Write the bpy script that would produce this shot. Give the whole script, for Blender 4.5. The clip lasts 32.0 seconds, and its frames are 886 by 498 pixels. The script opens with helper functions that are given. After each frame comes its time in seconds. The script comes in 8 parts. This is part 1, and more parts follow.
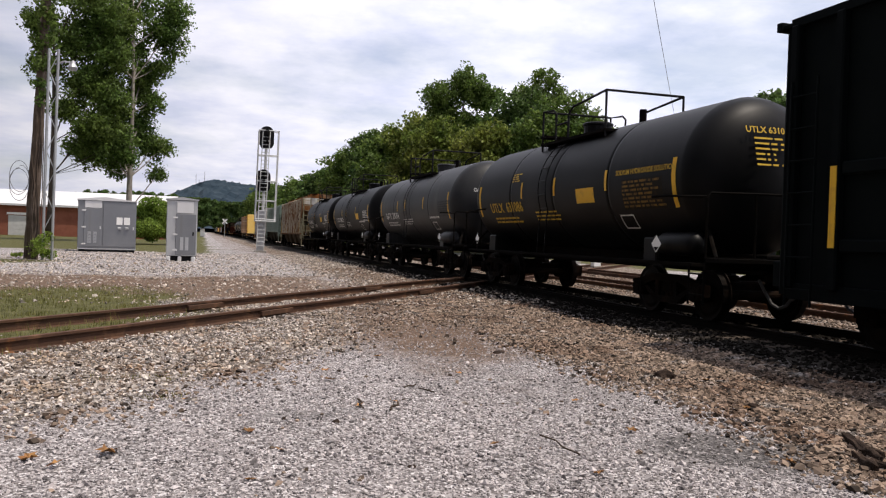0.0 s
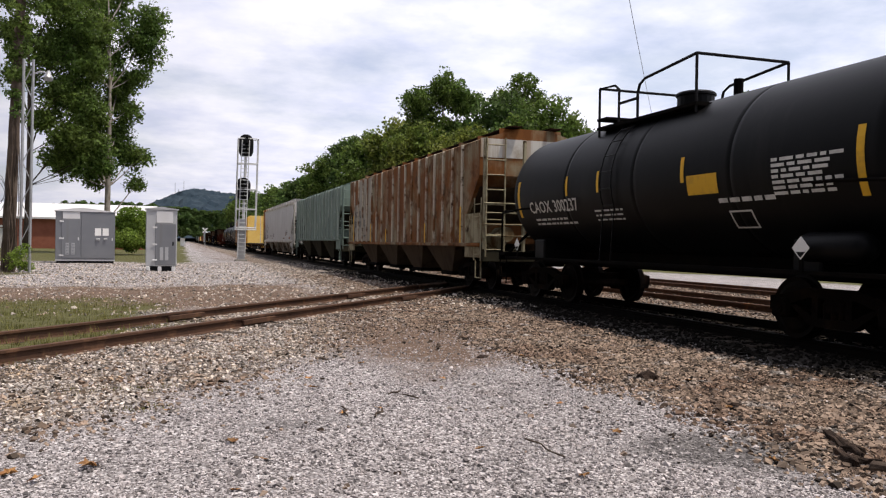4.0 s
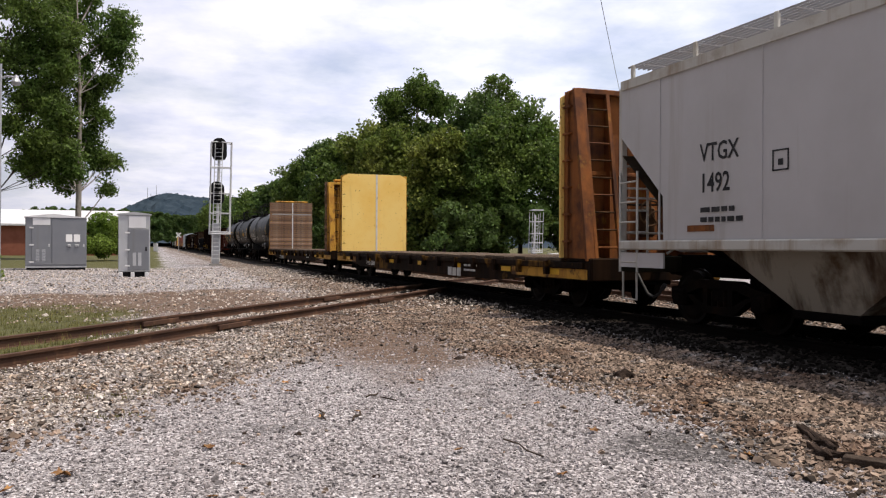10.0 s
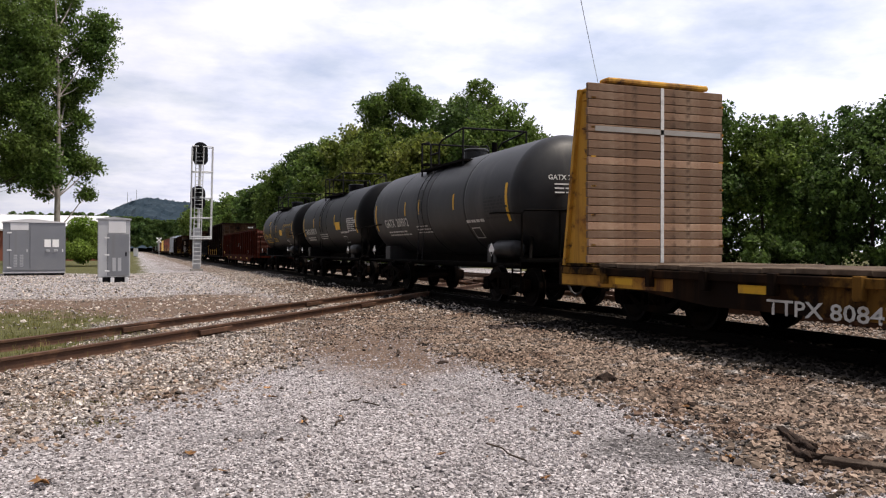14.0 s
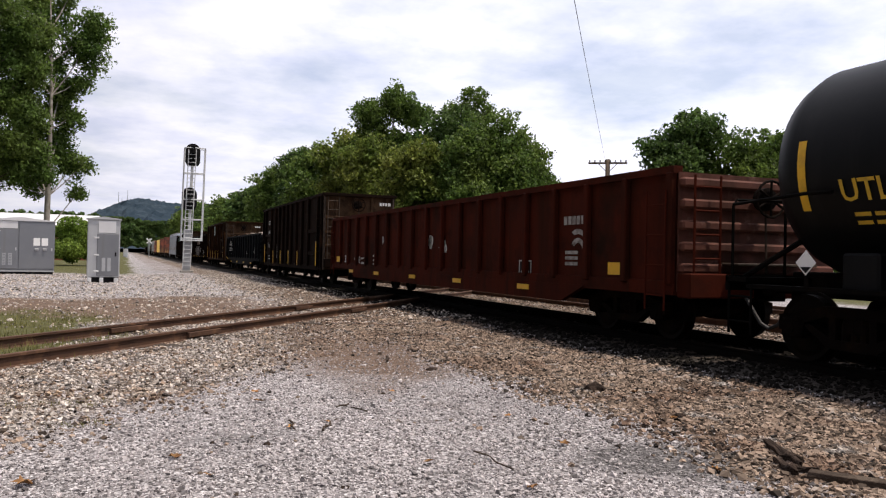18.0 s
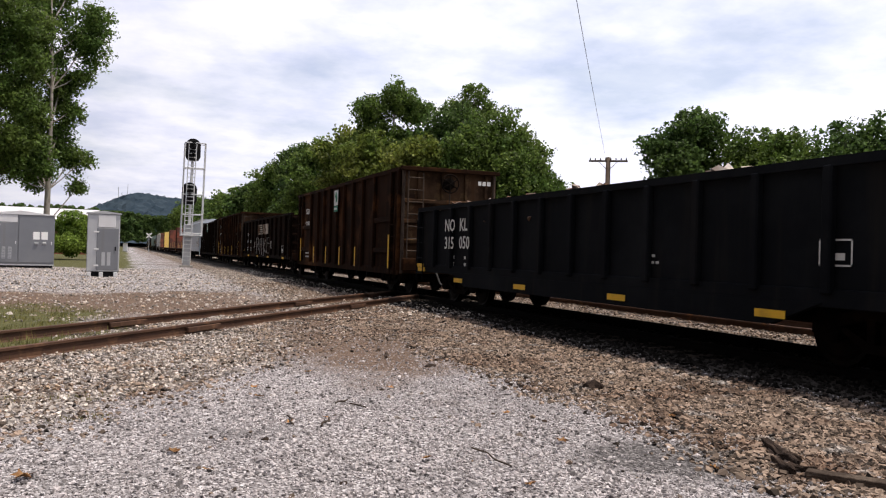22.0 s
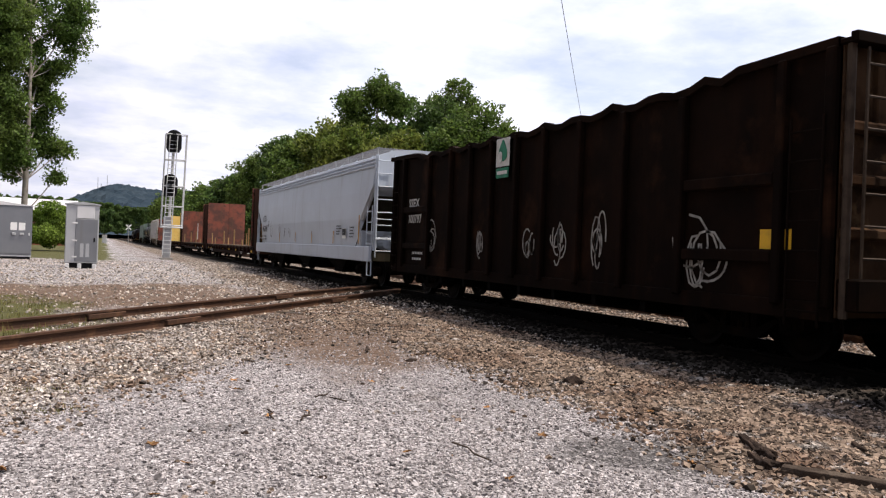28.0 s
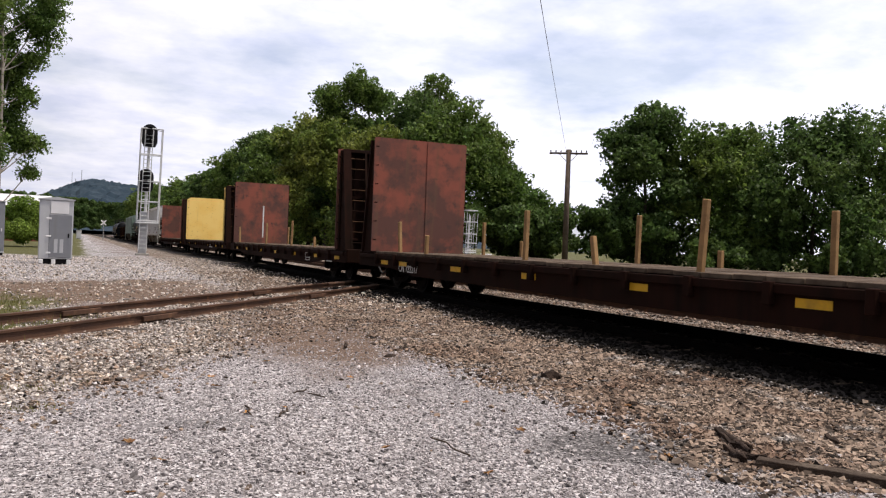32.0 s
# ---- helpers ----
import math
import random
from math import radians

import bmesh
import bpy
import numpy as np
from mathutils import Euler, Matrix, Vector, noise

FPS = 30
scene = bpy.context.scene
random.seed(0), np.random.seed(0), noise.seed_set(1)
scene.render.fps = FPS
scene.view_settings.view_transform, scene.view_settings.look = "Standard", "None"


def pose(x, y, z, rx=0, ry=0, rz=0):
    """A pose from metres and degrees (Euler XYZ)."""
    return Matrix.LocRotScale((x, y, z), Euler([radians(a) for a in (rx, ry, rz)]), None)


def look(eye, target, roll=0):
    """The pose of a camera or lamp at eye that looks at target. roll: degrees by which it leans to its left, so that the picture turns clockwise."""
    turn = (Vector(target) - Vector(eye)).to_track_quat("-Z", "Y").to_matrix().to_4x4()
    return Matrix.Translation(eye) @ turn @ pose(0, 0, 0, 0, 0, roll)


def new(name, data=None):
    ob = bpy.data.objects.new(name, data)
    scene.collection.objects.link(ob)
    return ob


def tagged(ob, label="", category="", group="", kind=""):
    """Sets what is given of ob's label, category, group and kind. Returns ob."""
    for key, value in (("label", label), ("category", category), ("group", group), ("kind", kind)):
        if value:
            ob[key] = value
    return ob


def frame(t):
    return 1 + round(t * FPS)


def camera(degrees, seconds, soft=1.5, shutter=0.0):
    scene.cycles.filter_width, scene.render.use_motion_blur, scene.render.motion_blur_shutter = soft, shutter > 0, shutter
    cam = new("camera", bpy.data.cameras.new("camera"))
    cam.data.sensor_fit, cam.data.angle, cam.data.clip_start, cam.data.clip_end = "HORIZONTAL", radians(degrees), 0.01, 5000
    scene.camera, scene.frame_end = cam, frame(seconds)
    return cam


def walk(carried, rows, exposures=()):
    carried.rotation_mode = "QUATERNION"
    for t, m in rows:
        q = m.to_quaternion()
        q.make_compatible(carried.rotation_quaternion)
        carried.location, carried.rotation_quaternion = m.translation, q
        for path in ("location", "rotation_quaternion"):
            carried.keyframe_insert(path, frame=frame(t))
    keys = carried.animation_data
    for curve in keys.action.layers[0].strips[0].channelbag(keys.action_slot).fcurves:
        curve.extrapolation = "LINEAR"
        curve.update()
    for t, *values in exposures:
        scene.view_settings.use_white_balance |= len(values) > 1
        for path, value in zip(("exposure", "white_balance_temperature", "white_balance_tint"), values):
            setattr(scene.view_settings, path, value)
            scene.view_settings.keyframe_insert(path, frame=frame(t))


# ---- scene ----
cam = camera(58.0, 32.0, soft=1.2)
# seconds, tilt, lean, turn of a camera held in one place, 1.41 m over the gravel
PATH = (
    (0.0, 89.25, -1.90, -16.77), (0.5, 89.40, -1.97, -16.82), (1.0, 89.46, -2.00, -16.66), (1.5, 89.60, -1.83, -16.86),
    (2.0, 89.56, -1.69, -17.16), (2.5, 89.71, -1.58, -17.57), (4.5, 89.63, -0.77, -18.14), (5.0, 89.43, -0.68, -18.16),
    (5.5, 89.59, -1.15, -17.99), (6.0, 89.65, -0.63, -18.73), (6.5, 89.62, -0.54, -18.68), (7.0, 90.13, -0.93, -18.37),
    (7.5, 89.72, -0.69, -19.54), (8.0, 89.61, -0.20, -19.98), (8.5, 89.61, -0.13, -19.96), (9.0, 89.59, -0.41, -19.64),
    (9.5, 89.73, -0.47, -19.77), (10.0, 89.81, -0.23, -19.79), (10.5, 89.79, -0.25, -19.75), (11.0, 90.08, -0.35, -19.95),
    (11.5, 90.26, 0.35, -19.22), (12.0, 90.66, 0.56, -18.88), (12.5, 90.66, 0.03, -19.26), (13.0, 90.74, -0.27, -20.51),
    (13.5, 90.60, -0.27, -20.87), (14.0, 90.13, -0.11, -21.04), (14.5, 89.63, -0.03, -21.24), (16.5, 90.10, -1.23, -21.25),
    (17.0, 90.15, -1.05, -21.21), (17.5, 90.41, -0.90, -21.73), (18.0, 90.61, -1.23, -21.68), (18.5, 90.87, -1.31, -21.78),
    (19.0, 90.50, -1.37, -21.84), (19.5, 90.30, -1.42, -21.72), (20.0, 89.83, -1.16, -22.02), (20.5, 89.98, -1.35, -22.02),
    (21.0, 90.38, -1.40, -22.51), (21.5, 90.24, -1.77, -21.99), (22.0, 90.38, -1.65, -21.70), (22.5, 90.19, -1.86, -22.01),
    (23.0, 90.25, -1.81, -21.98), (23.5, 89.94, -1.54, -22.06), (24.0, 89.89, -1.53, -22.40), (24.5, 89.82, -1.38, -22.68),
    (25.0, 89.98, -1.63, -23.06), (25.5, 90.27, -1.80, -22.87), (27.5, 90.10, -2.14, -23.00), (28.0, 90.05, -2.21, -22.99),
    (28.5, 90.41, -1.54, -23.14), (29.0, 89.74, -1.94, -24.22), (29.5, 89.32, -1.64, -24.50), (30.0, 89.58, -1.83, -24.51),
    (30.5, 89.81, -1.75, -24.42), (31.0, 89.75, -2.05, -24.24), (31.5, 89.78, -2.13, -24.40), (32.0, 89.78, -2.16, -24.52),
)
# the film camera opens a little towards the end, when dark cars fill its view
EXPOSURE = ((0.0, -0.06), (2.5, -0.06), (5.0, -0.03), (8.0, 0.0), (20.0, 0.0), (24.0, 0.02), (25.0, 0.09), (28.0, 0.14), (29.5, 0.02), (32.0, 0.0))
walk(cam, [(t, pose(0, 0, 1.41, rx, ry, rz)) for t, rx, ry, rz in PATH], EXPOSURE)

# ---- daylight: bright broken cloud, veiled sun behind the train ----
SUN_TURN, SUN_HEIGHT = 122.0, 68.0
world = bpy.data.worlds.new("sky")
scene.world = world
world.use_nodes = True
wn, wl = world.node_tree.nodes, world.node_tree.links
wn.clear()


def world_sky():
    out, back = wn.new("ShaderNodeOutputWorld"), wn.new("ShaderNodeBackground")
    sky = wn.new("ShaderNodeTexSky")
    sky.sky_type, sky.sun_disc = "NISHITA", False
    sky.sun_elevation, sky.sun_rotation = radians(SUN_HEIGHT), radians(SUN_TURN)
    sky.air_density, sky.dust_density, sky.ozone_density = 1.0, 1.5, 2.0
    coord, sep = wn.new("ShaderNodeTexCoord"), wn.new("ShaderNodeSeparateXYZ")
    wl.new(coord.outputs["Generated"], sep.inputs[0])
    lift = wn.new("ShaderNodeMath")
    lift.operation, lift.inputs[1].default_value = "MAXIMUM", 0.0
    wl.new(sep.outputs["Z"], lift.inputs[0])
    add = wn.new("ShaderNodeMath")
    add.operation, add.inputs[1].default_value = "ADD", 0.16
    wl.new(lift.outputs[0], add.inputs[0])
    px, py = wn.new("ShaderNodeMath"), wn.new("ShaderNodeMath")
    px.operation = py.operation = "DIVIDE"
    wl.new(sep.outputs["X"], px.inputs[0]), wl.new(add.outputs[0], px.inputs[1])
    wl.new(sep.outputs["Y"], py.inputs[0]), wl.new(add.outputs[0], py.inputs[1])
    flat = wn.new("ShaderNodeCombineXYZ")
    wl.new(px.outputs[0], flat.inputs[0]), wl.new(py.outputs[0], flat.inputs[1])
    low, fine = wn.new("ShaderNodeTexNoise"), wn.new("ShaderNodeTexNoise")
    for n, scale, detail, rough in ((low, 0.75, 7, 0.55), (fine, 2.6, 6, 0.6)):
        n.inputs["Scale"].default_value, n.inputs["Detail"].default_value, n.inputs["Roughness"].default_value = scale, detail, rough
        wl.new(flat.outputs[0], n.inputs["Vector"])
    cover = wn.new("ShaderNodeValToRGB")
    cover.color_ramp.elements[0].position, cover.color_ramp.elements[1].position = 0.36, 0.50
    cover.color_ramp.elements[0].color, cover.color_ramp.elements[1].color = (0.48, 0.48, 0.48, 1), (1, 1, 1, 1)
    wl.new(low.outputs["Fac"], cover.inputs[0])
    cloud = wn.new("ShaderNodeValToRGB")
    cloud.color_ramp.elements[0].position, cloud.color_ramp.elements[1].position = 0.33, 0.62
    cloud.color_ramp.elements[0].color, cloud.color_ramp.elements[1].color = (0.72, 0.74, 0.91, 1), (0.96, 0.945, 1.03, 1)
    wl.new(fine.outputs["Fac"], cloud.inputs[0])
    blue = wn.new("ShaderNodeMix")
    blue.data_type, blue.blend_type = "RGBA", "MULTIPLY"
    blue.inputs["Factor"].default_value = 1.0
    blue.inputs["B"].default_value = (0.10, 0.10, 0.10, 1)
    wl.new(sky.outputs[0], blue.inputs["A"])
    mix = wn.new("ShaderNodeMix")
    mix.data_type = "RGBA"
    wl.new(cover.outputs[0], mix.inputs["Factor"])
    wl.new(blue.outputs["Result"], mix.inputs["A"]), wl.new(cloud.outputs[0], mix.inputs["B"])
    wl.new(mix.outputs["Result"], back.inputs["Color"])
    # thin cloud glows towards the sun and is dull away from it
    turn = wn.new("ShaderNodeVectorMath")
    turn.operation = "DOT_PRODUCT"
    turn.inputs[1].default_value = (0.84, 0.18, 0.51)
    wl.new(coord.outputs["Generated"], turn.inputs[0])
    glow = wn.new("ShaderNodeMapRange")
    glow.interpolation_type = "SMOOTHSTEP"
    for name, v in (("From Min", -0.75), ("From Max", 0.75), ("To Min", 0.17), ("To Max", 1.30)):
        glow.inputs[name].default_value = v
    wl.new(turn.outputs["Value"], glow.inputs["Value"])
    wl.new(glow.outputs[0], back.inputs["Strength"])
    wl.new(back.outputs[0], out.inputs[0])


world_sky()
sun = new("sun", bpy.data.lights.new("sun", "SUN"))
sun.data.energy, sun.data.angle, sun.data.color = 4.2, radians(1.0), (1.0, 0.89, 0.77)
sun.matrix_basis = look((60 * math.sin(radians(SUN_TURN)), 60 * math.cos(radians(SUN_TURN)), 60 * math.tan(radians(SUN_HEIGHT))), (0, 0, 0))


# ---- tools ----
def part(name, bm, material, parent=None, label="", smooth=False, m=None):
    """Link a bmesh (or a mesh) as one mesh object, under a thing or a part."""
    if isinstance(bm, bpy.types.Mesh):
        me = bm
    else:
        me = bpy.data.meshes.new(name)
        if smooth:
            for f in bm.faces:
                f.smooth = True
        bm.to_mesh(me)
        bm.free()
    if material and not me.materials:
        me.materials.append(material)
    ob = new(name, me)
    if parent:
        ob.parent = parent
    if m is not None:
        ob.matrix_basis = m
    if label:
        ob["label"] = label
    if name == "small_writing":
        tagged(ob, kind="stuff")
    return ob


def thing(name, label, category, group="", m=None, kind=""):
    ob = tagged(new(name), label, category, group, kind)
    if m is not None:
        ob.matrix_basis = m
    return ob


def box(bm, x0, x1, y0, y1, z0, z1, bevel=0.0):
    vs = [bm.verts.new(c) for c in ((x0, y0, z0), (x1, y0, z0), (x1, y1, z0), (x0, y1, z0), (x0, y0, z1), (x1, y0, z1), (x1, y1, z1), (x0, y1, z1))]
    fs = [bm.faces.new([vs[i] for i in f]) for f in ((3, 2, 1, 0), (4, 5, 6, 7), (0, 1, 5, 4), (1, 2, 6, 5), (2, 3, 7, 6), (3, 0, 4, 7))]
    if bevel:
        edges = list({e for f in fs for e in f.edges})
        bmesh.ops.bevel(bm, geom=edges, offset=bevel, segments=1, affect="EDGES")
    return bm


def boxes(rows, bevel=0.0):
    bm = bmesh.new()
    for r in rows:
        box(bm, *r, bevel=bevel)
    return bm


def tube(bm, points, r, sides=6):
    """A round bar along a polyline."""
    pts = [Vector(p) for p in points]
    rings = []
    for i, p in enumerate(pts):
        d = (pts[min(i + 1, len(pts) - 1)] - pts[max(i - 1, 0)]).normalized()
        a = d.orthogonal().normalized() if i == 0 else (rings[-1][1] - d * rings[-1][1].dot(d)).normalized()
        b = d.cross(a)
        rings.append(([bm.verts.new(p + r * (math.cos(2 * math.pi * k / sides) * a + math.sin(2 * math.pi * k / sides) * b)) for k in range(sides)], a))
    for (v, _), (w, _) in zip(rings, rings[1:]):
        for k in range(sides):
            bm.faces.new((v[k], v[(k + 1) % sides], w[(k + 1) % sides], w[k]))
    bm.faces.new(list(reversed(rings[0][0])))
    bm.faces.new(rings[-1][0])
    return bm


def bars(lines, r, sides=6):
    bm = bmesh.new()
    for line in lines:
        tube(bm, line, r, sides)
    return bm


def prism(bm, outline, y0, y1):
    """A profile of (x, z) pairs, pushed along y."""
    a = [bm.verts.new((x, y0, z)) for x, z in outline]
    b = [bm.verts.new((x, y1, z)) for x, z in outline]
    n = len(a)
    for k in range(n):
        bm.faces.new((a[k], a[(k + 1) % n], b[(k + 1) % n], b[k]))
    bm.faces.new(list(reversed(a)))
    bm.faces.new(b)
    bmesh.ops.recalc_face_normals(bm, faces=bm.faces)
    return bm


def prism_x(bm, outline, x0, x1):
    """A profile of (y, z) pairs, pushed along x."""
    a = [bm.verts.new((x0, y, z)) for y, z in outline]
    b = [bm.verts.new((x1, y, z)) for y, z in outline]
    n = len(a)
    for k in range(n):
        bm.faces.new((a[k], a[(k + 1) % n], b[(k + 1) % n], b[k]))
    bm.faces.new(list(reversed(a)))
    bm.faces.new(b)
    bmesh.ops.recalc_face_normals(bm, faces=bm.faces)
    return bm


def lathe_y(bm, profile, x, z, sides=32):
    """Turn (y, radius) pairs about an axis along y."""
    rings = [[bm.verts.new((x + r * math.sin(2 * math.pi * k / sides), y, z + r * math.cos(2 * math.pi * k / sides))) for k in range(sides)] for y, r in profile]
    for v, w in zip(rings, rings[1:]):
        for k in range(sides):
            bm.faces.new((v[k], v[(k + 1) % sides], w[(k + 1) % sides], w[k]))
    bm.faces.new(list(reversed(rings[0])))
    bm.faces.new(rings[-1])
    bmesh.ops.recalc_face_normals(bm, faces=bm.faces)
    return bm


def lathe_z(bm, profile, x, y, sides=16):
    rings = [[bm.verts.new((x + r * math.cos(2 * math.pi * k / sides), y + r * math.sin(2 * math.pi * k / sides), z)) for k in range(sides)] for z, r in profile]
    for v, w in zip(rings, rings[1:]):
        for k in range(sides):
            bm.faces.new((v[k], v[(k + 1) % sides], w[(k + 1) % sides], w[k]))
    bm.faces.new(list(reversed(rings[0])))
    bm.faces.new(rings[-1])
    bmesh.ops.recalc_face_normals(bm, faces=bm.faces)
    return bm


def raw_mesh(name, verts, faces):
    """A mesh out of numpy arrays, all faces with the same count of corners."""
    me = bpy.data.meshes.new(name)
    n, k = faces.shape
    me.vertices.add(len(verts)), me.loops.add(n * k), me.polygons.add(n)
    me.vertices.foreach_set("co", verts.astype(np.float32).ravel())
    me.loops.foreach_set("vertex_index", faces.astype(np.int32).ravel())
    me.polygons.foreach_set("loop_start", np.arange(0, n * k, k, dtype=np.int32))
    me.update(calc_edges=True)
    me.validate()
    me.shade_flat()
    return me


TEXT_MESH = {}


def text_mesh(words, size):
    key = (words, size)
    if key not in TEXT_MESH:
        cu = bpy.data.curves.new("lettering", "FONT")
        cu.body, cu.size, cu.offset, cu.extrude = words, size, size * 0.015, 0.0
        cu.resolution_u = 2
        ob = bpy.data.objects.new("lettering", cu)
        scene.collection.objects.link(ob)
        bpy.context.view_layer.update()
        TEXT_MESH[key] = bpy.data.meshes.new_from_object(ob.evaluated_get(bpy.context.evaluated_depsgraph_get()))
        bpy.data.objects.remove(ob)
    return TEXT_MESH[key]


def lettering(words, size, material, parent, x, y, z, lean=0.0, wide=1.0):
    """Words on a near side: they read towards -y and face -x."""
    me = text_mesh(words, size).copy()
    me.materials.clear()
    m = pose(x, y, z, 90, 0, -90) @ pose(0, 0, 0, lean, 0, 0) @ Matrix.Diagonal((wide, 1, 1, 1))
    return part("lettering", me, material, parent, m=m)


# ---- materials ----
def mat(name, base, rough=0.7, metal=0.0, vary=(), bump=0.0, bump_scale=40.0, streak=None, spec=0.2, by_object=0.0, by_piece=0.0):
    """A painted, rusted or mineral surface. vary: (colour, noise scale, low, high) laid over the base in turn;
    streak: (colour, amount) drawn out downwards; by_object, by_piece: spread of lightness from piece to piece."""
    m = bpy.data.materials.new(name)
    m.use_nodes = True
    n, l = m.node_tree.nodes, m.node_tree.links
    b = n["Principled BSDF"]
    b.inputs["Roughness"].default_value, b.inputs["Metallic"].default_value = rough, metal
    b.inputs["Specular IOR Level"].default_value = spec
    coord = n.new("ShaderNodeTexCoord")
    rgb = n.new("ShaderNodeRGB")
    rgb.outputs[0].default_value = (*base, 1)
    col = rgb.outputs[0]
    layers = [(c, s, lo, hi, (1, 1, 1)) for c, s, lo, hi in vary]
    if streak:
        layers.append((streak[0], 1.0, 0.62 - 0.2 * streak[1], 0.82 - 0.2 * streak[1], (2.6, 2.6, 0.16)))
    for c, s, lo, hi, stretch in layers:
        mp = n.new("ShaderNodeMapping")
        mp.inputs["Scale"].default_value = [s * k for k in stretch]
        l.new(coord.outputs["Object"], mp.inputs[0])
        t = n.new("ShaderNodeTexNoise")
        t.inputs["Scale"].default_value, t.inputs["Detail"].default_value, t.inputs["Roughness"].default_value = 1.0, 6, 0.62
        l.new(mp.outputs[0], t.inputs["Vector"])
        r = n.new("ShaderNodeMapRange")
        r.inputs["From Min"].default_value, r.inputs["From Max"].default_value = lo, hi
        l.new(t.outputs["Fac"], r.inputs["Value"])
        mx = n.new("ShaderNodeMix")
        mx.data_type = "RGBA"
        mx.inputs["B"].default_value = (*c, 1)
        l.new(r.outputs[0], mx.inputs["Factor"]), l.new(col, mx.inputs["A"])
        col = mx.outputs["Result"]
    for amount, node, out in ((by_object, "ShaderNodeObjectInfo", "Random"), (by_piece, "ShaderNodeNewGeometry", "Random Per Island")):
        if amount:
            info = n.new(node)
            r = n.new("ShaderNodeMapRange")
            r.inputs["To Min"].default_value, r.inputs["To Max"].default_value = 1 - amount, 1 + amount
            l.new(info.outputs[out], r.inputs["Value"])
            hsv = n.new("ShaderNodeHueSaturation")
            l.new(r.outputs[0], hsv.inputs["Value"]), l.new(col, hsv.inputs["Color"])
            col = hsv.outputs[0]
    l.new(col, b.inputs["Base Color"])
    if bump:
        t = n.new("ShaderNodeTexNoise")
        t.inputs["Scale"].default_value, t.inputs["Detail"].default_value = bump_scale, 5
        l.new(coord.outputs["Object"], t.inputs["Vector"])
        bp = n.new("ShaderNodeBump")
        bp.inputs["Strength"].default_value, bp.inputs["Distance"].default_value = bump, 0.02
        l.new(t.outputs["Fac"], bp.inputs["Height"]), l.new(bp.outputs[0], b.inputs["Normal"])
    return m


RUST, DEEP_RUST, DUST = (0.16, 0.065, 0.028), (0.055, 0.028, 0.018), (0.22, 0.19, 0.16)
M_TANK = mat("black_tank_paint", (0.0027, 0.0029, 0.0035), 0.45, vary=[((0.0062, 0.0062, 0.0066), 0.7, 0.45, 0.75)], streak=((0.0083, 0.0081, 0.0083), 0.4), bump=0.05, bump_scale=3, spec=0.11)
M_TANK_GREY = mat("faded_tank_paint", (0.0180, 0.0190, 0.0215), 0.46, vary=[((0.0330, 0.0340, 0.0355), 0.6, 0.4, 0.75), ((0.0180, 0.0150, 0.0135), 1.7, 0.55, 0.8)], streak=((0.0450, 0.0430, 0.0420), 0.5), bump=0.05, bump_scale=3, spec=0.20)
# underframe, trucks, wheels: shade below the cars is put into these near-black colours
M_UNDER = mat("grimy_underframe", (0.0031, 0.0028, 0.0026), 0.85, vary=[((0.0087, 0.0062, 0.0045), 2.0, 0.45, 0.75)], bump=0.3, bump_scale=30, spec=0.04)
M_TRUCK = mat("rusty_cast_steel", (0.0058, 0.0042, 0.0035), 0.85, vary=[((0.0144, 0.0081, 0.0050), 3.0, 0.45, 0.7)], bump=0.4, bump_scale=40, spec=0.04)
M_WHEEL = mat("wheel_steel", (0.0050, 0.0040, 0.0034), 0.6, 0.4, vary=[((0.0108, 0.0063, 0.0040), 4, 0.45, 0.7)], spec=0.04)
M_TREAD = mat("polished_steel", (0.30, 0.29, 0.28), 0.35, 1.0, vary=[((0.12, 0.09, 0.07), 6, 0.5, 0.8)])
M_YELLOW = mat("yellow_marking", (0.72, 0.42, 0.03), 0.5, vary=[((0.45, 0.26, 0.04), 5, 0.5, 0.8)])
M_WHITE = mat("white_lettering", (0.62, 0.62, 0.60), 0.6, vary=[((0.35, 0.34, 0.32), 6, 0.5, 0.8)])
M_GOLD = mat("yellow_lettering", (0.62, 0.40, 0.04), 0.6, vary=[((0.35, 0.24, 0.05), 6, 0.5, 0.8)])
M_GOLD_DIM = mat("worn_yellow_stencil", (0.20, 0.115, 0.02), 0.7, vary=[((0.06, 0.036, 0.012), 9, 0.42, 0.62)])
M_STENCIL = mat("dull_stencil_ground", (0.012, 0.010, 0.007), 0.6, vary=[((0.03, 0.02, 0.008), 6, 0.5, 0.7)], spec=0.1)
M_BLACK = mat("black_lettering", (0.025, 0.025, 0.028), 0.6, vary=[((0.06, 0.06, 0.06), 6, 0.5, 0.8)])
M_RUSTCAR = mat("rust_over_beige", (0.260, 0.215, 0.140), 0.85, vary=[((0.200, 0.078, 0.020), 0.5, 0.44, 0.56), ((0.085, 0.036, 0.013), 1.3, 0.50, 0.62), ((0.045, 0.030, 0.012), 2.1, 0.58, 0.70)], streak=((0.150, 0.055, 0.014), 0.95), bump=0.2, bump_scale=20)
M_BEIGE_PANEL = mat("faded_beige_panel", (0.335, 0.310, 0.260), 0.8, vary=[((0.170, 0.105, 0.055), 1.0, 0.54, 0.70)], streak=((0.150, 0.085, 0.042), 0.55), bump=0.1)
M_RUSTRIB = mat("pale_worn_rib", (0.56, 0.51, 0.41), 0.8, vary=[((0.20, 0.095, 0.040), 1.6, 0.48, 0.60), ((0.07, 0.035, 0.018), 4.0, 0.58, 0.66)], streak=((0.2400, 0.1176, 0.0552), 0.6), bump=0.1)
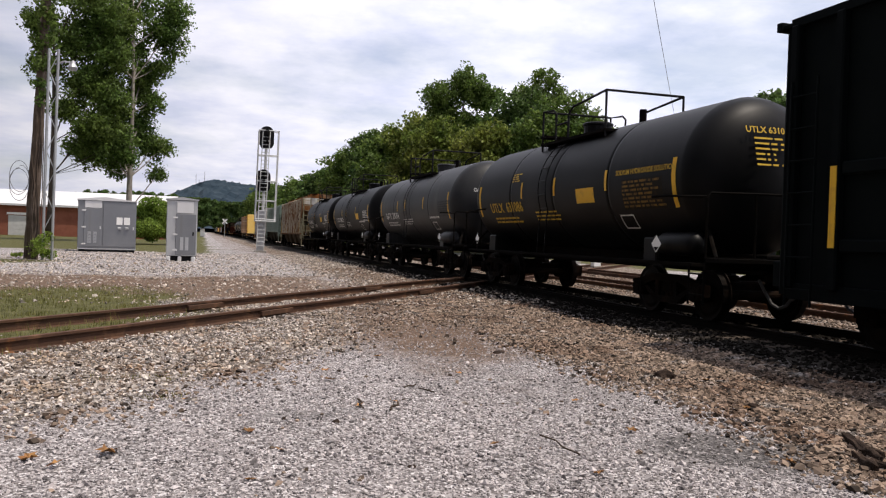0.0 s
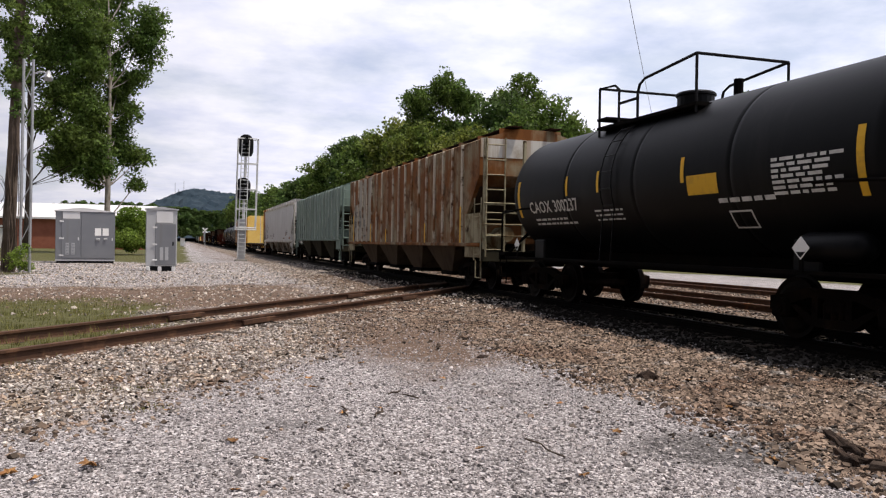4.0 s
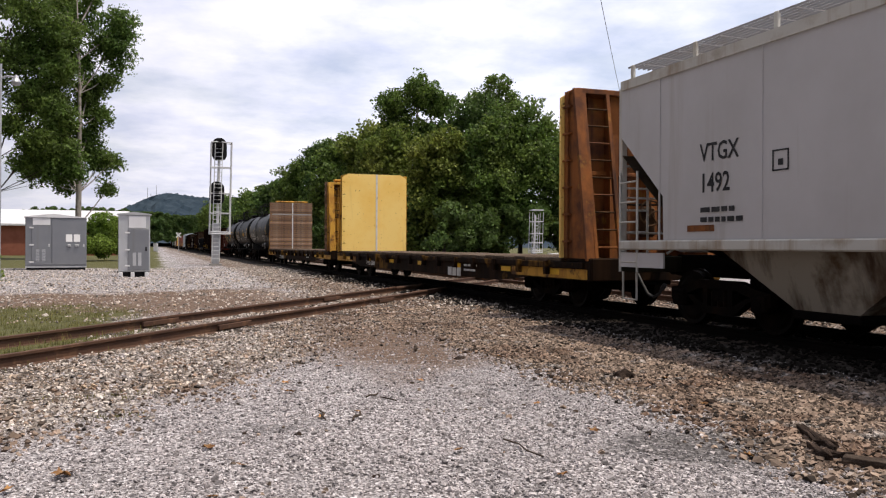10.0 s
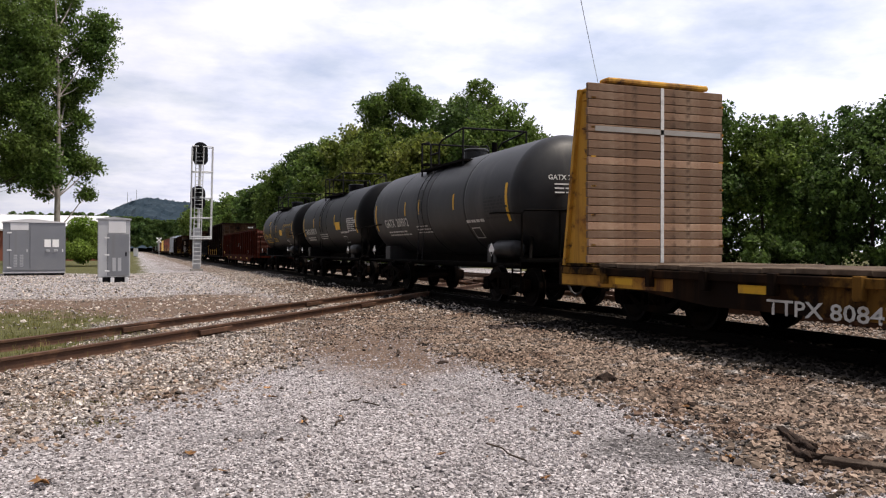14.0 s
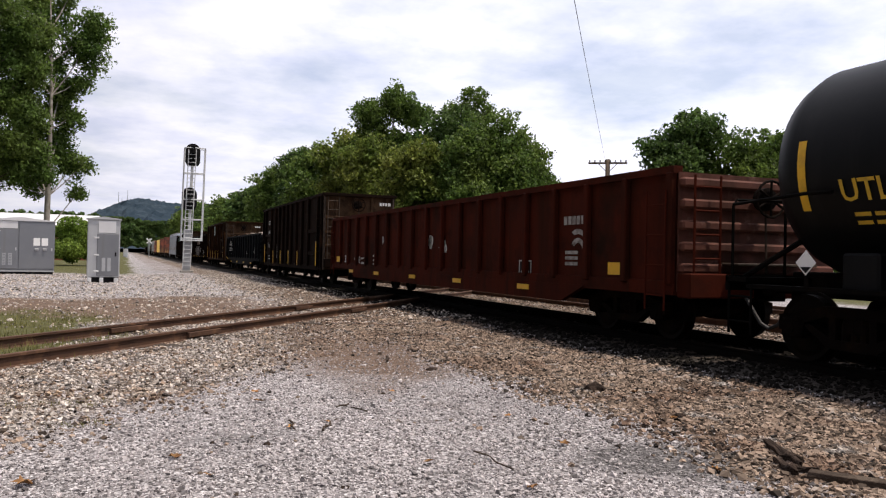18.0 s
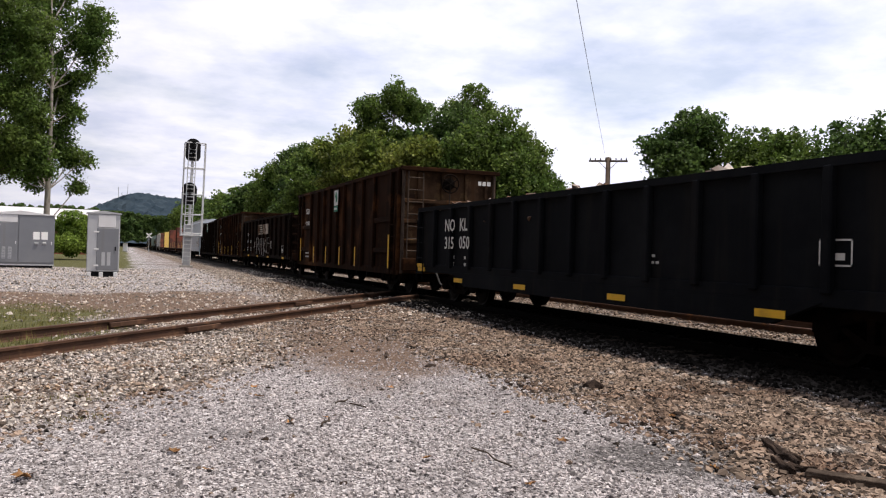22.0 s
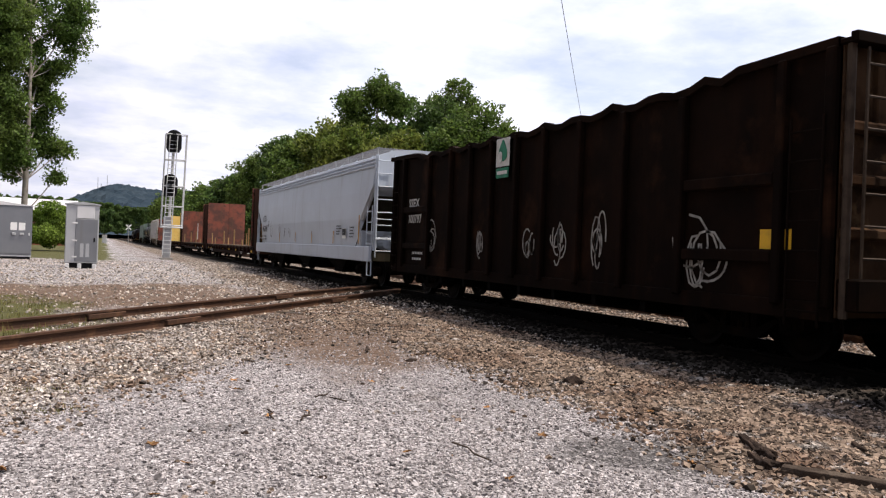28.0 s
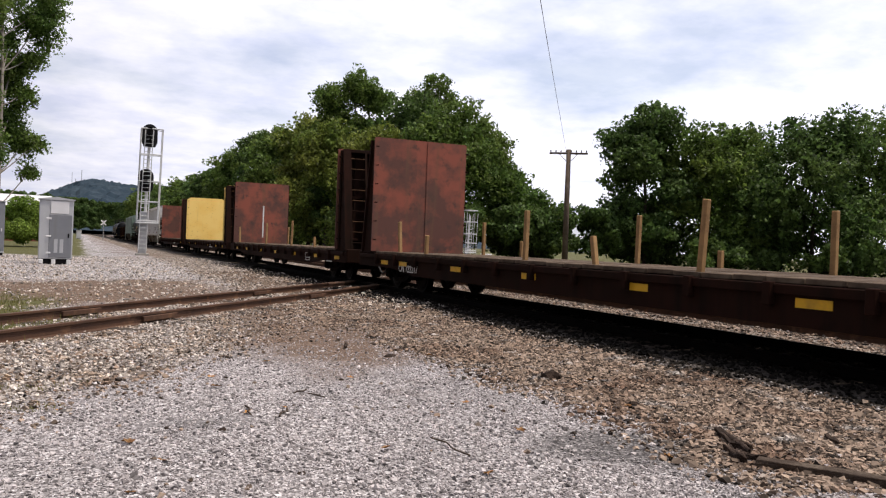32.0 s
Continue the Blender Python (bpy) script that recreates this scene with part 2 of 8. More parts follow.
M_GREYCAR = mat("grey_green_paint", (0.1729, 0.2321, 0.2016), 0.65, vary=[((0.2095, 0.2633, 0.2303), 0.7, 0.42, 0.7), ((0.1151, 0.1505, 0.1324), 1.9, 0.55, 0.8)], streak=((0.1048, 0.1253, 0.1036), 0.6), bump=0.06, bump_scale=6, spec=0.10)
# the ribs' highlight is put into the colour, paler than the side panels
M_GREYRIB = mat("pale_grey_green_rib", (0.2718, 0.3293, 0.2972), 0.65, vary=[((0.3851, 0.4311, 0.3887), 1.2, 0.48, 0.66)], streak=((0.1586, 0.1796, 0.1600), 0.5), spec=0.1)
M_LIGHT = mat("light_grey_paint", (0.5232, 0.5121, 0.5210), 0.42, vary=[((0.4564, 0.4453, 0.4457), 0.5, 0.42, 0.7)], streak=((0.4007, 0.3785, 0.3589), 0.35), bump=0.04, bump_scale=3, spec=0.35)
M_LIGHT_BLUE = mat("pale_blue_grey_paint", (0.4936, 0.5464, 0.6222), 0.40, vary=[((0.4349, 0.4781, 0.5411), 0.5, 0.42, 0.7)], streak=((0.3643, 0.3849, 0.4193), 0.35), bump=0.04, bump_scale=3, spec=0.35)
M_CREAM = mat("dirty_white_paint", (0.55, 0.54, 0.50), 0.7, vary=[((0.30, 0.24, 0.17), 1.4, 0.5, 0.72)], streak=((0.28, 0.19, 0.11), 0.6))
M_DUSTY = mat("dusty_hopper_steel", (0.082, 0.060, 0.040), 0.9, vary=[((0.0669, 0.0482, 0.0325), 1.1, 0.42, 0.7)], streak=((0.0469, 0.0309, 0.0224), 0.7), bump=0.1, spec=0.04)
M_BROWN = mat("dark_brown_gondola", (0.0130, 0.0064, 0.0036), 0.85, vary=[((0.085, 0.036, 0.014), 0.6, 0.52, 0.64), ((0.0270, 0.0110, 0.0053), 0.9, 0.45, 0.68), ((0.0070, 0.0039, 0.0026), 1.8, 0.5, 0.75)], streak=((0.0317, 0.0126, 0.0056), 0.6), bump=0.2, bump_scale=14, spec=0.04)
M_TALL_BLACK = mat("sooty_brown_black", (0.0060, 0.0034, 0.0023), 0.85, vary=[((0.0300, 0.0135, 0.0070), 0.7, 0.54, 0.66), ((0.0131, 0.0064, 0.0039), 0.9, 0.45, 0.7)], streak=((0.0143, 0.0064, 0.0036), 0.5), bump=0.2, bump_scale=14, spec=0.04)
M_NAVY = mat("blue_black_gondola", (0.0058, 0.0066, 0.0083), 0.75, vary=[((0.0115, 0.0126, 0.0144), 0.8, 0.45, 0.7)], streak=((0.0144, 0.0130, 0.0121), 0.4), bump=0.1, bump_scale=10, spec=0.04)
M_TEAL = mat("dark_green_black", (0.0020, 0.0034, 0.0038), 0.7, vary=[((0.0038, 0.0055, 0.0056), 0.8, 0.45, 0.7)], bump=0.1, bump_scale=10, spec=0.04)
M_RED = mat("oxide_red_gondola", (0.0607, 0.0112, 0.0055), 0.85, vary=[((0.0184, 0.0082, 0.0053), 0.5, 0.54, 0.66), ((0.0413, 0.0098, 0.0055), 0.8, 0.42, 0.68), ((0.0219, 0.0072, 0.0044), 1.9, 0.52, 0.75)], streak=((0.0291, 0.0092, 0.0050), 0.7), bump=0.2, bump_scale=14, spec=0.04)
M_RED_PANEL = mat("faded_red_panel", (0.2446, 0.0782, 0.0531), 0.75, vary=[((0.1113, 0.0530, 0.0426), 0.9, 0.42, 0.56), ((0.0612, 0.0441, 0.0378), 2.2, 0.55, 0.7)], streak=((0.1335, 0.0757, 0.0472), 0.5), bump=0.1)
M_MAROON = mat("maroon_frame", (0.0229, 0.0100, 0.0073), 0.8, vary=[((0.0130, 0.0084, 0.0061), 1.2, 0.45, 0.7)], streak=((0.0108, 0.0073, 0.0056), 0.6), bump=0.15, spec=0.04)
M_OCHRE = mat("ochre_frame_paint", (0.0105, 0.0065, 0.0043), 0.75, vary=[((0.1488, 0.0775, 0.0174), 0.7, 0.545, 0.60), ((0.0099, 0.0064, 0.0050), 2.4, 0.52, 0.64)], streak=((0.0298, 0.0149, 0.0074), 0.8), bump=0.2, spec=0.05)
M_BAY = mat("dusty_cream_hopper", (0.30, 0.27, 0.22), 0.9, vary=[((0.10, 0.070, 0.045), 0.7, 0.46, 0.56)], streak=((0.07, 0.045, 0.03), 0.7), bump=0.1, spec=0.05)
M_OCHRE_FRAME = mat("worn_yellow_frame", (0.52, 0.28, 0.040), 0.7, vary=[((0.30, 0.13, 0.025), 1.3, 0.48, 0.64), ((0.055, 0.030, 0.018), 2.6, 0.56, 0.66)], streak=((0.14, 0.06, 0.02), 0.6), bump=0.2)
M_DUSTY_DARK = mat("dark_dusty_steel", (0.0428, 0.0400, 0.0271), 0.9, vary=[((0.0229, 0.0185, 0.0143), 1.1, 0.42, 0.7)], streak=((0.0643, 0.0514, 0.0357), 0.5), bump=0.1, spec=0.04)
M_ORANGE_RUST = mat("orange_rust_frame", (0.27, 0.095, 0.024), 0.8, vary=[((0.09, 0.035, 0.018), 1.4, 0.44, 0.66), ((0.30, 0.15, 0.03), 3.0, 0.58, 0.7)], streak=((0.05, 0.025, 0.018), 0.7), bump=0.2)
M_YELLOW_PANEL = mat("yellow_plywood_panel", (0.90, 0.64, 0.20), 0.7, vary=[((0.86, 0.55, 0.13), 0.8, 0.42, 0.7), ((0.25, 0.13, 0.04), 6.0, 0.665, 0.685), ((0.35, 0.18, 0.05), 15.0, 0.655, 0.69)], streak=((0.55, 0.36, 0.12), 0.15), bump=0.06)
M_PLANK = mat("weathered_plank", (0.2074, 0.1244, 0.0781), 0.85, vary=[((0.3050, 0.2135, 0.1464), 2.4, 0.45, 0.7), ((0.0915, 0.0537, 0.0342), 5.0, 0.52, 0.72)], bump=0.3, bump_scale=30, by_object=0.5)
M_DECK = mat("wood_deck", (0.0900, 0.0660, 0.0495), 0.9, vary=[((0.1500, 0.1162, 0.0863), 2.4, 0.45, 0.7), ((0.0413, 0.0300, 0.0240), 4.0, 0.5, 0.7)], bump=0.3, bump_scale=25, by_object=0.25, spec=0.04)
M_NEWWOOD = mat("split_timber_stake", (0.31, 0.19, 0.085), 0.8, vary=[((0.15, 0.09, 0.045), 3.0, 0.45, 0.7)], bump=0.2)
M_SCRAP = mat("scrap_metal", (0.30, 0.27, 0.24), 0.6, 0.3, vary=[((0.14, 0.075, 0.045), 2.0, 0.42, 0.6)], by_piece=0.5)
M_GALV = mat("galvanised_steel", (0.3956, 0.4042, 0.4128), 0.45, 0.55, vary=[((0.3096, 0.3182, 0.3268), 3.0, 0.45, 0.7)])
M_CABINET = mat("brushed_aluminium_case", (0.2322, 0.2408, 0.2580), 0.42, 0.6, vary=[((0.2580, 0.2666, 0.2795), 0.9, 0.42, 0.7)], streak=((0.2322, 0.2365, 0.2408), 0.3))
M_CABINET_LIGHT = mat("pale_aluminium", (0.4816, 0.4902, 0.5031), 0.45, 0.4, vary=[((0.4128, 0.4214, 0.4300), 1.2, 0.42, 0.7)])
M_WHITE_STEEL = mat("white_galvanised_steel", (0.5676, 0.5762, 0.5848), 0.5, vary=[((0.4730, 0.4816, 0.4902), 3.0, 0.45, 0.7)])
M_PAPER = mat("white_sign", (0.82, 0.82, 0.80), 0.6)
M_DARK = mat("matt_black", (0.016, 0.016, 0.017), 0.7, spec=0.04)
M_LENS = mat("dark_signal_lens", (0.02, 0.02, 0.025), 0.15)
M_RAIL = mat("rusty_rail", (0.0860, 0.0454, 0.0282), 0.8, vary=[((0.0491, 0.0278, 0.0189), 1.5, 0.42, 0.7), ((0.1310, 0.0697, 0.0404), 3.0, 0.56, 0.66), ((0.21, 0.085, 0.03), 1.1, 0.62, 0.70)], bump=0.25, bump_scale=60)
# main rails: oily steel with the shade under the train put into the colour
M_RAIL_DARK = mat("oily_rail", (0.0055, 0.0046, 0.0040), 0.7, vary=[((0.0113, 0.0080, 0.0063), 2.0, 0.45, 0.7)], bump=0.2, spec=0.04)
M_TIE = mat("old_sleeper", (0.0444, 0.0348, 0.0281), 0.95, vary=[((0.0777, 0.0607, 0.0481), 3.0, 0.45, 0.7), ((0.0222, 0.0178, 0.0148), 6.0, 0.5, 0.75)], bump=0.5, bump_scale=30, by_object=0.3)
M_POLE = mat("weathered_pole", (0.0903, 0.0671, 0.0516), 0.95, vary=[((0.1462, 0.1161, 0.0946), 2.5, 0.45, 0.7)], bump=0.5, bump_scale=30)
M_BARK = mat("pale_bark", (0.2752, 0.2537, 0.2236), 0.95, vary=[((0.1462, 0.1247, 0.1032), 1.6, 0.45, 0.65)], bump=0.5, bump_scale=14)
M_BARK_DARK = mat("dark_bark", (0.055, 0.044, 0.036), 0.95, vary=[((0.09, 0.07, 0.055), 1.6, 0.45, 0.65)], bump=0.5, bump_scale=14)
M_BRICK = mat("red_brick_wall", (0.2580, 0.0989, 0.0645), 0.9, vary=[((0.2064, 0.0731, 0.0473), 1.2, 0.42, 0.7)], bump=0.2)
M_ROOF = mat("white_metal_roof", (0.6364, 0.6364, 0.6450), 0.5, vary=[((0.5676, 0.5676, 0.5762), 0.8, 0.42, 0.7)])
M_PANEL_DOOR = mat("pale_roller_door", (0.55, 0.55, 0.54), 0.6, vary=[((0.48, 0.48, 0.47), 2, 0.42, 0.7)])
M_CONCRETE = mat("concrete", (0.3256, 0.3108, 0.2886), 0.9, vary=[((0.2516, 0.2368, 0.2146), 2.5, 0.42, 0.7)], bump=0.3)
M_STONE = mat("pale_limestone_chips", (0.3605, 0.3347, 0.3358), 0.9, vary=[((0.2515, 0.2246, 0.2222), 9.0, 0.42, 0.7)], by_piece=0.70)
M_BALLAST = mat("mixed_ballast", (0.1972, 0.1497, 0.1154), 0.9, vary=[((0.1154, 0.0728, 0.0504), 0.8, 0.48, 0.66), ((0.2308, 0.2098, 0.1923), 2.3, 0.56, 0.66)], by_piece=0.95)
M_BALLAST_PALE = mat("pale_ballast", (0.3857, 0.3466, 0.3133), 0.9, vary=[((0.2892, 0.2127, 0.1452), 1.1, 0.50, 0.66)], by_piece=0.8)
M_GRATE = mat("steel_grating", (0.3400, 0.3400, 0.3500), 0.6, 0.3, vary=[((0.3200, 0.2960, 0.2800), 2.0, 0.45, 0.7)])
# oily stones; the train's shade is put into this near-black too
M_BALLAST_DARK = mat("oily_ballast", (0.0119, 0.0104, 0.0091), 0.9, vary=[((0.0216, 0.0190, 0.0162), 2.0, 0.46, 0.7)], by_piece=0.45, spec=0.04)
M_DEADLEAF = mat("dead_leaf", (0.31, 0.165, 0.062), 0.7, vary=[((0.1850, 0.0740, 0.0296), 12, 0.42, 0.7)], by_object=0.4)
M_WIRE = mat("overhead_wire", (0.16, 0.16, 0.17), 0.6)


def leaf_mat(name, a, b):
    m = mat(name, a, 0.6, vary=[(b, 0.22, 0.38, 0.68)], by_piece=0.62, spec=0.25)
    n, l = m.node_tree.nodes, m.node_tree.links
    p = n["Principled BSDF"]
    tr, mx = n.new("ShaderNodeBsdfTranslucent"), n.new("ShaderNodeMixShader")
    l.new(p.inputs["Base Color"].links[0].from_socket, tr.inputs["Color"])
    mx.inputs[0].default_value = 0.45
    l.new(p.outputs[0], mx.inputs[1]), l.new(tr.outputs[0], mx.inputs[2])
    l.new(mx.outputs[0], n["Material Output"].inputs[0])
    return m


M_LEAF = leaf_mat("broad_leaf_green", (0.0777, 0.1379, 0.0282), (0.1371, 0.1839, 0.0395))
M_LEAF_YELLOW = leaf_mat("yellowing_leaf", (0.1122, 0.1685, 0.0314), (0.2020, 0.2157, 0.0443))
M_LEAF_DARK = leaf_mat("shaded_leaf", (0.0636, 0.1162, 0.0306), (0.1008, 0.1517, 0.0393))
M_LEAF_BUSH = leaf_mat("bright_bush_leaf", (0.1560, 0.2460, 0.0384), (0.2400, 0.3120, 0.0576))
M_GRASS = leaf_mat("short_grass", (0.1218, 0.1300, 0.0352), (0.1972, 0.1700, 0.0581))
# distance haze is put into the base colour, bluer than the foliage itself
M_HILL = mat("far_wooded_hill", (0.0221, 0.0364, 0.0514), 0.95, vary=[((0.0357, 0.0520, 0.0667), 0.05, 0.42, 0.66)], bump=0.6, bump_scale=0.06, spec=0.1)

# ---- ground: one sheet to the horizon ----
TRACK_X, RAIL_TOP, GAUGE = 8.9, 0.20, 1.435
BRANCH_DIR = Vector((0.616, 0.788, 0.0))
BRANCH_SIDE = Vector((-0.788, 0.616, 0.0))
BRANCH_OFF = 8.06


def bump(v, lo, hi):
    t = np.clip((v - lo) / (hi - lo), 0, 1)
    return t * t * (3 - 2 * t)


def wobble(x, y, s, seed=0.0):
    """Cheap smooth noise on arrays, about -1 to 1."""
    a = np.sin(x * 1.7 / s + seed) * np.cos(y * 1.3 / s + 2.1 * seed) + 0.6 * np.sin((x * 2.9 - y * 2.3) / s + 3.3 + seed)
    b = 0.5 * np.sin((x * 5.1 + y * 4.3) / s + 1.2 * seed) + 0.35 * np.cos((x * 7.7 - y * 9.1) / s + seed)
    return (a + b) / 2.0


def zones(x, y):
    """How much of each surface lies at a place: grass, ballast, dirt, packed lane."""
    bs = -0.788 * x + 0.616 * y - BRANCH_OFF
    along = 0.616 * x + 0.788 * y
    main = np.abs(x - TRACK_X)
    w = wobble(x, y, 2.2)
    w2 = wobble(x, y, 7.0, 1.7)
    grass = bump(-x - 0.2 + 0.8 * w, -0.6, 1.2) * bump(y, 8, 11) * (1 - bump(y + 1.5 * w, 17.5, 21.0)) * bump(bs + 0.5 * w, -1.5, -0.4)
    grass = np.maximum(grass, bump(-x - 0.3 * y * 0.06 - 3.2 + 1.2 * w2, 0, 2.2) * bump(y + 2.5 * w2, 29.5, 31.5) * (1 - bump(y + 1.5 * w2, 35.0, 37.0)) * 0.8)
    grass = np.maximum(grass, bump(y + 2.5 * w2, 51.5, 54.5) * bump(-x + 0.6 + 0.9 * w, -0.6, 0.8))
    grass = np.maximum(grass, bump(x - 24 + 2.0 * w2, 0, 4))
    ballast = 1 - bump(main + 0.35 * w, 3.9, 5.3)
    ballast = np.maximum(ballast, (1 - bump(np.abs(bs + 1.1) + 0.35 * w, 1.7, 3.1)))
    ballast = np.maximum(ballast, (1 - bump(np.abs(bs) + 0.3 * w, 0.9, 1.5)))
    for tx in (12.8, 17.0):
        ballast = np.maximum(ballast, 1 - bump(np.abs(x - tx) + 0.3 * w, 1.6, 3.0))
    dirt = bump(w + 0.6 * w2, -1.0, 0.1) * bump(bs + 0.5 * w, -6.6, -4.6) * (1 - bump(bs, -1.6, 0.4)) * bump(x + 0.4 * w, 1.5, 3.2) * (1 - bump(x + 0.5 * w, 5.6, 7.0)) * 0.95
    dirt = np.maximum(dirt, bump(y + w, 15.5, 18.0) * (1 - bump(y + 1.8 * w, 24.5, 27.5)) * (1 - bump(x + w, 2.5, 6.0)) * 0.95)
    dirt = np.maximum(dirt, bump(y, 43, 60) * bump(x + 0.5 * w, 1.6, 2.6) * (1 - bump(x + 0.4 * w, 5.0, 6.4)) * (0.35 + 0.3 * w))
    # strip by the main rails painted dark: oily bed plus the train's shade
    oil_shade = (1 - bump(main + 0.2 * w, 2.0, 2.65)) * (1 - bump(x + 0.15 * w, 9.3, 9.8))
    stain = 1.15 * (1 - bump(np.hypot((x - 3.72) / 0.68, (y - 4.70) / 0.52) + 0.5 * w, 0.3, 1.35))
    stain = np.maximum(stain, 0.6 * (1 - bump(np.hypot((x - 0.82) / 0.55, (y - 6.29 - 0.2 * (x - 0.82)) / 0.12) + 0.5 * w, 0.4, 1.3)))
    return grass, ballast, np.clip(dirt, 0, 1), oil_shade, stain


def levels(x, y):
    """Ground height: near flat, a low bed under the rails, broad unevenness."""
    main = np.abs(x - TRACK_X)
    bed = 0.055 * (1 - bump(main, 1.7, 3.4))
    bs = np.abs(-0.788 * x + 0.616 * y - BRANCH_OFF)
    bed = np.maximum(bed, 0.035 * (1 - bump(bs, 1.1, 1.9)))
    for tx in (12.8, 17.0):
        bed = np.maximum(bed, 0.05 * (1 - bump(np.abs(x - tx), 1.5, 2.8)))
    return bed + 0.012 * wobble(x, y, 1.1, 0.4) + 0.02 * wobble(x, y, 6.0, 2.0) * bump(np.hypot(x, y), 3, 12)


def spread(lo, hi, fine_lo, fine_hi, step, grow):
    """Grid lines, close together between fine_lo and fine_hi and ever wider outside."""
    mid = list(np.arange(fine_lo, fine_hi + 1e-6, step))
    for end, sign in ((hi, 1), (lo, -1)):
        v, s = (fine_hi if sign > 0 else fine_lo), step
        while v * sign < end * sign:
            s *= grow
            v += sign * s
            mid.append(v)
    return np.array(sorted(mid))


def ground_material():
    m = bpy.data.materials.new("gravel_dirt_and_grass")
    m.use_nodes = True
    n, l = m.node_tree.nodes, m.node_tree.links
    b = n["Principled BSDF"]
    b.inputs["Roughness"].default_value = 0.95
    b.inputs["Specular IOR Level"].default_value = 0.15
    coord = n.new("ShaderNodeTexCoord")

    def noisy(scale, detail=6, rough=0.65):
        t = n.new("ShaderNodeTexNoise")
        t.inputs["Scale"].default_value, t.inputs["Detail"].default_value, t.inputs["Roughness"].default_value = scale, detail, rough
        l.new(coord.outputs["Object"], t.inputs["Vector"])
        return t.outputs["Fac"]

    def ramp(value, stops):
        r = n.new("ShaderNodeValToRGB")
        while len(r.color_ramp.elements) < len(stops):
            r.color_ramp.elements.new(0.5)
        for e, (p, c) in zip(r.color_ramp.elements, stops):
            e.position, e.color = p, (*c, 1)
        l.new(value, r.inputs[0])
        return r.outputs[0]

    def mix(fac, a, c):
        x = n.new("ShaderNodeMix")
        x.data_type = "RGBA"
        l.new(fac, x.inputs["Factor"]), l.new(a, x.inputs["A"]), l.new(c, x.inputs["B"])
        return x.outputs["Result"]

    def field(name, scale, sharp):
        a = n.new("ShaderNodeAttribute")
        a.attribute_name = name
        s = n.new("ShaderNodeMath")
        s.operation = "ADD"
        l.new(a.outputs["Fac"], s.inputs[0]), l.new(noisy(scale), s.inputs[1])
        r = n.new("ShaderNodeMapRange")
        r.inputs["From Min"].default_value, r.inputs["From Max"].default_value = 1.0 - sharp, 1.0 + sharp
        l.new(s.outputs[0], r.inputs["Value"])
        return r.outputs[0]

    cells = n.new("ShaderNodeTexVoronoi")
    cells.inputs["Scale"].default_value = 48
    l.new(coord.outputs["Object"], cells.inputs["Vector"])
    chip = n.new("ShaderNodeSeparateColor")
    l.new(cells.outputs["Color"], chip.inputs[0])
    big = n.new("ShaderNodeTexVoronoi")
    big.inputs["Scale"].default_value = 22
    l.new(coord.outputs["Object"], big.inputs["Vector"])
    bigchip = n.new("ShaderNodeSeparateColor")
    l.new(big.outputs["Color"], bigchip.inputs[0])
    gravel = ramp(chip.outputs[0], [(0.0, (0.0619, 0.0549, 0.0546)), (0.32, (0.2272, 0.2095, 0.2097)), (0.72, (0.3638, 0.3404, 0.3404)), (1.0, (0.6552, 0.6258, 0.6296))])
    gravel = mix(ramp(noisy(0.45), [(0.45, (0, 0, 0)), (0.72, (0.55, 0.55, 0.55))]), gravel, ramp(chip.outputs[1], [(0.0, (0.0962, 0.0925, 0.0962)), (1.0, (0.1998, 0.1939, 0.1961))]))
    stones = ramp(bigchip.outputs[0], [(0.0, (0.0406, 0.0307, 0.0253)), (0.4, (0.1309, 0.1011, 0.0794)), (0.8, (0.2438, 0.2031, 0.1697)), (1.0, (0.4514, 0.3972, 0.3521))])
    soil = ramp(noisy(9), [(0.3, (0.0840, 0.0556, 0.0394)), (0.7, (0.1960, 0.1389, 0.1048))])
    turf = ramp(noisy(5), [(0.3, (0.0555, 0.0577, 0.0222)), (0.55, (0.0962, 0.0947, 0.0370)), (0.8, (0.1702, 0.1480, 0.0814))])
    col = mix(field("ballast", 3.0, 0.22), gravel, stones)
    col = mix(field("dirt", 1.8, 0.35), col, soil)
    col = mix(field("grass", 2.4, 0.25), col, turf)
    col = mix(field("stain", 4.0, 0.3), col, ramp(chip.outputs[2], [(0.0, (0.0333, 0.0303, 0.0303)), (0.6, (0.1036, 0.0962, 0.0962)), (1.0, (0.2516, 0.2368, 0.2331))]))
    # near-black blend paints the train's shade, with oily dirt, onto the ground
    col = mix(field("oil_shade", 3.0, 0.25), col, ramp(bigchip.outputs[1], [(0.0, (0.020, 0.017, 0.015)), (1.0, (0.065, 0.055, 0.047))]))
    l.new(col, b.inputs["Base Color"])
    bp = n.new("ShaderNodeBump")
    bp.inputs["Strength"].default_value, bp.inputs["Distance"].default_value = 1.0, 0.016
    l.new(cells.outputs["Distance"], bp.inputs["Height"]), l.new(bp.outputs[0], b.inputs["Normal"])
    return m


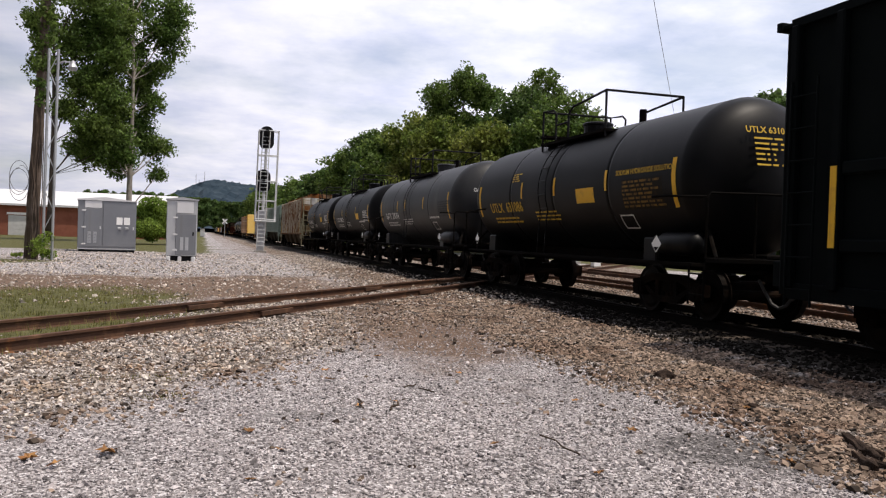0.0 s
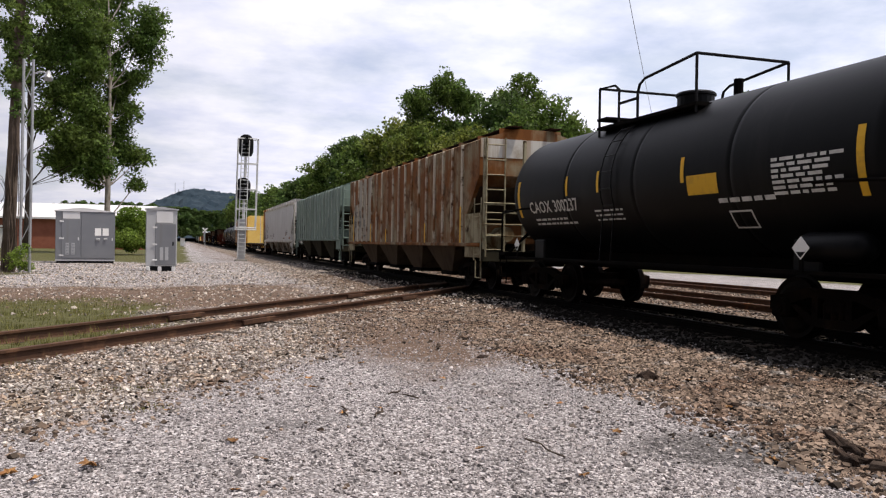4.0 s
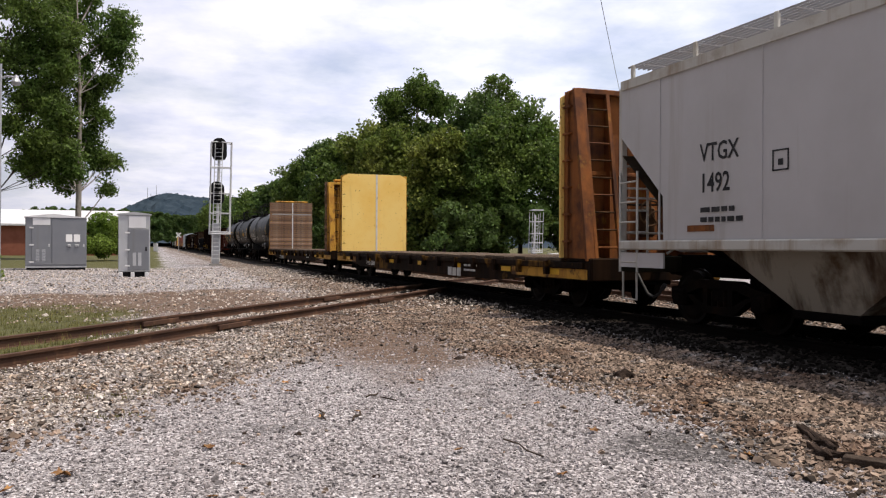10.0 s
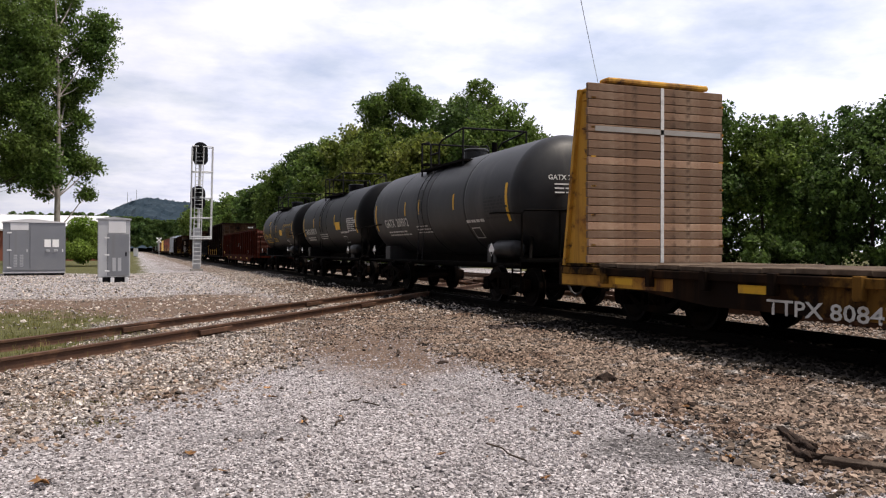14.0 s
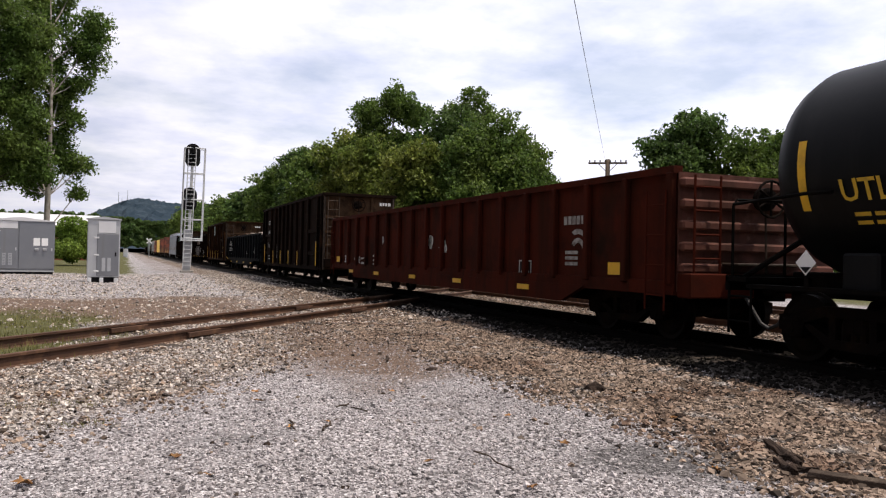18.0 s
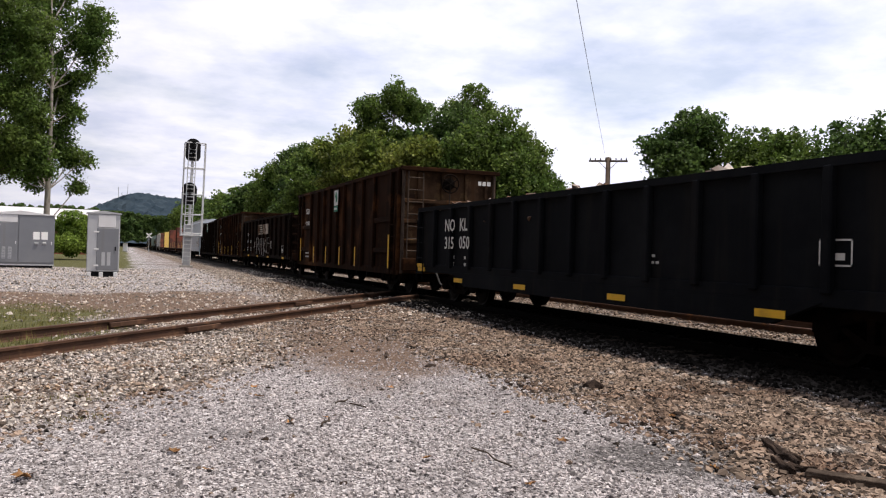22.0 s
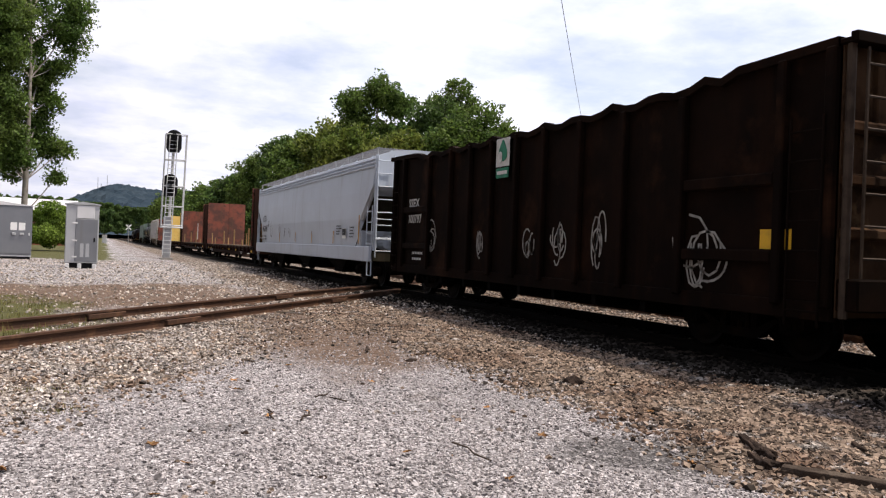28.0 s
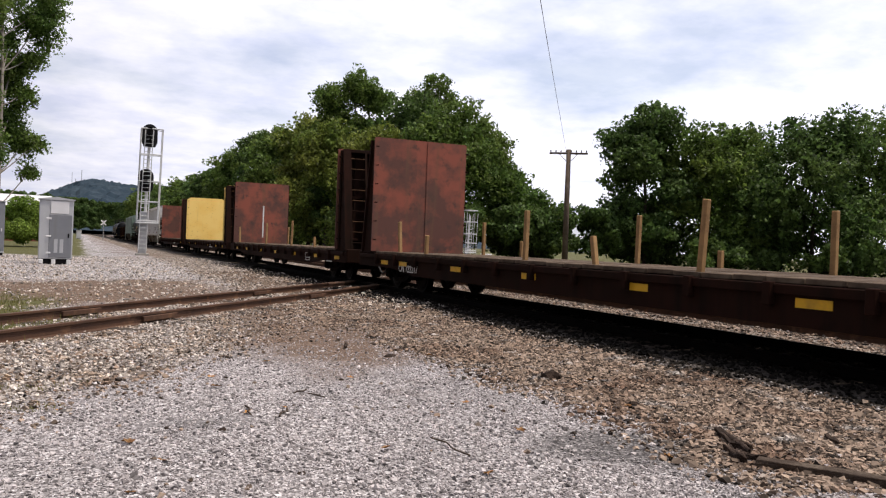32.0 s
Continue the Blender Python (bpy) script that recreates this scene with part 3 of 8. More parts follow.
def build_ground():
    xs, ys = spread(-1800, 1800, -14, 19, 0.25, 1.13), spread(-600, 3200, -3, 48, 0.25, 1.09)
    gx, gy = np.meshgrid(xs, ys)
    x, y = gx.ravel(), gy.ravel()
    nx = len(xs)
    i = (np.arange(len(ys) - 1)[:, None] * nx + np.arange(nx - 1)[None, :]).ravel()
    me = raw_mesh("ground", np.stack([x, y, levels(x, y)], 1), np.stack([i, i + 1, i + 1 + nx, i + nx], 1))
    for name, values in zip(("grass", "ballast", "dirt", "oil_shade", "stain"), zones(x, y)):
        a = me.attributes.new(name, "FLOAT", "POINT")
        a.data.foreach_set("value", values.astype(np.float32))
    me.shade_smooth()
    me.materials.append(ground_material())
    return tagged(new("ground", me), "pale gravel yard with bare soil, ballast and rough grass", "ground", kind="structure")


ground = build_ground()


def rail_profile(top=RAIL_TOP, h=0.168):
    z = top - h
    half = [(0.070, z), (0.070, z + 0.012), (0.012, z + 0.03), (0.009, z + h - 0.045), (0.037, z + h - 0.034), (0.037, z + h - 0.004), (0.030, z + h)]
    return half + [(-x, zz) for x, zz in reversed(half)]


def rail(name, label, start, end, material, top=RAIL_TOP, parent=None):
    """A rail from one place to another."""
    a, b = Vector(start), Vector(end)
    bm = prism(bmesh.new(), rail_profile(top), 0, (b - a).length)
    ob = part(name, bm, material, parent, m=Matrix.Translation((a.x, a.y, 0)) @ pose(0, 0, 0, 0, 0, -math.degrees(math.atan2(b.x - a.x, b.y - a.y))))
    if parent is None:
        tagged(ob, label, "rail", "rails of the tracks", "structure")
    return ob


def tie_mesh():
    bm = box(bmesh.new(), -1.28, 1.28, -0.115, 0.115, -0.12, 0.052, bevel=0.015)
    me = bpy.data.meshes.new("tie")
    bm.to_mesh(me)
    bm.free()
    me.materials.append(M_TIE)
    return me


def branch_point(along, side):
    p = BRANCH_DIR * along + BRANCH_SIDE * (BRANCH_OFF + side)
    return (p.x, p.y, 0)


CROSS = (TRACK_X + 0.788 * BRANCH_OFF) / 0.616


def build_tracks():
    ties = tie_mesh()
    main = thing("track", "main railway track on oily ballast painted dark as in shade", "railway track", "tracks", kind="structure")
    for side in (-1, 1):
        x = TRACK_X + side * GAUGE / 2
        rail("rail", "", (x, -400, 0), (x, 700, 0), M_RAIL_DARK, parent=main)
    rng = random.Random(3)
    for k in range(260):
        y = -14 + 0.52 * k
        part("tie", ties, None, main, m=pose(TRACK_X + rng.uniform(-0.04, 0.04), y, 0.0, 0, 0, rng.uniform(-1, 1)))
    branch = thing("track", "rusty weed-grown branch track leading to the crossing", "railway track", "tracks", kind="structure")
    turn = -math.degrees(math.atan2(0.616, 0.788))
    for side in (-1, 1):
        s = side * GAUGE / 2
        end = CROSS - 0.74 / 0.616 + s * 0.788 / 0.616 * 1.0
        rail("rail", "", branch_point(-16, s), branch_point(end, s), M_RAIL, parent=branch)
        rail("guard_rail", "", branch_point(end - 2.6, s - side * 0.13), branch_point(end, s - side * 0.13), M_RAIL, RAIL_TOP - 0.004, branch)
        rail("rail", "", branch_point(end + 2 * 0.74 / 0.616, s), branch_point(end + 34, s), M_RAIL, parent=branch)
        for along in (11.3, 17.8):
            p = branch_point(along, s - 0.06)
            part("joint_bar", boxes([(-0.022, 0.022, -0.46, 0.46, 0.075, 0.155)], 0.006), M_RAIL, branch, m=pose(*p, 0, 0, turn))
    for k in range(70):
        p = branch_point(-14 + 0.56 * k, rng.uniform(-0.05, 0.05))
        part("tie", ties, None, branch, m=pose(p[0], p[1], -0.012 + rng.uniform(-0.01, 0.015), 0, 0, turn + rng.uniform(-2, 2)))
    for tx in (12.8, 17.0):
        back = thing("track", "brown-railed siding beyond the main track", "railway track", "tracks", kind="structure")
        for side in (-1, 1):
            x = tx + side * GAUGE / 2
            rail("rail", "", (x, -60, 0), (x, 700, 0), M_RAIL, parent=back)
        for k in range(90):
            part("tie", ties, None, back, m=pose(tx + rng.uniform(-0.05, 0.05), -8 + 0.54 * k, 0, 0, 0, rng.uniform(-1, 1)))


build_tracks()

# ---- rolling stock: y runs along the car, -y leads, -x is the side that shows; z = 0 is the rail top ----
WHEEL_R = 0.42
SHARED = {}


def shared(key, make):
    if key not in SHARED:
        bm = make()
        me = bpy.data.meshes.new(key)
        bm.to_mesh(me)
        bm.free()
        SHARED[key] = me
    return SHARED[key]


def wheel_bm():
    bm = bmesh.new()
    prof = [(-0.075, 0.10), (-0.075, 0.30), (-0.06, 0.36), (-0.07, WHEEL_R), (0.035, WHEEL_R), (0.05, 0.455), (0.075, 0.455), (0.07, 0.36), (0.03, 0.30), (0.07, 0.10)]
    rings = [[bm.verts.new((x, r * math.cos(2 * math.pi * k / 28), r * math.sin(2 * math.pi * k / 28))) for k in range(28)] for x, r in prof]
    for v, w in zip(rings, rings[1:]):
        for k in range(28):
            bm.faces.new((v[k], v[(k + 1) % 28], w[(k + 1) % 28], w[k]))
    bm.faces.new(rings[0]), bm.faces.new(rings[-1])
    bmesh.ops.recalc_face_normals(bm, faces=bm.faces)
    return bm


def axle_bm():
    bm = tube(bmesh.new(), [(-1.02, 0, 0), (1.02, 0, 0)], 0.085, 12)
    for s in (-1, 1):
        tube(bm, [(s * 1.0, 0, 0), (s * 1.10, 0, 0)], 0.13, 12)
        tube(bm, [(s * 1.10, 0, 0), (s * 1.125, 0, 0)], 0.07, 8)
    return bm


def side_frame_bm():
    """A cast truck side: arched top bar, dropped bottom bar, columns, journal boxes."""
    bm = bmesh.new()
    out = [(-1.10, -0.03), (-1.10, 0.16), (-0.80, 0.20), (-0.42, 0.30), (0.42, 0.30), (0.80, 0.20), (1.10, 0.16), (1.10, -0.03), (0.72, -0.03), (0.70, 0.08), (0.40, 0.17), (-0.40, 0.17), (-0.70, 0.08), (-0.72, -0.03)]
    prism_x(bm, out, -0.075, 0.075)
    low = [(-0.72, 0.05), (-0.34, -0.20), (0.34, -0.20), (0.72, 0.05), (0.62, 0.07), (0.28, -0.09), (-0.28, -0.09), (-0.62, 0.07)]
    prism_x(bm, low, -0.07, 0.07)
    for s in (-1, 1):
        box(bm, -0.07, 0.07, s * 0.28 - 0.05, s * 0.28 + 0.05, -0.12, 0.20)
        box(bm, -0.11, 0.11, s * 0.89 - 0.16, s * 0.89 + 0.16, -0.12, 0.14, bevel=0.03)
    for s in (-0.13, 0.0, 0.13):
        tube(bm, [(0, s, -0.10), (0, s, 0.12)], 0.055, 8)
    return bm


def truck(car, y):
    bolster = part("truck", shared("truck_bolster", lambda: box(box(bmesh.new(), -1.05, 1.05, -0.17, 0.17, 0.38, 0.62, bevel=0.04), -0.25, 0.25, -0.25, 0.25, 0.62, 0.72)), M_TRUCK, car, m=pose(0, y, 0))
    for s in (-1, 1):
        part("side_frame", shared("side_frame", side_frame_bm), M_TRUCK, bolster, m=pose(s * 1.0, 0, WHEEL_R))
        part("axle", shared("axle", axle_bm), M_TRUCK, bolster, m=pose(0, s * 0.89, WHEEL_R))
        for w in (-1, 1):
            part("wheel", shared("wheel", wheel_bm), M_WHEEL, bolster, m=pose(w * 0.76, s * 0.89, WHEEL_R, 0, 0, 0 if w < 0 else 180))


def coupler_bm():
    bm = box(bmesh.new(), -0.09, 0.09, -0.55, 0.1, 0.80, 0.97, bevel=0.02)
    box(bm, -0.16, 0.14, -0.80, -0.52, 0.72, 1.02, bevel=0.05)
    box(bm, -0.30, 0.30, 0.0, 0.10, 0.70, 1.06)
    return bm


def hose_bm():
    bm = tube(bmesh.new(), [(0, 0, 0.72), (0.02, -0.12, 0.55), (0.06, -0.24, 0.36), (0.10, -0.36, 0.30), (0.12, -0.50, 0.36), (0.12, -0.62, 0.50)], 0.028, 6)
    tube(bm, [(0.12, -0.60, 0.46), (0.12, -0.68, 0.54)], 0.045, 6)
    return bm


M_RUSTY_WHITE = mat("rust_streaked_white", (0.40, 0.37, 0.31), 0.85, vary=[((0.10, 0.045, 0.025), 2.2, 0.50, 0.60)], streak=((0.10, 0.045, 0.02), 0.8), spec=0.05)
M_ENDRUST = mat("rusty_end_steel", (0.0720, 0.0420, 0.0240), 0.85, vary=[((0.0270, 0.0156, 0.0096), 1.4, 0.46, 0.62), ((0.1200, 0.0720, 0.0360), 2.2, 0.56, 0.66)], streak=((0.0600, 0.0270, 0.0120), 0.6), bump=0.2, spec=0.05)
M_LADDER = mat("worn_brown_ladder", (0.060, 0.042, 0.030), 0.7, vary=[((0.03, 0.02, 0.014), 3.0, 0.46, 0.62)], spec=0.2)
M_STAINED = mat("stained_cream_plate", (0.34, 0.315, 0.215), 0.8, vary=[((0.14, 0.105, 0.06), 1.6, 0.46, 0.64), ((0.05, 0.032, 0.02), 2.8, 0.56, 0.68)], streak=((0.11, 0.065, 0.03), 0.75), spec=0.05)
M_RED_END = mat("faded_red_end", (0.105, 0.040, 0.028), 0.8, vary=[((0.05, 0.018, 0.012), 1.6, 0.46, 0.64), ((0.17, 0.09, 0.07), 3.0, 0.58, 0.7)], streak=((0.05, 0.02, 0.012), 0.6), bump=0.15)
M_CHALK = mat("chalk_scrawl", (0.36, 0.35, 0.33), 0.9, vary=[((0.12, 0.10, 0.09), 7, 0.45, 0.7)])
M_GREEN = mat("green_emblem", (0.03, 0.22, 0.13), 0.6, vary=[((0.02, 0.12, 0.08), 5, 0.45, 0.7)])
M_HOSE = mat("brake_hose", (0.0600, 0.0600, 0.0600), 0.6, vary=[((0.0240, 0.0240, 0.0240), 6, 0.45, 0.7)])


def ends(car, y0, y1):
    """Couplers and brake hoses at both ends of a car whose strikers are at y0 and y1."""
    for y, turn in ((y0, 0), (y1, 180)):
        part("coupler", shared("coupler", coupler_bm), M_TRUCK, car, m=pose(0, y, 0, 0, 0, turn))
        part("brake_hose", shared("brake_hose", hose_bm), M_HOSE, car, m=pose(-0.45 if turn == 0 else 0.45, y, 0, 0, 0, turn))


def ladder(car, x, y, z0, z1, width, n, material, r=0.02, axis="y"):
    """Two stiles and n rungs, lying in the side (axis y) or across the end (axis x)."""
    h = width / 2
    turn = 0 if axis == "x" else 90
    for a in (-h, h):
        part("ladder_stile", shared("stile_%s_%.3f_%.3f" % (material.name, z1 - z0, r), lambda: tube(bmesh.new(), [(0, 0, 0), (0, 0, z1 - z0)], r)), material, car, m=pose(x, y, z0, 0, 0, turn) @ Matrix.Translation((a, 0, 0)))
    for k in range(n):
        part("ladder_rung", shared("rung_%s_%.3f_%.3f" % (material.name, width, r), lambda: tube(bmesh.new(), [(-h, 0, 0), (h, 0, 0)], r * 0.8)), material, car, m=pose(x, y, z0 + (z1 - z0) * (k + 0.5) / n, 0, 0, turn))


def grab(x, y0, y1, z, out=0.07):
    return [(x, y0, z), (x - out, y0, z), (x - out, y1, z), (x, y1, z)]


def plate(x, y0, y1, z0, z1, t=0.004):
    return (x - t, x, min(y0, y1), max(y0, y1), z0, z1)


def bars_of_text(rng, x, y, z, wide, rows, pitch, height):
    """Rows of small unreadable writing as short bars, read from y towards -y."""
    out = []
    for r in range(rows):
        a = 0.0
        top = z - r * pitch
        while a < wide * (0.7 + 0.3 * rng.random()):
            w = rng.uniform(0.10, 0.26) * min(1.0, wide)
            out.append(plate(x, y - a - w, y - a, top - height, top))
            a += w + 0.04
    return out


def tank_car(name_label, y, shell, r, mark, number, ink, seed, dress="", hazard=True):
    """A non-pressure tank car; shell: length between the end bands; its frame sits a little back of the dome's middle y."""
    off = {"UTLX": 0.25 if number == "631084" else 0.5, "GATX": 0.44, "CAOX": 0.45 if number == "300235" else 0.1}.get(mark, 0.3)
    rng = random.Random(seed)
    car = thing("tank_car", name_label, "tank car", "cars of the freight train")
    paint = M_TANK if dress != "grey" else M_TANK_GREY
    zc, h = 3.78 - r, shell / 2 + 0.25
    prof = [(-h - 0.62, 0.02), (-h - 0.60, 0.30 * r), (-h - 0.52, 0.58 * r), (-h - 0.38, 0.80 * r), (-h - 0.20, 0.94 * r), (-h, r)]
    seams = [-h + shell_k * (2 * h) / 4 for shell_k in (1, 2, 3)]
    body = list(prof)
    body.append((-h + 0.08, r))
    for s in seams:
        body += [(s - 0.10, r), (s - 0.03, r), (s - 0.012, r - 0.012), (s + 0.012, r - 0.012), (s + 0.03, r), (s + 0.10, r)]
    body.append((h - 0.08, r))
    body += [(-a, b) for a, b in reversed(prof)]
    body = [(a + off, b) for a, b in body]
    part("tank_shell", lathe_y(bmesh.new(), body, 0, zc, 56), paint, car, smooth=True)

    def wrap(y0, y1, a0, a1, steps=6, lift=0.006):
        """A band that hugs the near side of the shell between two angles below its top."""
        bm = bmesh.new()
        rows = []
        for k in range(steps + 1):
            a = radians(a0 + (a1 - a0) * k / steps)
            rows.append([bm.verts.new((-(r + lift) * math.sin(a), yy, zc + (r + lift) * math.cos(a))) for yy in (y0, y1)])
        for p, q in zip(rows, rows[1:]):
            bm.faces.new((p[0], p[1], q[1], q[0]))
        return bm

    def on_shell(words, size, y_at, angle, ink_mat):
        a = radians(angle)
        me = text_mesh(words, size).copy()
        me.materials.clear()
        m = pose(-(r + 0.008) * math.sin(a), y_at, zc + (r + 0.008) * math.cos(a), 90, 0, -90) @ pose(0, 0, 0, -(90 - angle), 0, 0)
        part("lettering", me, ink_mat, car, m=m)

    s2 = shell / 2
    for yy in (-s2 + off, s2 + off):
        part("yellow_marker", wrap(yy - 0.06, yy + 0.06, 78, 114), M_YELLOW, car)
    for yy in {"UTLX": (-2.0, 0.4, 2.3), "GATX": (-1.5, 1.16, 2.4)}.get(mark, (-1.38, 1.35, 2.65)):
        part("yellow_marker", wrap(yy - 0.045, yy + 0.045, 80, 97), M_YELLOW, car)
    if mark:
        on_shell(mark, 0.37, 4.52, 110, ink)
        on_shell(number, 0.37, 4.52 - (1.13 if mark == "UTLX" else 1.20), 110, ink)
        # the same mark on the leading head
        hx, hz = -0.12 if mark == "UTLX" else -0.31, {"UTLX": 0.66, "GATX": 0.30}.get(mark, 0.16)
        hy = -h + off - 0.62 * math.sqrt(max(0.0, 1 - (hx * hx + hz * hz) / r ** 2))
        n = Vector((hx / r ** 2, (hy + h - off) / 0.62 ** 2, hz / r ** 2)).normalized()
        right = Vector((-n.y, n.x, 0)).normalized()
        up = n.cross(right)
        at = Matrix((right, up, n)).transposed().to_4x4()
        spot = Matrix.Translation(Vector((hx, hy, zc + hz)) + n * 0.045 - right * 0.46) @ at
        me = text_mesh(mark + " " + number, 0.152).copy()
        me.materials.clear()
        part("lettering", me, ink, car, m=spot)
        for k in range(6 if ink is M_GOLD else 3):
            w = rng.uniform(0.35, 0.6) if k else 0.75
            part("small_writing", boxes([(0.14, 0.14 + w * 0.45, -0.11 - 0.09 * k, -0.08 - 0.09 * k, -0.003, 0.003), (0.18 + w * 0.45, 0.14 + w * 0.7, -0.11 - 0.09 * k, -0.08 - 0.09 * k, -0.003, 0.003), (0.21 + w * 0.7, 0.14 + w, -0.11 - 0.09 * k, -0.08 - 0.09 * k, -0.003, 0.003)]), ink, car, m=spot)

    def writing(y_at, wide, a0, step, rows, height, ink_mat):
        """Small unreadable rows that hug the shell."""
        bm = bmesh.new()
        for k in range(rows):
            aa = radians(a0 + step * k)
            ya = 0.0
            while ya < wide * rng.uniform(0.75, 1.0):
                w = rng.uniform(0.08, 0.26)
                c0 = Vector((-(r + 0.006) * math.sin(aa), 0, zc + (r + 0.006) * math.cos(aa)))
                u = Vector((math.cos(aa), 0, math.sin(aa))) * height / 2
                v = [bm.verts.new(c0 + s * u + Vector((0, yy, 0))) for s, yy in ((-1, y_at - ya), (-1, y_at - ya - w), (1, y_at - ya - w), (1, y_at - ya))]
                bm.faces.new(v)
                ya += w + 0.05
        part("small_writing", bm, ink_mat, car)

    writing(4.4, 1.9, 117, 4.5, 2, 0.05, ink)
    writing(1.6, 1.3, 112, 4.0, 3, 0.035, ink)
    if ink is M_GOLD:
        on_shell("SODIUM HYDROXIDE SOLUTION", 0.135, -2.40, 86, M_GOLD)
        writing(-2.65, 1.35, 92, 3.2, 7, 0.040, M_GOLD_DIM)
        part("stencil_panel", wrap(-4.02, -2.62, 90, 114, 6, 0.003), M_STENCIL, car)
        writing(3.0, 0.5, 70, 2.5, 4, 0.03, M_GOLD)
    else:
        writing(-3.4, 1.15, 90, 3.2, 7, 0.045, M_WHITE if dress != "grey" else M_BLACK)
        writing(-2.2, 1.25, 111, 4.0, 1, 0.07, ink)
    if dress != "grey":
        part("sign_panel", wrap(*((-1.5, -0.7) if mark == "UTLX" else (-2.24, -1.49)), 93, 106), M_YELLOW, car, "yellow warning panel")
    # sill, running boards and saddles
    rows = [(-0.32, 0.32, -5.95 + off, 5.95 + off, 0.78, 1.12)]
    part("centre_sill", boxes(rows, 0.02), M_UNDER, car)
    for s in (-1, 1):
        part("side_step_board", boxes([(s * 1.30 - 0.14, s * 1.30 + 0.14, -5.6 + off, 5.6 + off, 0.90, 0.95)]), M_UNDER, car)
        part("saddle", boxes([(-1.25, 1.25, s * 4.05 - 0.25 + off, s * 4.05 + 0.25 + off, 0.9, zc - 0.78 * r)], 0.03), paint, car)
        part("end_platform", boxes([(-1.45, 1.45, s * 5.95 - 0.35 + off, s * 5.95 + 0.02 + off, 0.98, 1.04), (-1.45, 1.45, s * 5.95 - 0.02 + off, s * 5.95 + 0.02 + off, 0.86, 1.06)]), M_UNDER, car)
        for x in (-1, 1):
            part("truss_brace", bars([[(x * 1.2, s * 5.9 + off, 1.04), (x * 0.9, s * (h + 0.1) + off, 1.55)]], 0.035), M_UNDER, car)
        e = s * 5.9 + off
        part("end_handrail", bars([[(-1.40, e, 1.04), (-1.40, e, 1.98), (-1.34, e, 2.06), (-0.3, e, 2.08), (0.3, e, 2.08), (1.34, e, 2.06), (1.40, e, 1.98), (1.40, e, 1.04)], [(-1.40, e, 2.0), (-1.42, e - s * 1.2, 2.06), (-1.40, e - s * 1.6, 2.06)], [(-0.5, e, 1.04), (-0.5, e, 2.08)]], 0.022), M_UNDER, car)
        ladder(car, -1.43, s * 5.72 + off, 0.30, 0.95, 0.40, 2, M_UNDER, 0.018)
    # top platform with rails and manway
    part("manway_dome", lathe_z(bmesh.new(), [(3.56, 0.33), (3.98, 0.33), (3.99, 0.36), (4.03, 0.36), (4.06, 0.32), (4.08, 0.1)], 0, 1.0 if mark == "UTLX" else 0.2, 20), paint, car)
    for s in (-1, 1):
        part("top_platform", boxes([(min(s * 0.35, s * 0.95), max(s * 0.35, s * 0.95), -1.15, 2.15, 3.56, 3.62)]), M_UNDER, car)
    part("top_platform", boxes([(-0.95, 0.95, 1.75, 2.15, 3.74, 3.79)]), M_UNDER, car)
    rail_z = 4.42
    for s in (-1, 1):
        x = s * 0.92
        part("top_handrail", bars([[(x, -1.1, 3.45), (x, -1.1, rail_z)], [(x, -1.1, rail_z), (x, 0.45, rail_z - 0.12), (x, 0.62, rail_z - 0.2), (x, 0.68, rail_z - 0.34), (x, 0.68, 3.6)]], 0.026), M_DARK, car)
        part("top_handrail", bars([[(x, 2.1, 3.42), (x, 2.1, rail_z - 0.02), (x, 1.5, rail_z - 0.06), (x, 1.35, rail_z - 0.16), (x, 1.35, 3.6)], [(x, 1.35, 3.98), (x, 0.68, 3.98)]], 0.026), M_DARK, car)
    part("top_handrail", bars([[(-0.92, -1.1, rail_z), (0.92, -1.1, rail_z)]], 0.026), M_DARK, car)
    part("top_handrail", bars([[(-0.92, 2.1, rail_z - 0.02), (0.92, 2.1, rail_z - 0.02)]], 0.026), M_DARK, car)
    part("valve", bars([[(0.1, -0.85, 3.7), (0.1, -0.85, 4.12)]], 0.08, 8), M_UNDER, car)
    part("side_ladder", bars([[(-r * math.sin(radians(a)) * 1.03 - 0.02, yy, zc + r * math.cos(radians(a)) * 1.03) for a in range(20, 111, 10)] + [(-1.40, yy, 0.95)] for yy in (0.75, 1.15)] + [[(-r * math.sin(radians(a)) * 1.03 - 0.02, yy, zc + r * math.cos(radians(a)) * 1.03) for yy in (0.75, 1.15)] for a in range(30, 111, 13)], 0.013), paint, car)
    part("air_reservoir", lathe_y(bmesh.new(), [(-4.95, 0.05), (-4.9, 0.16), (-4.8, 0.2), (-3.95, 0.2), (-3.85, 0.16), (-3.8, 0.05)], -1.18, 1.25, 14), paint, car, smooth=True)
    part("brake_wheel", bars([[(0.55 + 0.27 * math.sin(radians(a)), -5.98 + off, 1.95 + 0.27 * math.cos(radians(a))) for a in range(0, 361, 30)], [(0.28, -5.98 + off, 1.95), (0.82, -5.98 + off, 1.95)], [(0.55, -5.98 + off, 1.68), (0.55, -5.98 + off, 2.22)]], 0.018), M_UNDER, car)
    if hazard:
        for x, yy, z in ((-1.47, -4.1, 1.24), (-1.47, s2 - 0.2 + off, 1.24)):
            d = part("placard", prism_x(bmesh.new(), [(yy - 0.15, z), (yy, z - 0.15), (yy + 0.15, z), (yy, z + 0.15)], x - 0.006, x), M_PAPER, car, "white diamond placard")
            part("placard_print", prism_x(bmesh.new(), [(yy - 0.08, z - 0.05), (yy, z - 0.125), (yy + 0.08, z - 0.05)], x - 0.010, x - 0.007), M_DARK, d)
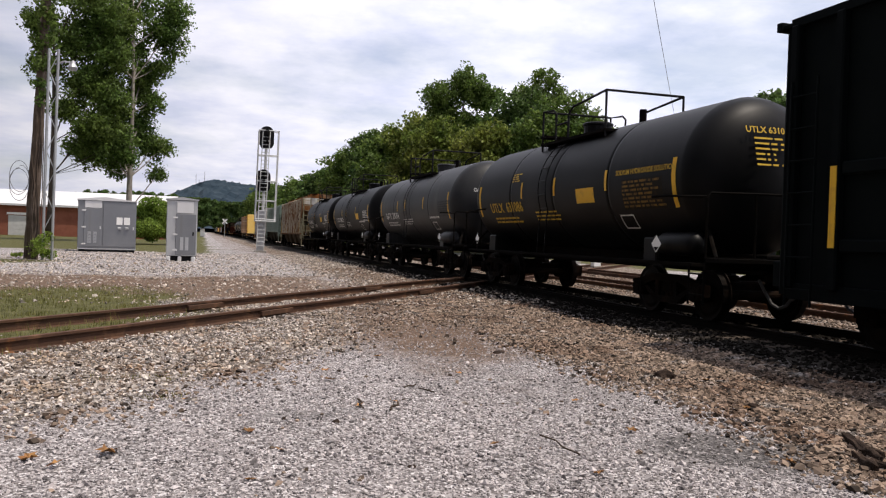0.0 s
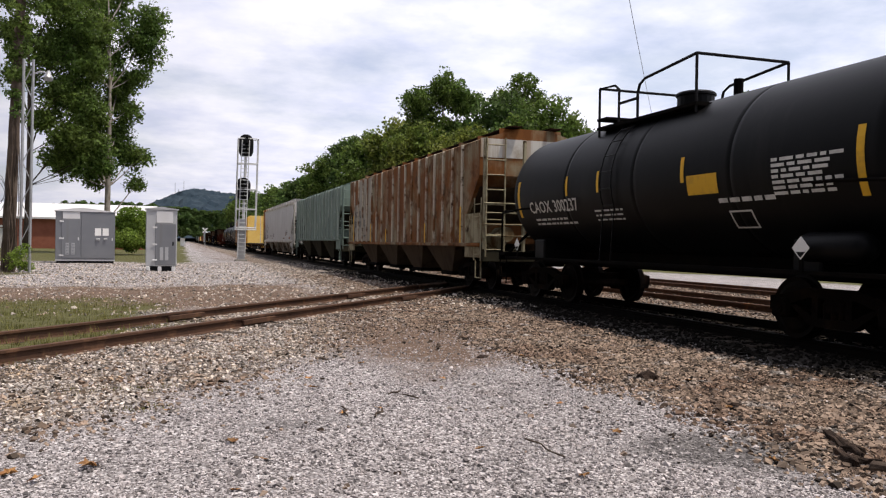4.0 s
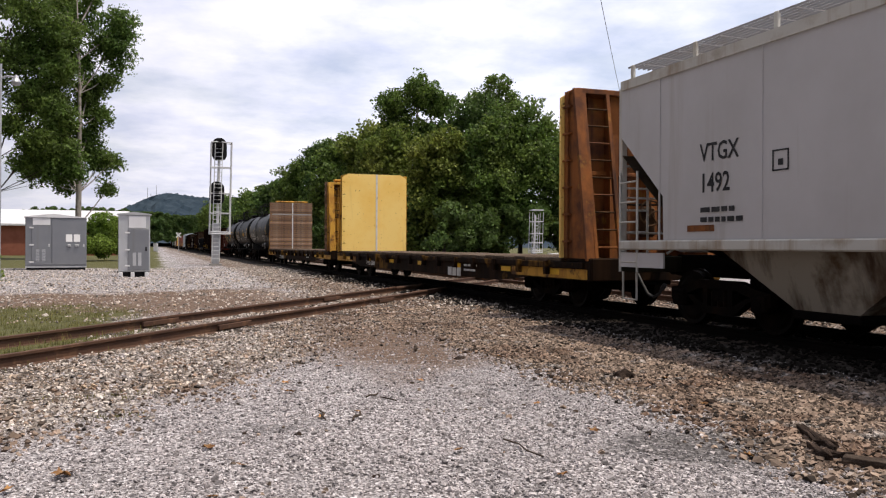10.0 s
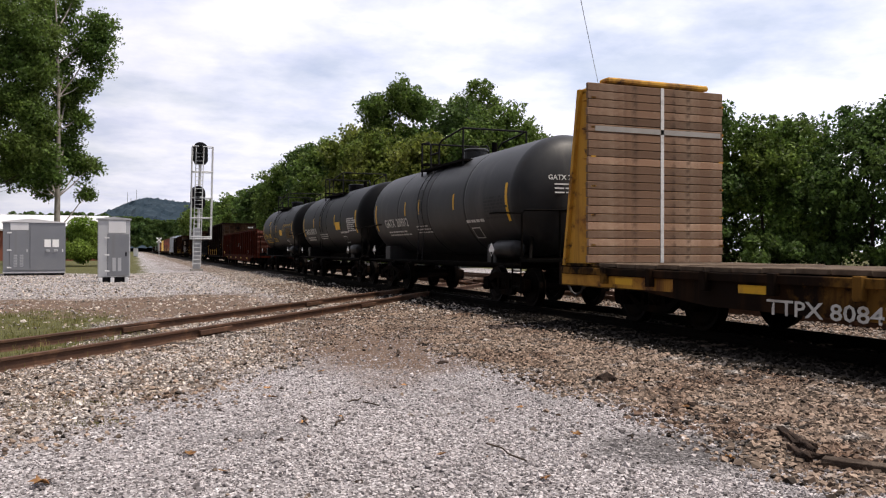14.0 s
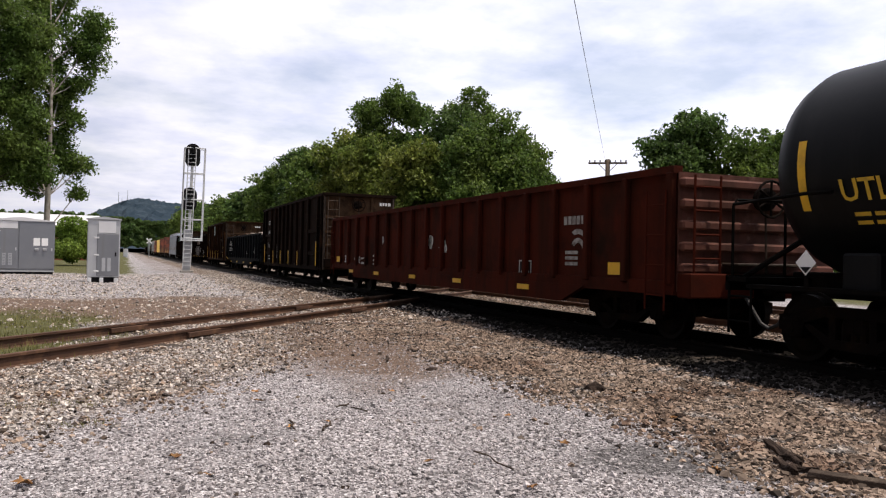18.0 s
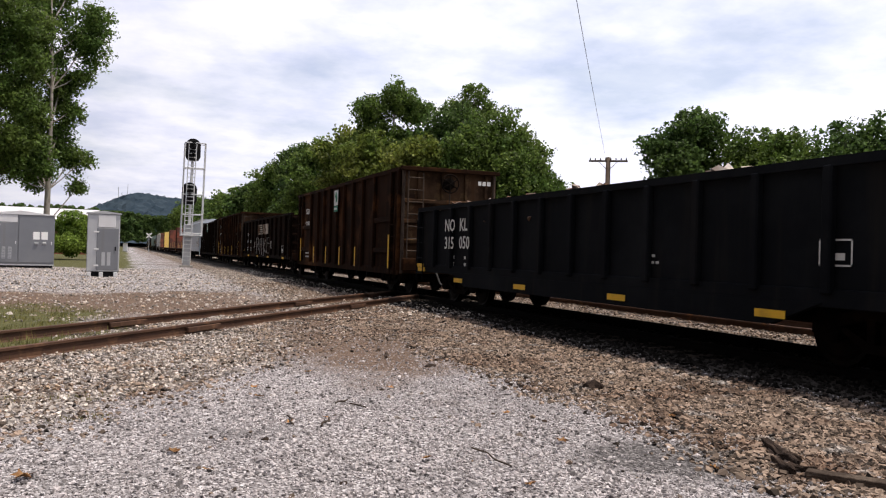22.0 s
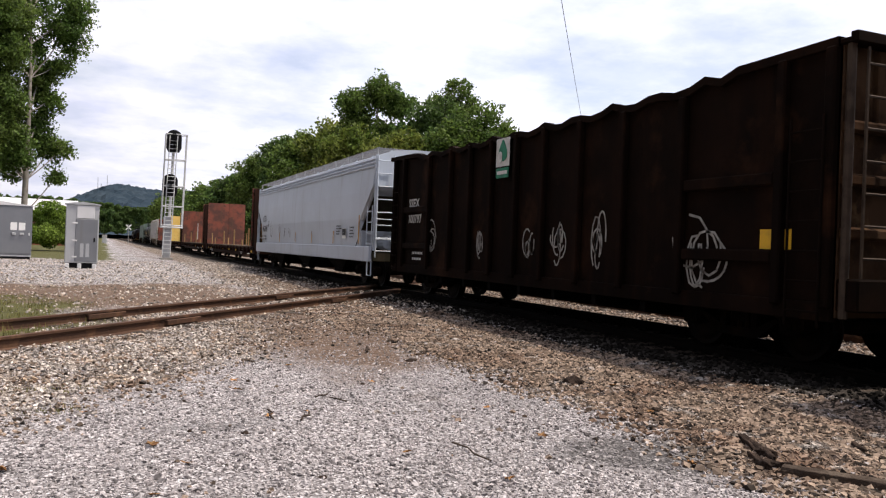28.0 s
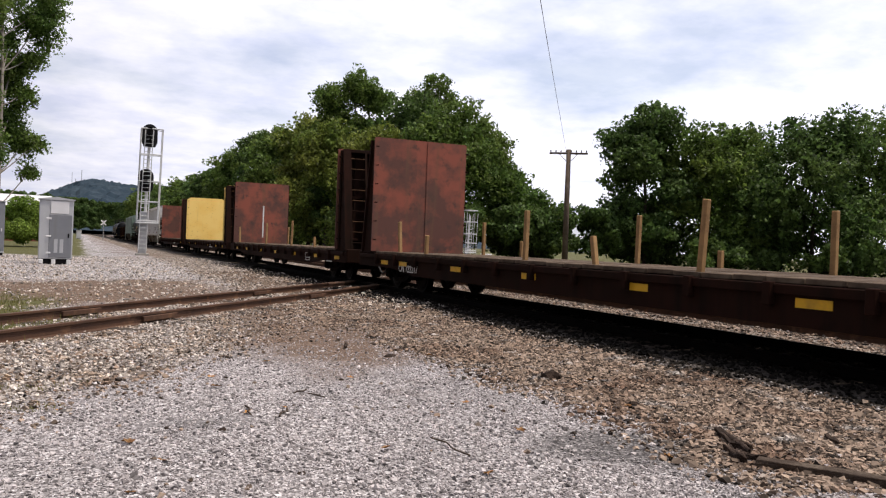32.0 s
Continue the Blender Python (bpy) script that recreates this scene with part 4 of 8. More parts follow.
            part("placard_post", boxes([(x, x + 0.02, yy - 0.03, yy + 0.03, 0.95, z)]), M_UNDER, car)
    for y0, y1, a0, a1 in ((-2.85, -2.35, 118, 119.2), (-2.85, -2.35, 130, 131.2), (-2.85, -2.82, 118, 131), (-2.38, -2.35, 118, 131)):
        part("outline_mark", wrap(y0, y1, a0, a1, 3), M_WHITE, car)
    truck(car, -4.3 + off), truck(car, 4.3 + off)
    ends(car, -5.97 + off, 5.97 + off)
    return car, y


def hopper_bays(car, y0, y1, z_side, n, paint, gate):
    """Sloped outlet bays under the body, each a tapered box with a gate."""
    length = (y1 - y0) / n
    for k in range(n):
        a, b = y0 + k * length, y0 + (k + 1) * length
        m = (a + b) / 2
        for s in (-1, 1):
            bm = bmesh.new()
            top = [(s * 0.06, a + 0.10), (s * 1.46, a + 0.10), (s * 1.46, b - 0.10), (s * 0.06, b - 0.10)]
            bot = [(s * 0.12, m - 0.50), (s * 1.20, m - 0.50), (s * 1.20, m + 0.50), (s * 0.12, m + 0.50)]
            va = [bm.verts.new((x, y, z_side)) for x, y in top]
            vb = [bm.verts.new((x, y, 0.42)) for x, y in bot]
            for j in range(4):
                bm.faces.new((va[j], va[(j + 1) % 4], vb[(j + 1) % 4], vb[j]))
            bm.faces.new(va), bm.faces.new(vb)
            bmesh.ops.recalc_face_normals(bm, faces=bm.faces)
            part("hopper_bay", bm, paint, car)
        part("outlet_gate", boxes([(-1.22, 1.22, m - 0.55, m + 0.55, 0.30, 0.42)], 0.02), gate, car)


def end_frame(car, y, s, zs, slope_z, material, width=1.5):
    """Open car end: corner posts, ladders, end sill, platform and brake gear. s: -1 leads, 1 trails."""
    part("end_sill", boxes([(-width, width, y - 0.06, y + 0.06, 0.78, 1.06)], 0.015), M_DUSTY_DARK, car)
    for z in (1.45, 2.05):
        part("end_rail", tube(bmesh.new(), [(-width + 0.05, y + s * 0.08, z), (width - 0.05, y + s * 0.08, z)], 0.018), material, car)
    part("end_brace", tube(bmesh.new(), [(-0.6, y - s * 0.05, 1.1), (0.3, y - s * 0.5, 1.75)], 0.022), material, car)
    for x in (-width, width - 0.10):
        part("corner_post", boxes([(x, x + 0.10, y - 0.05, y + 0.05, 1.1, zs)], 0.01), material, car)
    ladder(car, -width + 0.32, y + s * 0.06, 0.9, zs + 0.02, 0.52, 8, material, 0.022, "x")
    ladder(car, -width - 0.03, y - s * 0.30, 0.80, slope_z - 0.2, 0.5, 5, material)
    part("step", bars([[(-width, y - s * 0.1, 0.8), (-width, y - s * 0.1, 0.35), (-width, y - s * 0.5, 0.35), (-width, y - s * 0.5, 0.8)]], 0.02), material, car)
    if s < 0:
        part("brake_wheel", bars([[(0.05 + 0.28 * math.sin(radians(a)), y - 0.16, 2.0 + 0.28 * math.cos(radians(a))) for a in range(0, 361, 24)]] + [[(0.05, y - 0.16, 2.0), (0.05 + 0.28 * math.sin(radians(a)), y - 0.16, 2.0 + 0.28 * math.cos(radians(a)))] for a in range(0, 360, 72)], 0.018), M_DARK, car)
        part("brake_gear", boxes([(-0.20, 0.12, y - 0.12, y + 0.14, 1.72, 2.16)], 0.05), M_DARK, car)
        part("brake_cylinder", lathe_y(bmesh.new(), [(y + 0.5, 0.05), (y + 0.5, 0.2), (y + 1.2, 0.2), (y + 1.2, 0.05)], -0.6, 1.5, 12), material, car)


def outline(car, x, y1, y0, z0, z1, ink):
    """A drawn rectangle with a bar in it."""
    for a, b, c, d in ((y0, y1, z0, z0 + 0.02), (y0, y1, z1 - 0.02, z1), (y0, y0 + 0.02, z0, z1), (y1 - 0.02, y1, z0, z1), (y0 + 0.1, y1 - 0.1, z0 + 0.07, z0 + 0.15)):
        part("outline_mark", boxes([plate(x, a, b, c, d)]), ink, car)


def scribble(car, rng, x, spots, ink, width, strokes=4):
    """Sprayed scrawl: loose curved strokes. spots: (y, z, width, height), drawn from y towards -y."""
    for y, z, w, h in spots:
        for k in range(strokes):
            pts = []
            a0, a1 = rng.uniform(0, 360), rng.uniform(120, 330)
            cy, cz, ry, rz = y - w * rng.uniform(0.25, 0.75), z + h * rng.uniform(0.35, 0.65), w * rng.uniform(0.12, 0.34), h * rng.uniform(0.2, 0.45)
            for j in range(9):
                a = radians(a0 + a1 * j / 8)
                pts.append((cy + ry * math.cos(a), cz + rz * math.sin(a)))
            bm = bmesh.new()
            rows = []
            for j, (py, pz) in enumerate(pts):
                q0, q1 = pts[max(0, j - 1)], pts[min(8, j + 1)]
                dy, dz = q1[0] - q0[0], q1[1] - q0[1]
                n = math.hypot(dy, dz) or 1
                oy, oz = -dz / n * width / 2, dy / n * width / 2
                rows.append([bm.verts.new((x, py + s * oy, pz + s * oz)) for s in (-1, 1)])
            for p, q in zip(rows, rows[1:]):
                bm.faces.new((p[0], p[1], q[1], q[0]))
            part("spray_stroke", bm, ink, car)


def covered_hopper(label, y0, y1, style, mark, number, seed):
    """A covered hopper car between the end posts y0 and y1 (own coordinates centre on the middle)."""
    rng = random.Random(seed)
    car = thing("covered_hopper", label, "hopper car", "cars of the freight train")
    L = (y1 - y0) / 2
    paint = {"rust": M_RUSTCAR, "grey": M_GREYCAR, "light": M_LIGHT, "round": M_LIGHT_BLUE}[style]
    eave = {"rust": 3.97, "grey": 3.95, "light": 3.88, "round": 3.98}[style]
    roof = eave + {"rust": 0.34, "grey": 0.30, "light": 0.30, "round": 0.24}[style]
    sill = {"rust": 1.26, "grey": 1.40, "light": 1.31, "round": 1.20}[style]
    w = 1.52
    inset = 0.10 if style in ("light", "round") else 0.30
    # body: side outline with sloped ends, closed over the ends
    slope_top, slope_bot = 2.75, 0.0
    if style == "round":
        cross = [(-w + 0.05, sill), (-w - 0.02, sill + 0.9), (-w - 0.02, sill + 1.7), (-w + 0.02, eave - 0.40), (-w + 0.16, eave), (-0.9, roof - 0.06), (-0.3, roof), (0.3, roof), (0.9, roof - 0.06), (w - 0.16, eave), (w - 0.02, eave - 0.40), (w + 0.02, sill + 1.7), (w + 0.02, sill + 0.9), (w - 0.05, sill)]
    else:
        cross = [(-w, sill), (-w, eave), (-w + 0.12, eave + 0.06), (-0.45, roof), (0.45, roof), (w - 0.12, eave + 0.06), (w, eave), (w, sill)]
    mid0, mid1 = -L + 1.9, L - 1.9
    bm = bmesh.new()
    rings = []
    for yy, cut in ((-L + inset, 3.05), (-L + 1.28, 2.0), (-L + 1.30, sill), (L - 1.30, sill), (L - 1.28, 2.0), (L - inset, 3.05)):
        rings.append([bm.verts.new((x, yy, max(z, cut))) for x, z in cross])
    for a, b in zip(rings, rings[1:]):
        for k in range(len(a) - 1):
            bm.faces.new((a[k], a[k + 1], b[k + 1], b[k]))
        bm.faces.new((a[-1], a[0], b[0], b[-1]))
    bm.faces.new(rings[0]), bm.faces.new(rings[-1])
    bmesh.ops.remove_doubles(bm, verts=bm.verts, dist=0.001)
    bmesh.ops.recalc_face_normals(bm, faces=bm.faces)
    part("body", bm, paint, car, smooth=False)
    ribs = {"rust": 18, "grey": 17}.get(style, 0)
    for k in range(ribs):
        yy = -7.10 + 14.5 * k / (ribs - 1) - (0.3 if style == "grey" else 0.0)
        z0 = sill - 0.06
        for s in (-1, 1):
            part("rib", boxes([(s * w - 0.05 + s * 0.008, s * w + 0.05 + s * 0.008, yy - 0.045, yy + 0.045, z0, eave)], 0.012), M_RUSTRIB if style == "rust" else M_GREYRIB, car)
    if style == "light":
        part("roof_fascia", boxes([(-w - 0.03, -w + 0.02, -L + 0.12, L - 0.12, eave - 0.05, eave + 0.10), (w - 0.02, w + 0.03, -L + 0.12, L - 0.12, eave - 0.05, eave + 0.10)]), M_CREAM, car)
        for k in range(9):
            yy = -L + 1.2 + (2 * L - 2.4) * k / 8
            part("panel_seam", boxes([(-w - 0.012, -w + 0.004, yy - 0.015, yy + 0.015, sill, eave - 0.05)]), paint, car)
    if style == "round":
        for k in range(3):
            z = eave - 0.36 + 0.115 * k
            part("corrugation", boxes([(-w - 0.02 + 0.035 * k, -w + 0.10 + 0.035 * k, -L + 0.15, L - 0.15, z, z + 0.055)], 0.015), paint, car)
    side_h = {"light": 0.15, "round": 0.46}.get(style, 0.10)
    for s in (-1, 1):
        part("side_sill", boxes([(s * (w + 0.03) - 0.04, s * (w + 0.03) + 0.04, -L + 0.15, L - 0.15, sill - side_h * 0.95, sill + side_h * 0.05)], 0.02), M_CREAM if style == "light" else paint, car)
    n_bay = {"rust": 4, "grey": 3, "light": 4, "round": 3}[style]
    hopper_bays(car, mid0 + 0.3, mid1 - 0.3, sill, n_bay, M_UNDER if style == "round" else M_DUSTY_DARK if style == "grey" else M_BAY if style == "light" else M_DUSTY, M_UNDER)
    for s in (-1, 1):
        bm = bmesh.new()
        va = [bm.verts.new(c) for c in ((-w + 0.02, s * (L - inset), slope_top), (w - 0.02, s * (L - inset), slope_top), (w - 0.02, s * (L - 1.9), sill - 0.02), (-w + 0.02, s * (L - 1.9), sill - 0.02), (w - 0.5, s * (L - 2.7), 0.85), (-w + 0.5, s * (L - 2.7), 0.85))]
        bm.faces.new(va[:4]), bm.faces.new((va[3], va[2], va[4], va[5]))
        ret = bmesh.ops.solidify(bm, geom=list(bm.faces), thickness=0.03)
        part("slope_sheet", bm, M_DUSTY if style in ("rust", "light") else M_DUSTY_DARK if style in ("grey", "round") else paint, car)
        for x in (-1, 1):
            lo, hi = sorted((s * (L - 1.32), s * (L - 0.12)))
            part("end_side_plate", boxes([(x * w - 0.015, x * w + 0.015, lo, hi, 0.88, {"rust": 2.05, "grey": 1.30, "light": 1.12, "round": 1.15}[style])]), M_STAINED if style == "rust" else paint, car)
        if style == "rust":
            for x in (-0.35, 0.55):
                part("end_post", boxes([(x - 0.04, x + 0.04, min(s * (L - 0.10), s * L), max(s * (L - 0.10), s * L), 0.9, eave)], 0.01), M_STAINED, car)
            for z in (2.30, 1.75):
                part("end_rail", tube(bmesh.new(), [(-1.5, s * (L + 0.02), z), (1.5, s * (L + 0.02), z)], 0.02), M_STAINED, car)
            part("brake_box", boxes([(-0.2, 0.35, min(s * (L - 0.25), s * (L + 0.1)), max(s * (L - 0.25), s * (L + 0.1)), 1.4, 1.85)], 0.04), M_ENDRUST, car)
            part("end_cap_panel", boxes([(-w + 0.02, w - 0.02, s * (L - inset) - 0.012, s * (L - inset) + 0.012, eave - 0.45, eave + 0.05)]), M_CREAM, car)
        end_frame(car, s * (L - 0.05), s, eave if style != "rust" else eave + 0.02, slope_top - 0.1, M_CREAM if style == "light" else M_STAINED if style == "rust" else paint)
        part("centre_sill", boxes([(-0.30, 0.30, min(s * (L - 3.2), s * L), max(s * (L - 3.2), s * L), 0.72, 1.08)]), M_UNDER, car)
        part("air_tank", lathe_y(bmesh.new(), [(s * (L - 1.1) - 0.45, 0.1), (s * (L - 1.1) - 0.40, 0.22), (s * (L - 1.1) + 0.40, 0.22), (s * (L - 1.1) + 0.45, 0.1)], -0.75, 1.35, 12), M_STAINED if style == "rust" else paint, car)
        truck(car, s * (L - 2.0))
    # roof walk and hatches
    lift = 0.09 if style == "light" else 0.02
    if style in ("light", "round"):
        for s in (-1, 1):
            slats = [(s * (0.62 + 0.095 * k) - 0.009, s * (0.62 + 0.095 * k) + 0.009, -L + 0.1, L - 0.1, roof - 0.05 + lift, roof - 0.02 + lift) for k in range(9)]
            slats += [(min(s * 0.6, s * 1.38), max(s * 0.6, s * 1.38), -L + 0.5 + k * (2 * L - 1) / 40, -L + 0.52 + k * (2 * L - 1) / 40, roof - 0.06 + lift, roof - 0.05 + lift) for k in range(41)]
            part("roof_walk", boxes(slats), M_GRATE, car)
    else:
        part("roof_walk", boxes([(-0.75, -0.40, -L + 0.1, L - 0.1, roof + 0.02, roof + 0.05), (0.40, 0.75, -L + 0.1, L - 0.1, roof + 0.02, roof + 0.05)]), M_GALV if style in ("light", "round") else M_MAROON if style == "rust" else paint, car)
    for k in range(11):
        yy = -L + 0.5 + k * (2 * L - 1) / 10
        part("roof_walk_bracket", boxes([(-0.9, 0.9, yy - 0.02, yy + 0.02, roof - 0.16, roof + 0.02)]), paint, car)
    if style in ("light", "round"):
        for s in (-1, 1):
            for k in range(13):
                yy = -L + 0.25 + k * (2 * L - 0.5) / 12
                part("walk_bracket", boxes([(s * (w - 0.13) - 0.025, s * (w - 0.13) + 0.025, yy - 0.04, yy + 0.04, eave + 0.03, roof - 0.02 + lift)], 0.008), M_CREAM if style == "light" else M_GALV, car)
    part("hatch", boxes([(-0.30, 0.30, -L + 1.0, L - 1.0, roof, roof + 0.09)], 0.02), paint, car)
    side = -w - 0.055 if ribs else -w - 0.006
    ink = M_BLACK
    if style == "rust":
        for k in range(4):
            part("number_patch", boxes([(-w - 0.012, -w - 0.002, 7.40 - 0.853 * (k + 1) + 0.06, 7.40 - 0.853 * k - 0.06, sill + 0.05, (sill + 1.62 if k < 1 else eave - 0.04))]), M_BEIGE_PANEL, car)
        for words, yy, z in (("NO", 7.26, 2.32), ("KL", 6.41, 2.32), ("83", 7.26, 1.90), ("10", 6.41, 1.90), ("10", 5.57, 1.92)):
            lettering(words, 0.40, ink, car, -w - 0.016, yy + 0.05, z, wide=0.88)
        for yy, a, b in ((7.4, 0.0, 1.15), (3.99, 0.0, 0.75), (1.43, 0.0, 0.5), (-7.1, 0.0, 1.0), (-3.69, 0.0, 0.6)):
            part("yellow_marker", boxes([(-w - 0.066, -w - 0.060, yy - 0.05, yy + 0.05, sill + a, sill + b)]), M_YELLOW, car)
        rows = bars_of_text(rng, -w - 0.012, 5.5, 1.55, 0.4, 1, 0.1, 0.06)
    elif style == "grey":
        for words, yy, z in (("NO", 5.95, 2.46), ("KL", 5.08, 2.46), ("82", 5.95, 1.95), ("86", 5.06, 1.95), ("85", 4.22, 1.97)):
            lettering(words, 0.42, ink, car, -w - 0.012, yy + 0.06, z, wide=0.88)
        rows = bars_of_text(rng, -w - 0.008, 5.9, 1.72, 0.3, 2, 0.16, 0.07) + bars_of_text(rng, -w - 0.008, 5.05, 1.72, 0.4, 2, 0.16, 0.07)
    elif style == "light":
        if mark:
            lettering(mark, 0.36, ink, car, side, L - 2.18, 2.44, wide=0.85)
            lettering(number, 0.38, ink, car, side, L - 2.18, 2.0, wide=0.85)
            outline(car, side, L - 3.62, L - 3.90, 2.18, 2.45, ink)
        rows = bars_of_text(rng, side, L - 2.2, 1.78, 0.8, 2, 0.14, 0.07)
        for yy, a, b, c, d in ((L - 1.9, 0.6, 1.44, 1.53, M_ORANGE_RUST), (L - 6.6, 0.5, 1.42, 1.52, M_ORANGE_RUST), (-L + 5.6, 0.6, 1.42, 1.53, M_ORANGE_RUST), (-L + 2.4, 0.7, 1.42, 1.55, M_ORANGE_RUST), (-L + 4.3, 0.45, 1.66, 1.95, M_RUSTCAR), (L - 5.5, 0.3, 1.6, 1.82, M_DUSTY)):
            part("marking_panel", boxes([plate(side, yy - a, yy, b, c)]), d, car)
        for yy, z, a, b in ((-L + 4.2, sill + 0.42, 1.0, 0.16), (L - 7.2, sill + 0.28, 0.8, 0.14)):
            rows += bars_of_text(rng, side, yy, z + 0.3, a, 3, 0.11, 0.05)
    else:
        lettering(mark, 0.42, ink, car, side - 0.02, L - 1.66, 2.26, wide=0.84)
        for words, z in (("LD LMT", 1.50), ("LT WT", 1.36)):
            lettering(words, 0.12, ink, car, side - 0.02, L - 1.70, z)
        lettering(number, 0.42, ink, car, side - 0.02, L - 1.66, 1.78, wide=0.95)
        outline(car, side - 0.02, L - 3.02, L - 3.32, 1.98, 2.28, ink)
        rows = bars_of_text(rng, side - 0.02, L - 2.25, 1.585, 0.4, 2, 0.14, 0.07) + bars_of_text(rng, side - 0.05, L - 3.4, 0.98, 1.6, 2, 0.09, 0.04) + bars_of_text(rng, side - 0.02, -L + 4.0, 1.9, 0.5, 4, 0.09, 0.04)
        for yy, z0, z1 in ((L - 1.28, 1.28, 2.2), (3.9, 1.28, 1.7), (0.63, 1.28, 1.7), (-2.22, 1.28, 1.72), (-5.38, 1.28, 1.73), (-8.4, 1.28, 2.2)):
            part("yellow_marker", boxes([plate(side - 0.018, yy - 0.045, yy + 0.045, z0, z1)]), M_OCHRE_FRAME, car)
        scribble(car, rng, side - 0.022, [(L - 3.4, 1.35, 0.8, 0.9), (L - 5.4, 1.35, 0.7, 0.9), (L - 6.8, 1.35, 0.3, 0.8), (L - 7.6, 1.4, 0.6, 0.6)], M_BLACK, 0.022, 3)
        board = part("data_panel", boxes([plate(side - 0.02, -6.98, -6.54, 1.46, 1.80)]), M_PAPER, car)
        for p in (-6.96, -6.75):
            part("dark_panel", boxes([plate(side - 0.026, p, p + 0.19, 1.56, 1.78)]), M_BLACK, board)
        rows += bars_of_text(rng, side - 0.02, -7.4, 1.84, 0.5, 4, 0.10, 0.045)
    if rows:
        part("small_writing", boxes(rows), ink, car)
    return car, (y0 + y1) / 2


def gondola(label, y0, y1, top, paint, mark, number, ink, seed, posts=12, style="tall", load=False, flare=True, sag=0.0):
    """An open gondola between its end walls y0 and y1; top: height of the rim over the rail."""
    rng = random.Random(seed)
    car = thing("gondola_car", label, "gondola car", "cars of the freight train")
    L, w = (y1 - y0) / 2, 1.46
    floor = 0.62 if style == "tall" else 0.78
    t = 0.04

    def rim(yy):
        return top - (sag * (0.55 * (1 - (yy / L) ** 2) + 0.6 * abs(math.sin(math.pi * (yy - 0.18) / 1.07)) * (abs(yy) < 5.6)) if sag else 0.0)
    for s in (-1, 1):
        bm = bmesh.new()
        n = 48 if sag else 1
        rows = []
        for k in range(n + 1):
            yy = -L + 2 * L * k / n
            low = floor if abs(yy) < L - 2.6 or style != "tall" else floor + 0.40
            rows.append([bm.verts.new((s * (w - dx), yy, z)) for dx, z in ((0, floor), (0, rim(yy)), (t, rim(yy)), (t, floor))])
        for a, b in zip(rows, rows[1:]):
            for k in range(4):
                bm.faces.new((a[k], a[(k + 1) % 4], b[(k + 1) % 4], b[k]))
        bm.faces.new(rows[0]), bm.faces.new(rows[-1])
        bmesh.ops.recalc_face_normals(bm, faces=bm.faces)
        part("side_wall", bm, paint, car)
        bm = bmesh.new()
        for k in range(n):
            ya, yb = -L + 2 * L * k / n, -L + 2 * L * (k + 1) / n
            v = [bm.verts.new((s * w + dx, yy, rim(yy) + dz)) for yy in (ya, yb) for dx, dz in ((-0.08, -0.02), (0.08, -0.02), (0.08, 0.09), (-0.08, 0.09))]
            for j in range(4):
                bm.faces.new((v[j], v[(j + 1) % 4], v[4 + (j + 1) % 4], v[4 + j]))
        if n == 1:
            bm.faces.new(v[:4])
        bmesh.ops.remove_doubles(bm, verts=bm.verts[:], dist=0.0005)
        bmesh.ops.recalc_face_normals(bm, faces=bm.faces)
        part("top_chord", bm, paint, car)
        part("side_sill", boxes([(s * w - 0.05, s * w + 0.07, -L + 0.02, L - 0.02, floor - 0.05, floor + 0.16)], 0.01), paint, car)
        tall = [L / 7.28 * v for v in (-7.2, -6.50, -4.72, -3.35, -2.1, -0.89, 0.18, 1.25, 2.32, 3.39, 4.72, 6.50, 7.2)]
        for yy in tall if style == "tall" else [-L + 0.09 + (2 * L - 0.18) * k / (posts - 1) for k in range(posts)]:
            part("side_post", boxes([(min(s * w, s * (w + 0.11)), max(s * w, s * (w + 0.11)), yy - 0.07, yy + 0.07, floor + 0.1, rim(yy))], 0.02), paint, car)
        e = s * L
        rusty = M_ENDRUST if style == "tall" and mark else M_RED_END if mark == "CR" else paint
        part("end_wall", boxes([(-w, w, e - t / 2, e + t / 2, floor, top)]), rusty, car)
        if style == "tall":
            for x in (-0.95, -0.2, 0.55, 1.2):
                part("end_stiffener", boxes([(x - 0.05, x + 0.05, min(e, e + s * 0.09), max(e, e + s * 0.09), top - 0.92, top - 0.02)], 0.015), rusty, car)
            for x in (-w + 0.02, w - 0.02):
                part("corner_post", tube(bmesh.new(), [(x, e + s * 0.10, floor), (x, e + s * 0.10, top)], 0.05, 8), M_LADDER if mark else paint, car)
        for k in range(4 if style == "tall" else 5):
            z = floor + 0.35 + (top - floor - (1.25 if style == "tall" else 0.5)) * k / (3 if style == "tall" else 4)
            part("end_rib", boxes([(-w, w, min(e, e + s * 0.13), max(e, e + s * 0.13), z - 0.07, z + 0.07)], 0.03), rusty, car)
        if style == "tall":
            part("end_chord", boxes([(-w - 0.1, w + 0.1, e - 0.05 + s * 0.22, e + 0.05 + s * 0.22, top - 0.02, top + 0.10), (-w - 0.06, w + 0.06, min(e, e + s * 0.22), max(e, e + s * 0.22), top, top + 0.06)], 0.01), paint, car)
        part("end_sill", boxes([(-w, w, min(e, e + s * 0.30), max(e, e + s * 0.30), 0.70, 1.06)], 0.02), paint, car)
        ladder(car, -w + 0.36, e + s * 0.22, 0.75, top - 0.05, 0.46, 8 if style == "tall" else 5, M_LADDER if style == "tall" and mark else paint, 0.02, "x")
        ladder(car, -w - 0.13, e - s * 0.34, 0.50, top - (0.75 if style == "tall" else 0.25), 0.46, 7 if style == "tall" else 4, paint, 0.016)
